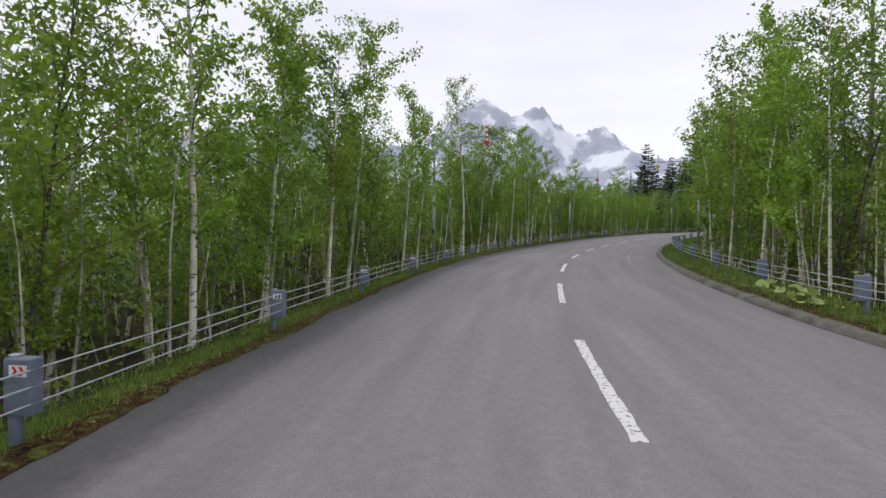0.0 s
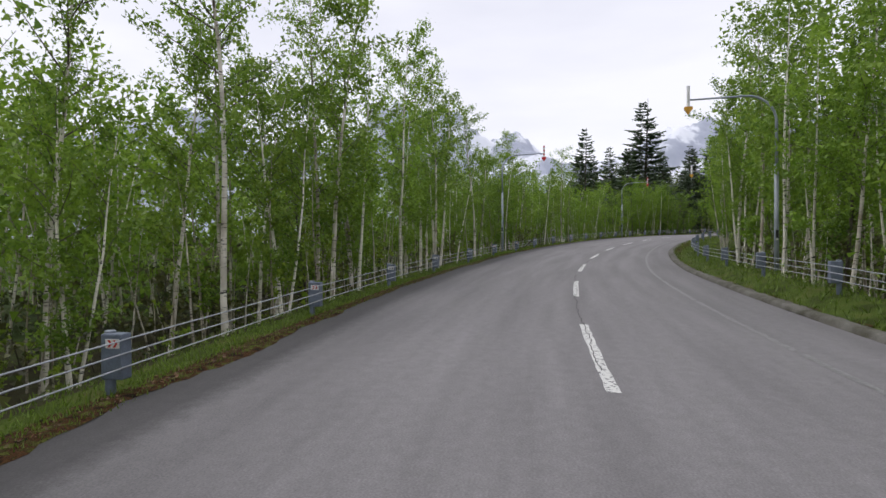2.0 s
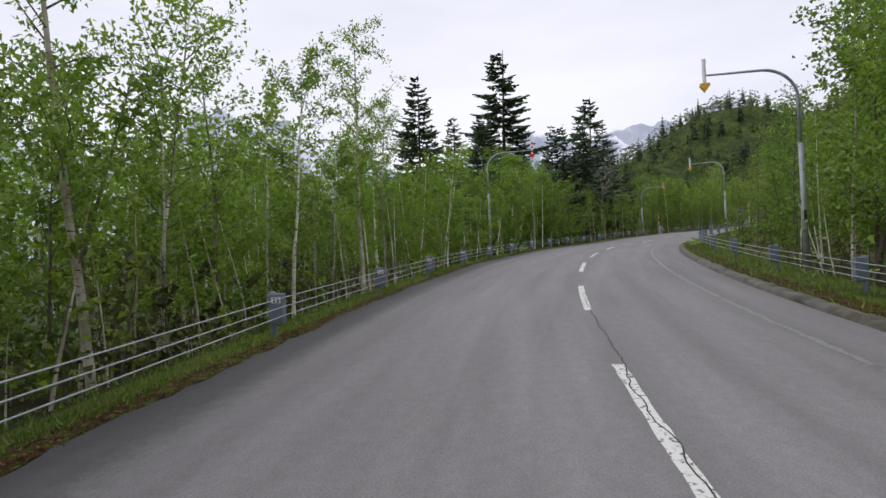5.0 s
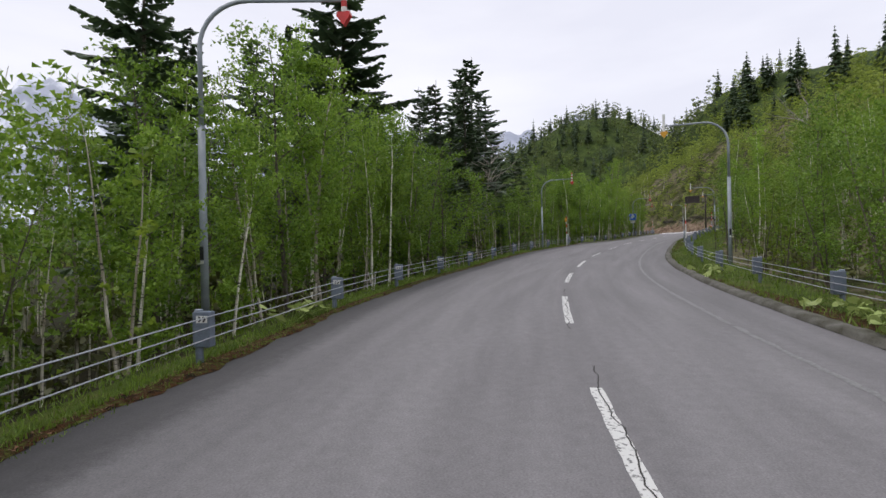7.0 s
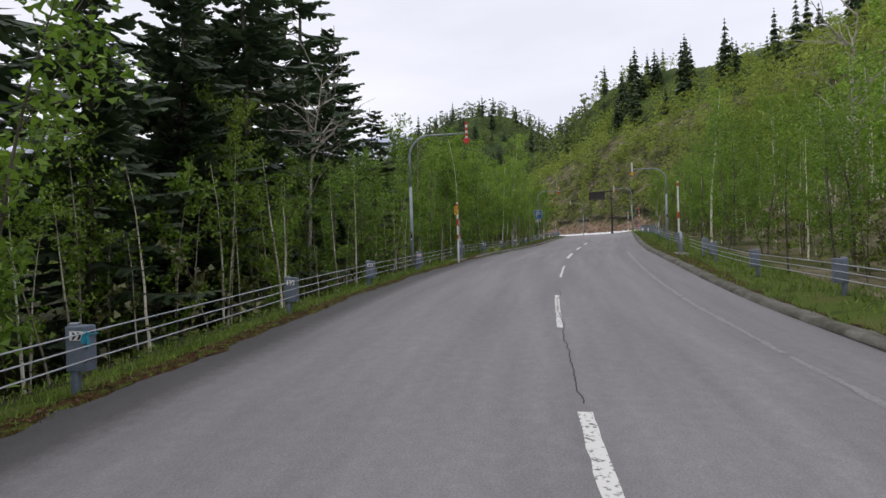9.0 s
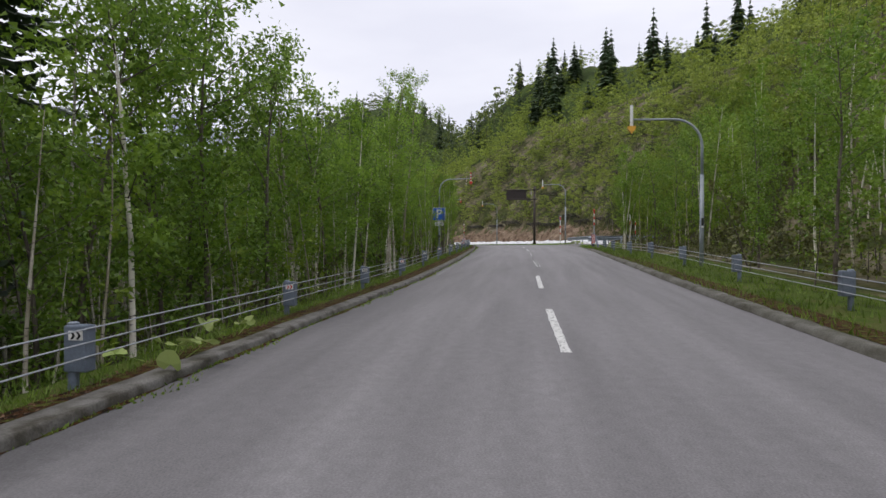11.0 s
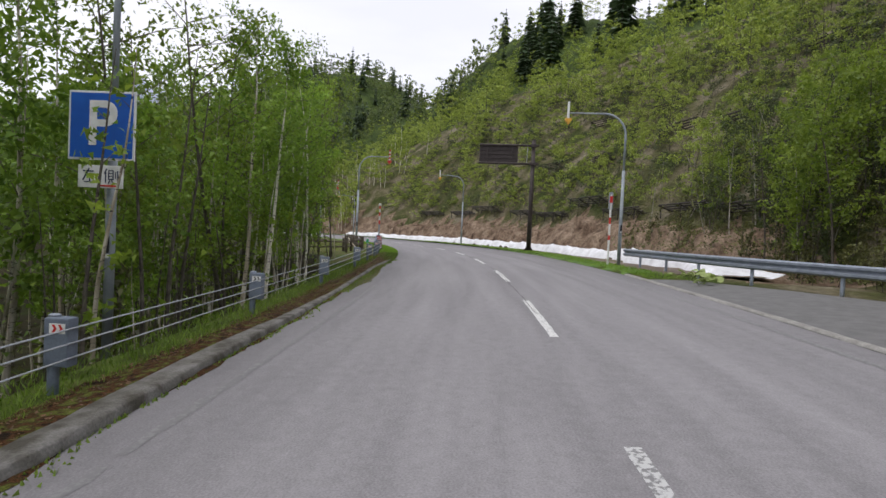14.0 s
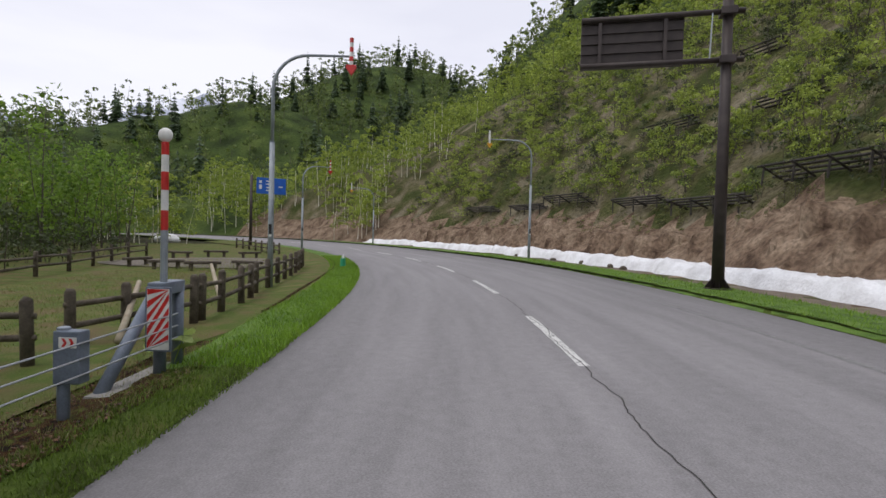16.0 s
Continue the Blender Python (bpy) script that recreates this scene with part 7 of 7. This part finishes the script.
# crumpled sheet behind the cables
bm = bmesh.new()
bmesh.ops.create_icosphere(bm, subdivisions=4, radius=0.7)
for v in bm.verts:
    v.co = Vector((v.co.x * 1.1, v.co.y * 1.4, max(v.co.z, -0.2) * 0.75)) * (1 + 0.28 * noise.noise(v.co * 2.2) + 0.14 * noise.noise(v.co * 6))
tp = part("tarpaulin", bm, noisy("silver_blue_sheet", [(0.42, (0.62, 0.64, 0.68)), (0.52, (0.10, 0.20, 0.42)), (0.6, (0.66, 0.68, 0.72))], 3.0, 4, rough=0.4, bump=0.4, bump_scale=8))
tp.matrix_world = stand(21.5, 8.2, 0.15)
tagged(tp, "crumpled silver and blue sheet lying on the verge", "tarpaulin")

# ---- far mountains ----
def mountains():
    az = np.linspace(-0.7, 1.3, 420)
    dist = np.linspace(1750, 3300, 70)
    A, D = np.meshgrid(az, dist)
    x, y = D * np.sin(A), D * np.cos(A)
    rid = 430 * smooth(-0.7, -0.4, A) * (1 - smooth(1.0, 1.3, A))
    for c, wd, h in [(0.10, 0.075, 205), (0.19, 0.06, 105), (0.30, 0.06, 65), (0.50, 0.09, 150), (-0.24, 0.08, 110), (0.72, 0.1, 80), (0.9, 0.09, 150)]:
        rid = rid + h * np.exp(-(((A - c) / wd) ** 2))
    wave = np.array([noise.noise(Vector((float(v) * 7.0, 0.0, 2.0))) for v in az])[None]
    shape = np.exp(-(((D - 2700 - 260 * wave) / 520) ** 2))
    rough = np.array([[noise.ridged_multi_fractal(Vector((x[i, j] / 900, y[i, j] / 900, 3)), 0.8, 2.2, 8, 1.0, 2.0) for j in range(A.shape[1])] for i in range(A.shape[0])])
    rough = (rough - rough.mean()) / rough.std()
    z = rid * shape * (0.97 + 0.085 * rough) + 14 * rough * shape - 15
    w = A.shape[1]
    i = (np.arange(A.shape[0] - 1)[:, None] * w + np.arange(w - 1)[None]).ravel()
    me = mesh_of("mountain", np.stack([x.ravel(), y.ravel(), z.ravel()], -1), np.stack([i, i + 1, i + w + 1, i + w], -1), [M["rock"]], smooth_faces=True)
    return tagged(new("mountain", me), "mountains coloured with blue haze, with patches of snow", "mountain", kind="structure")


mountains()
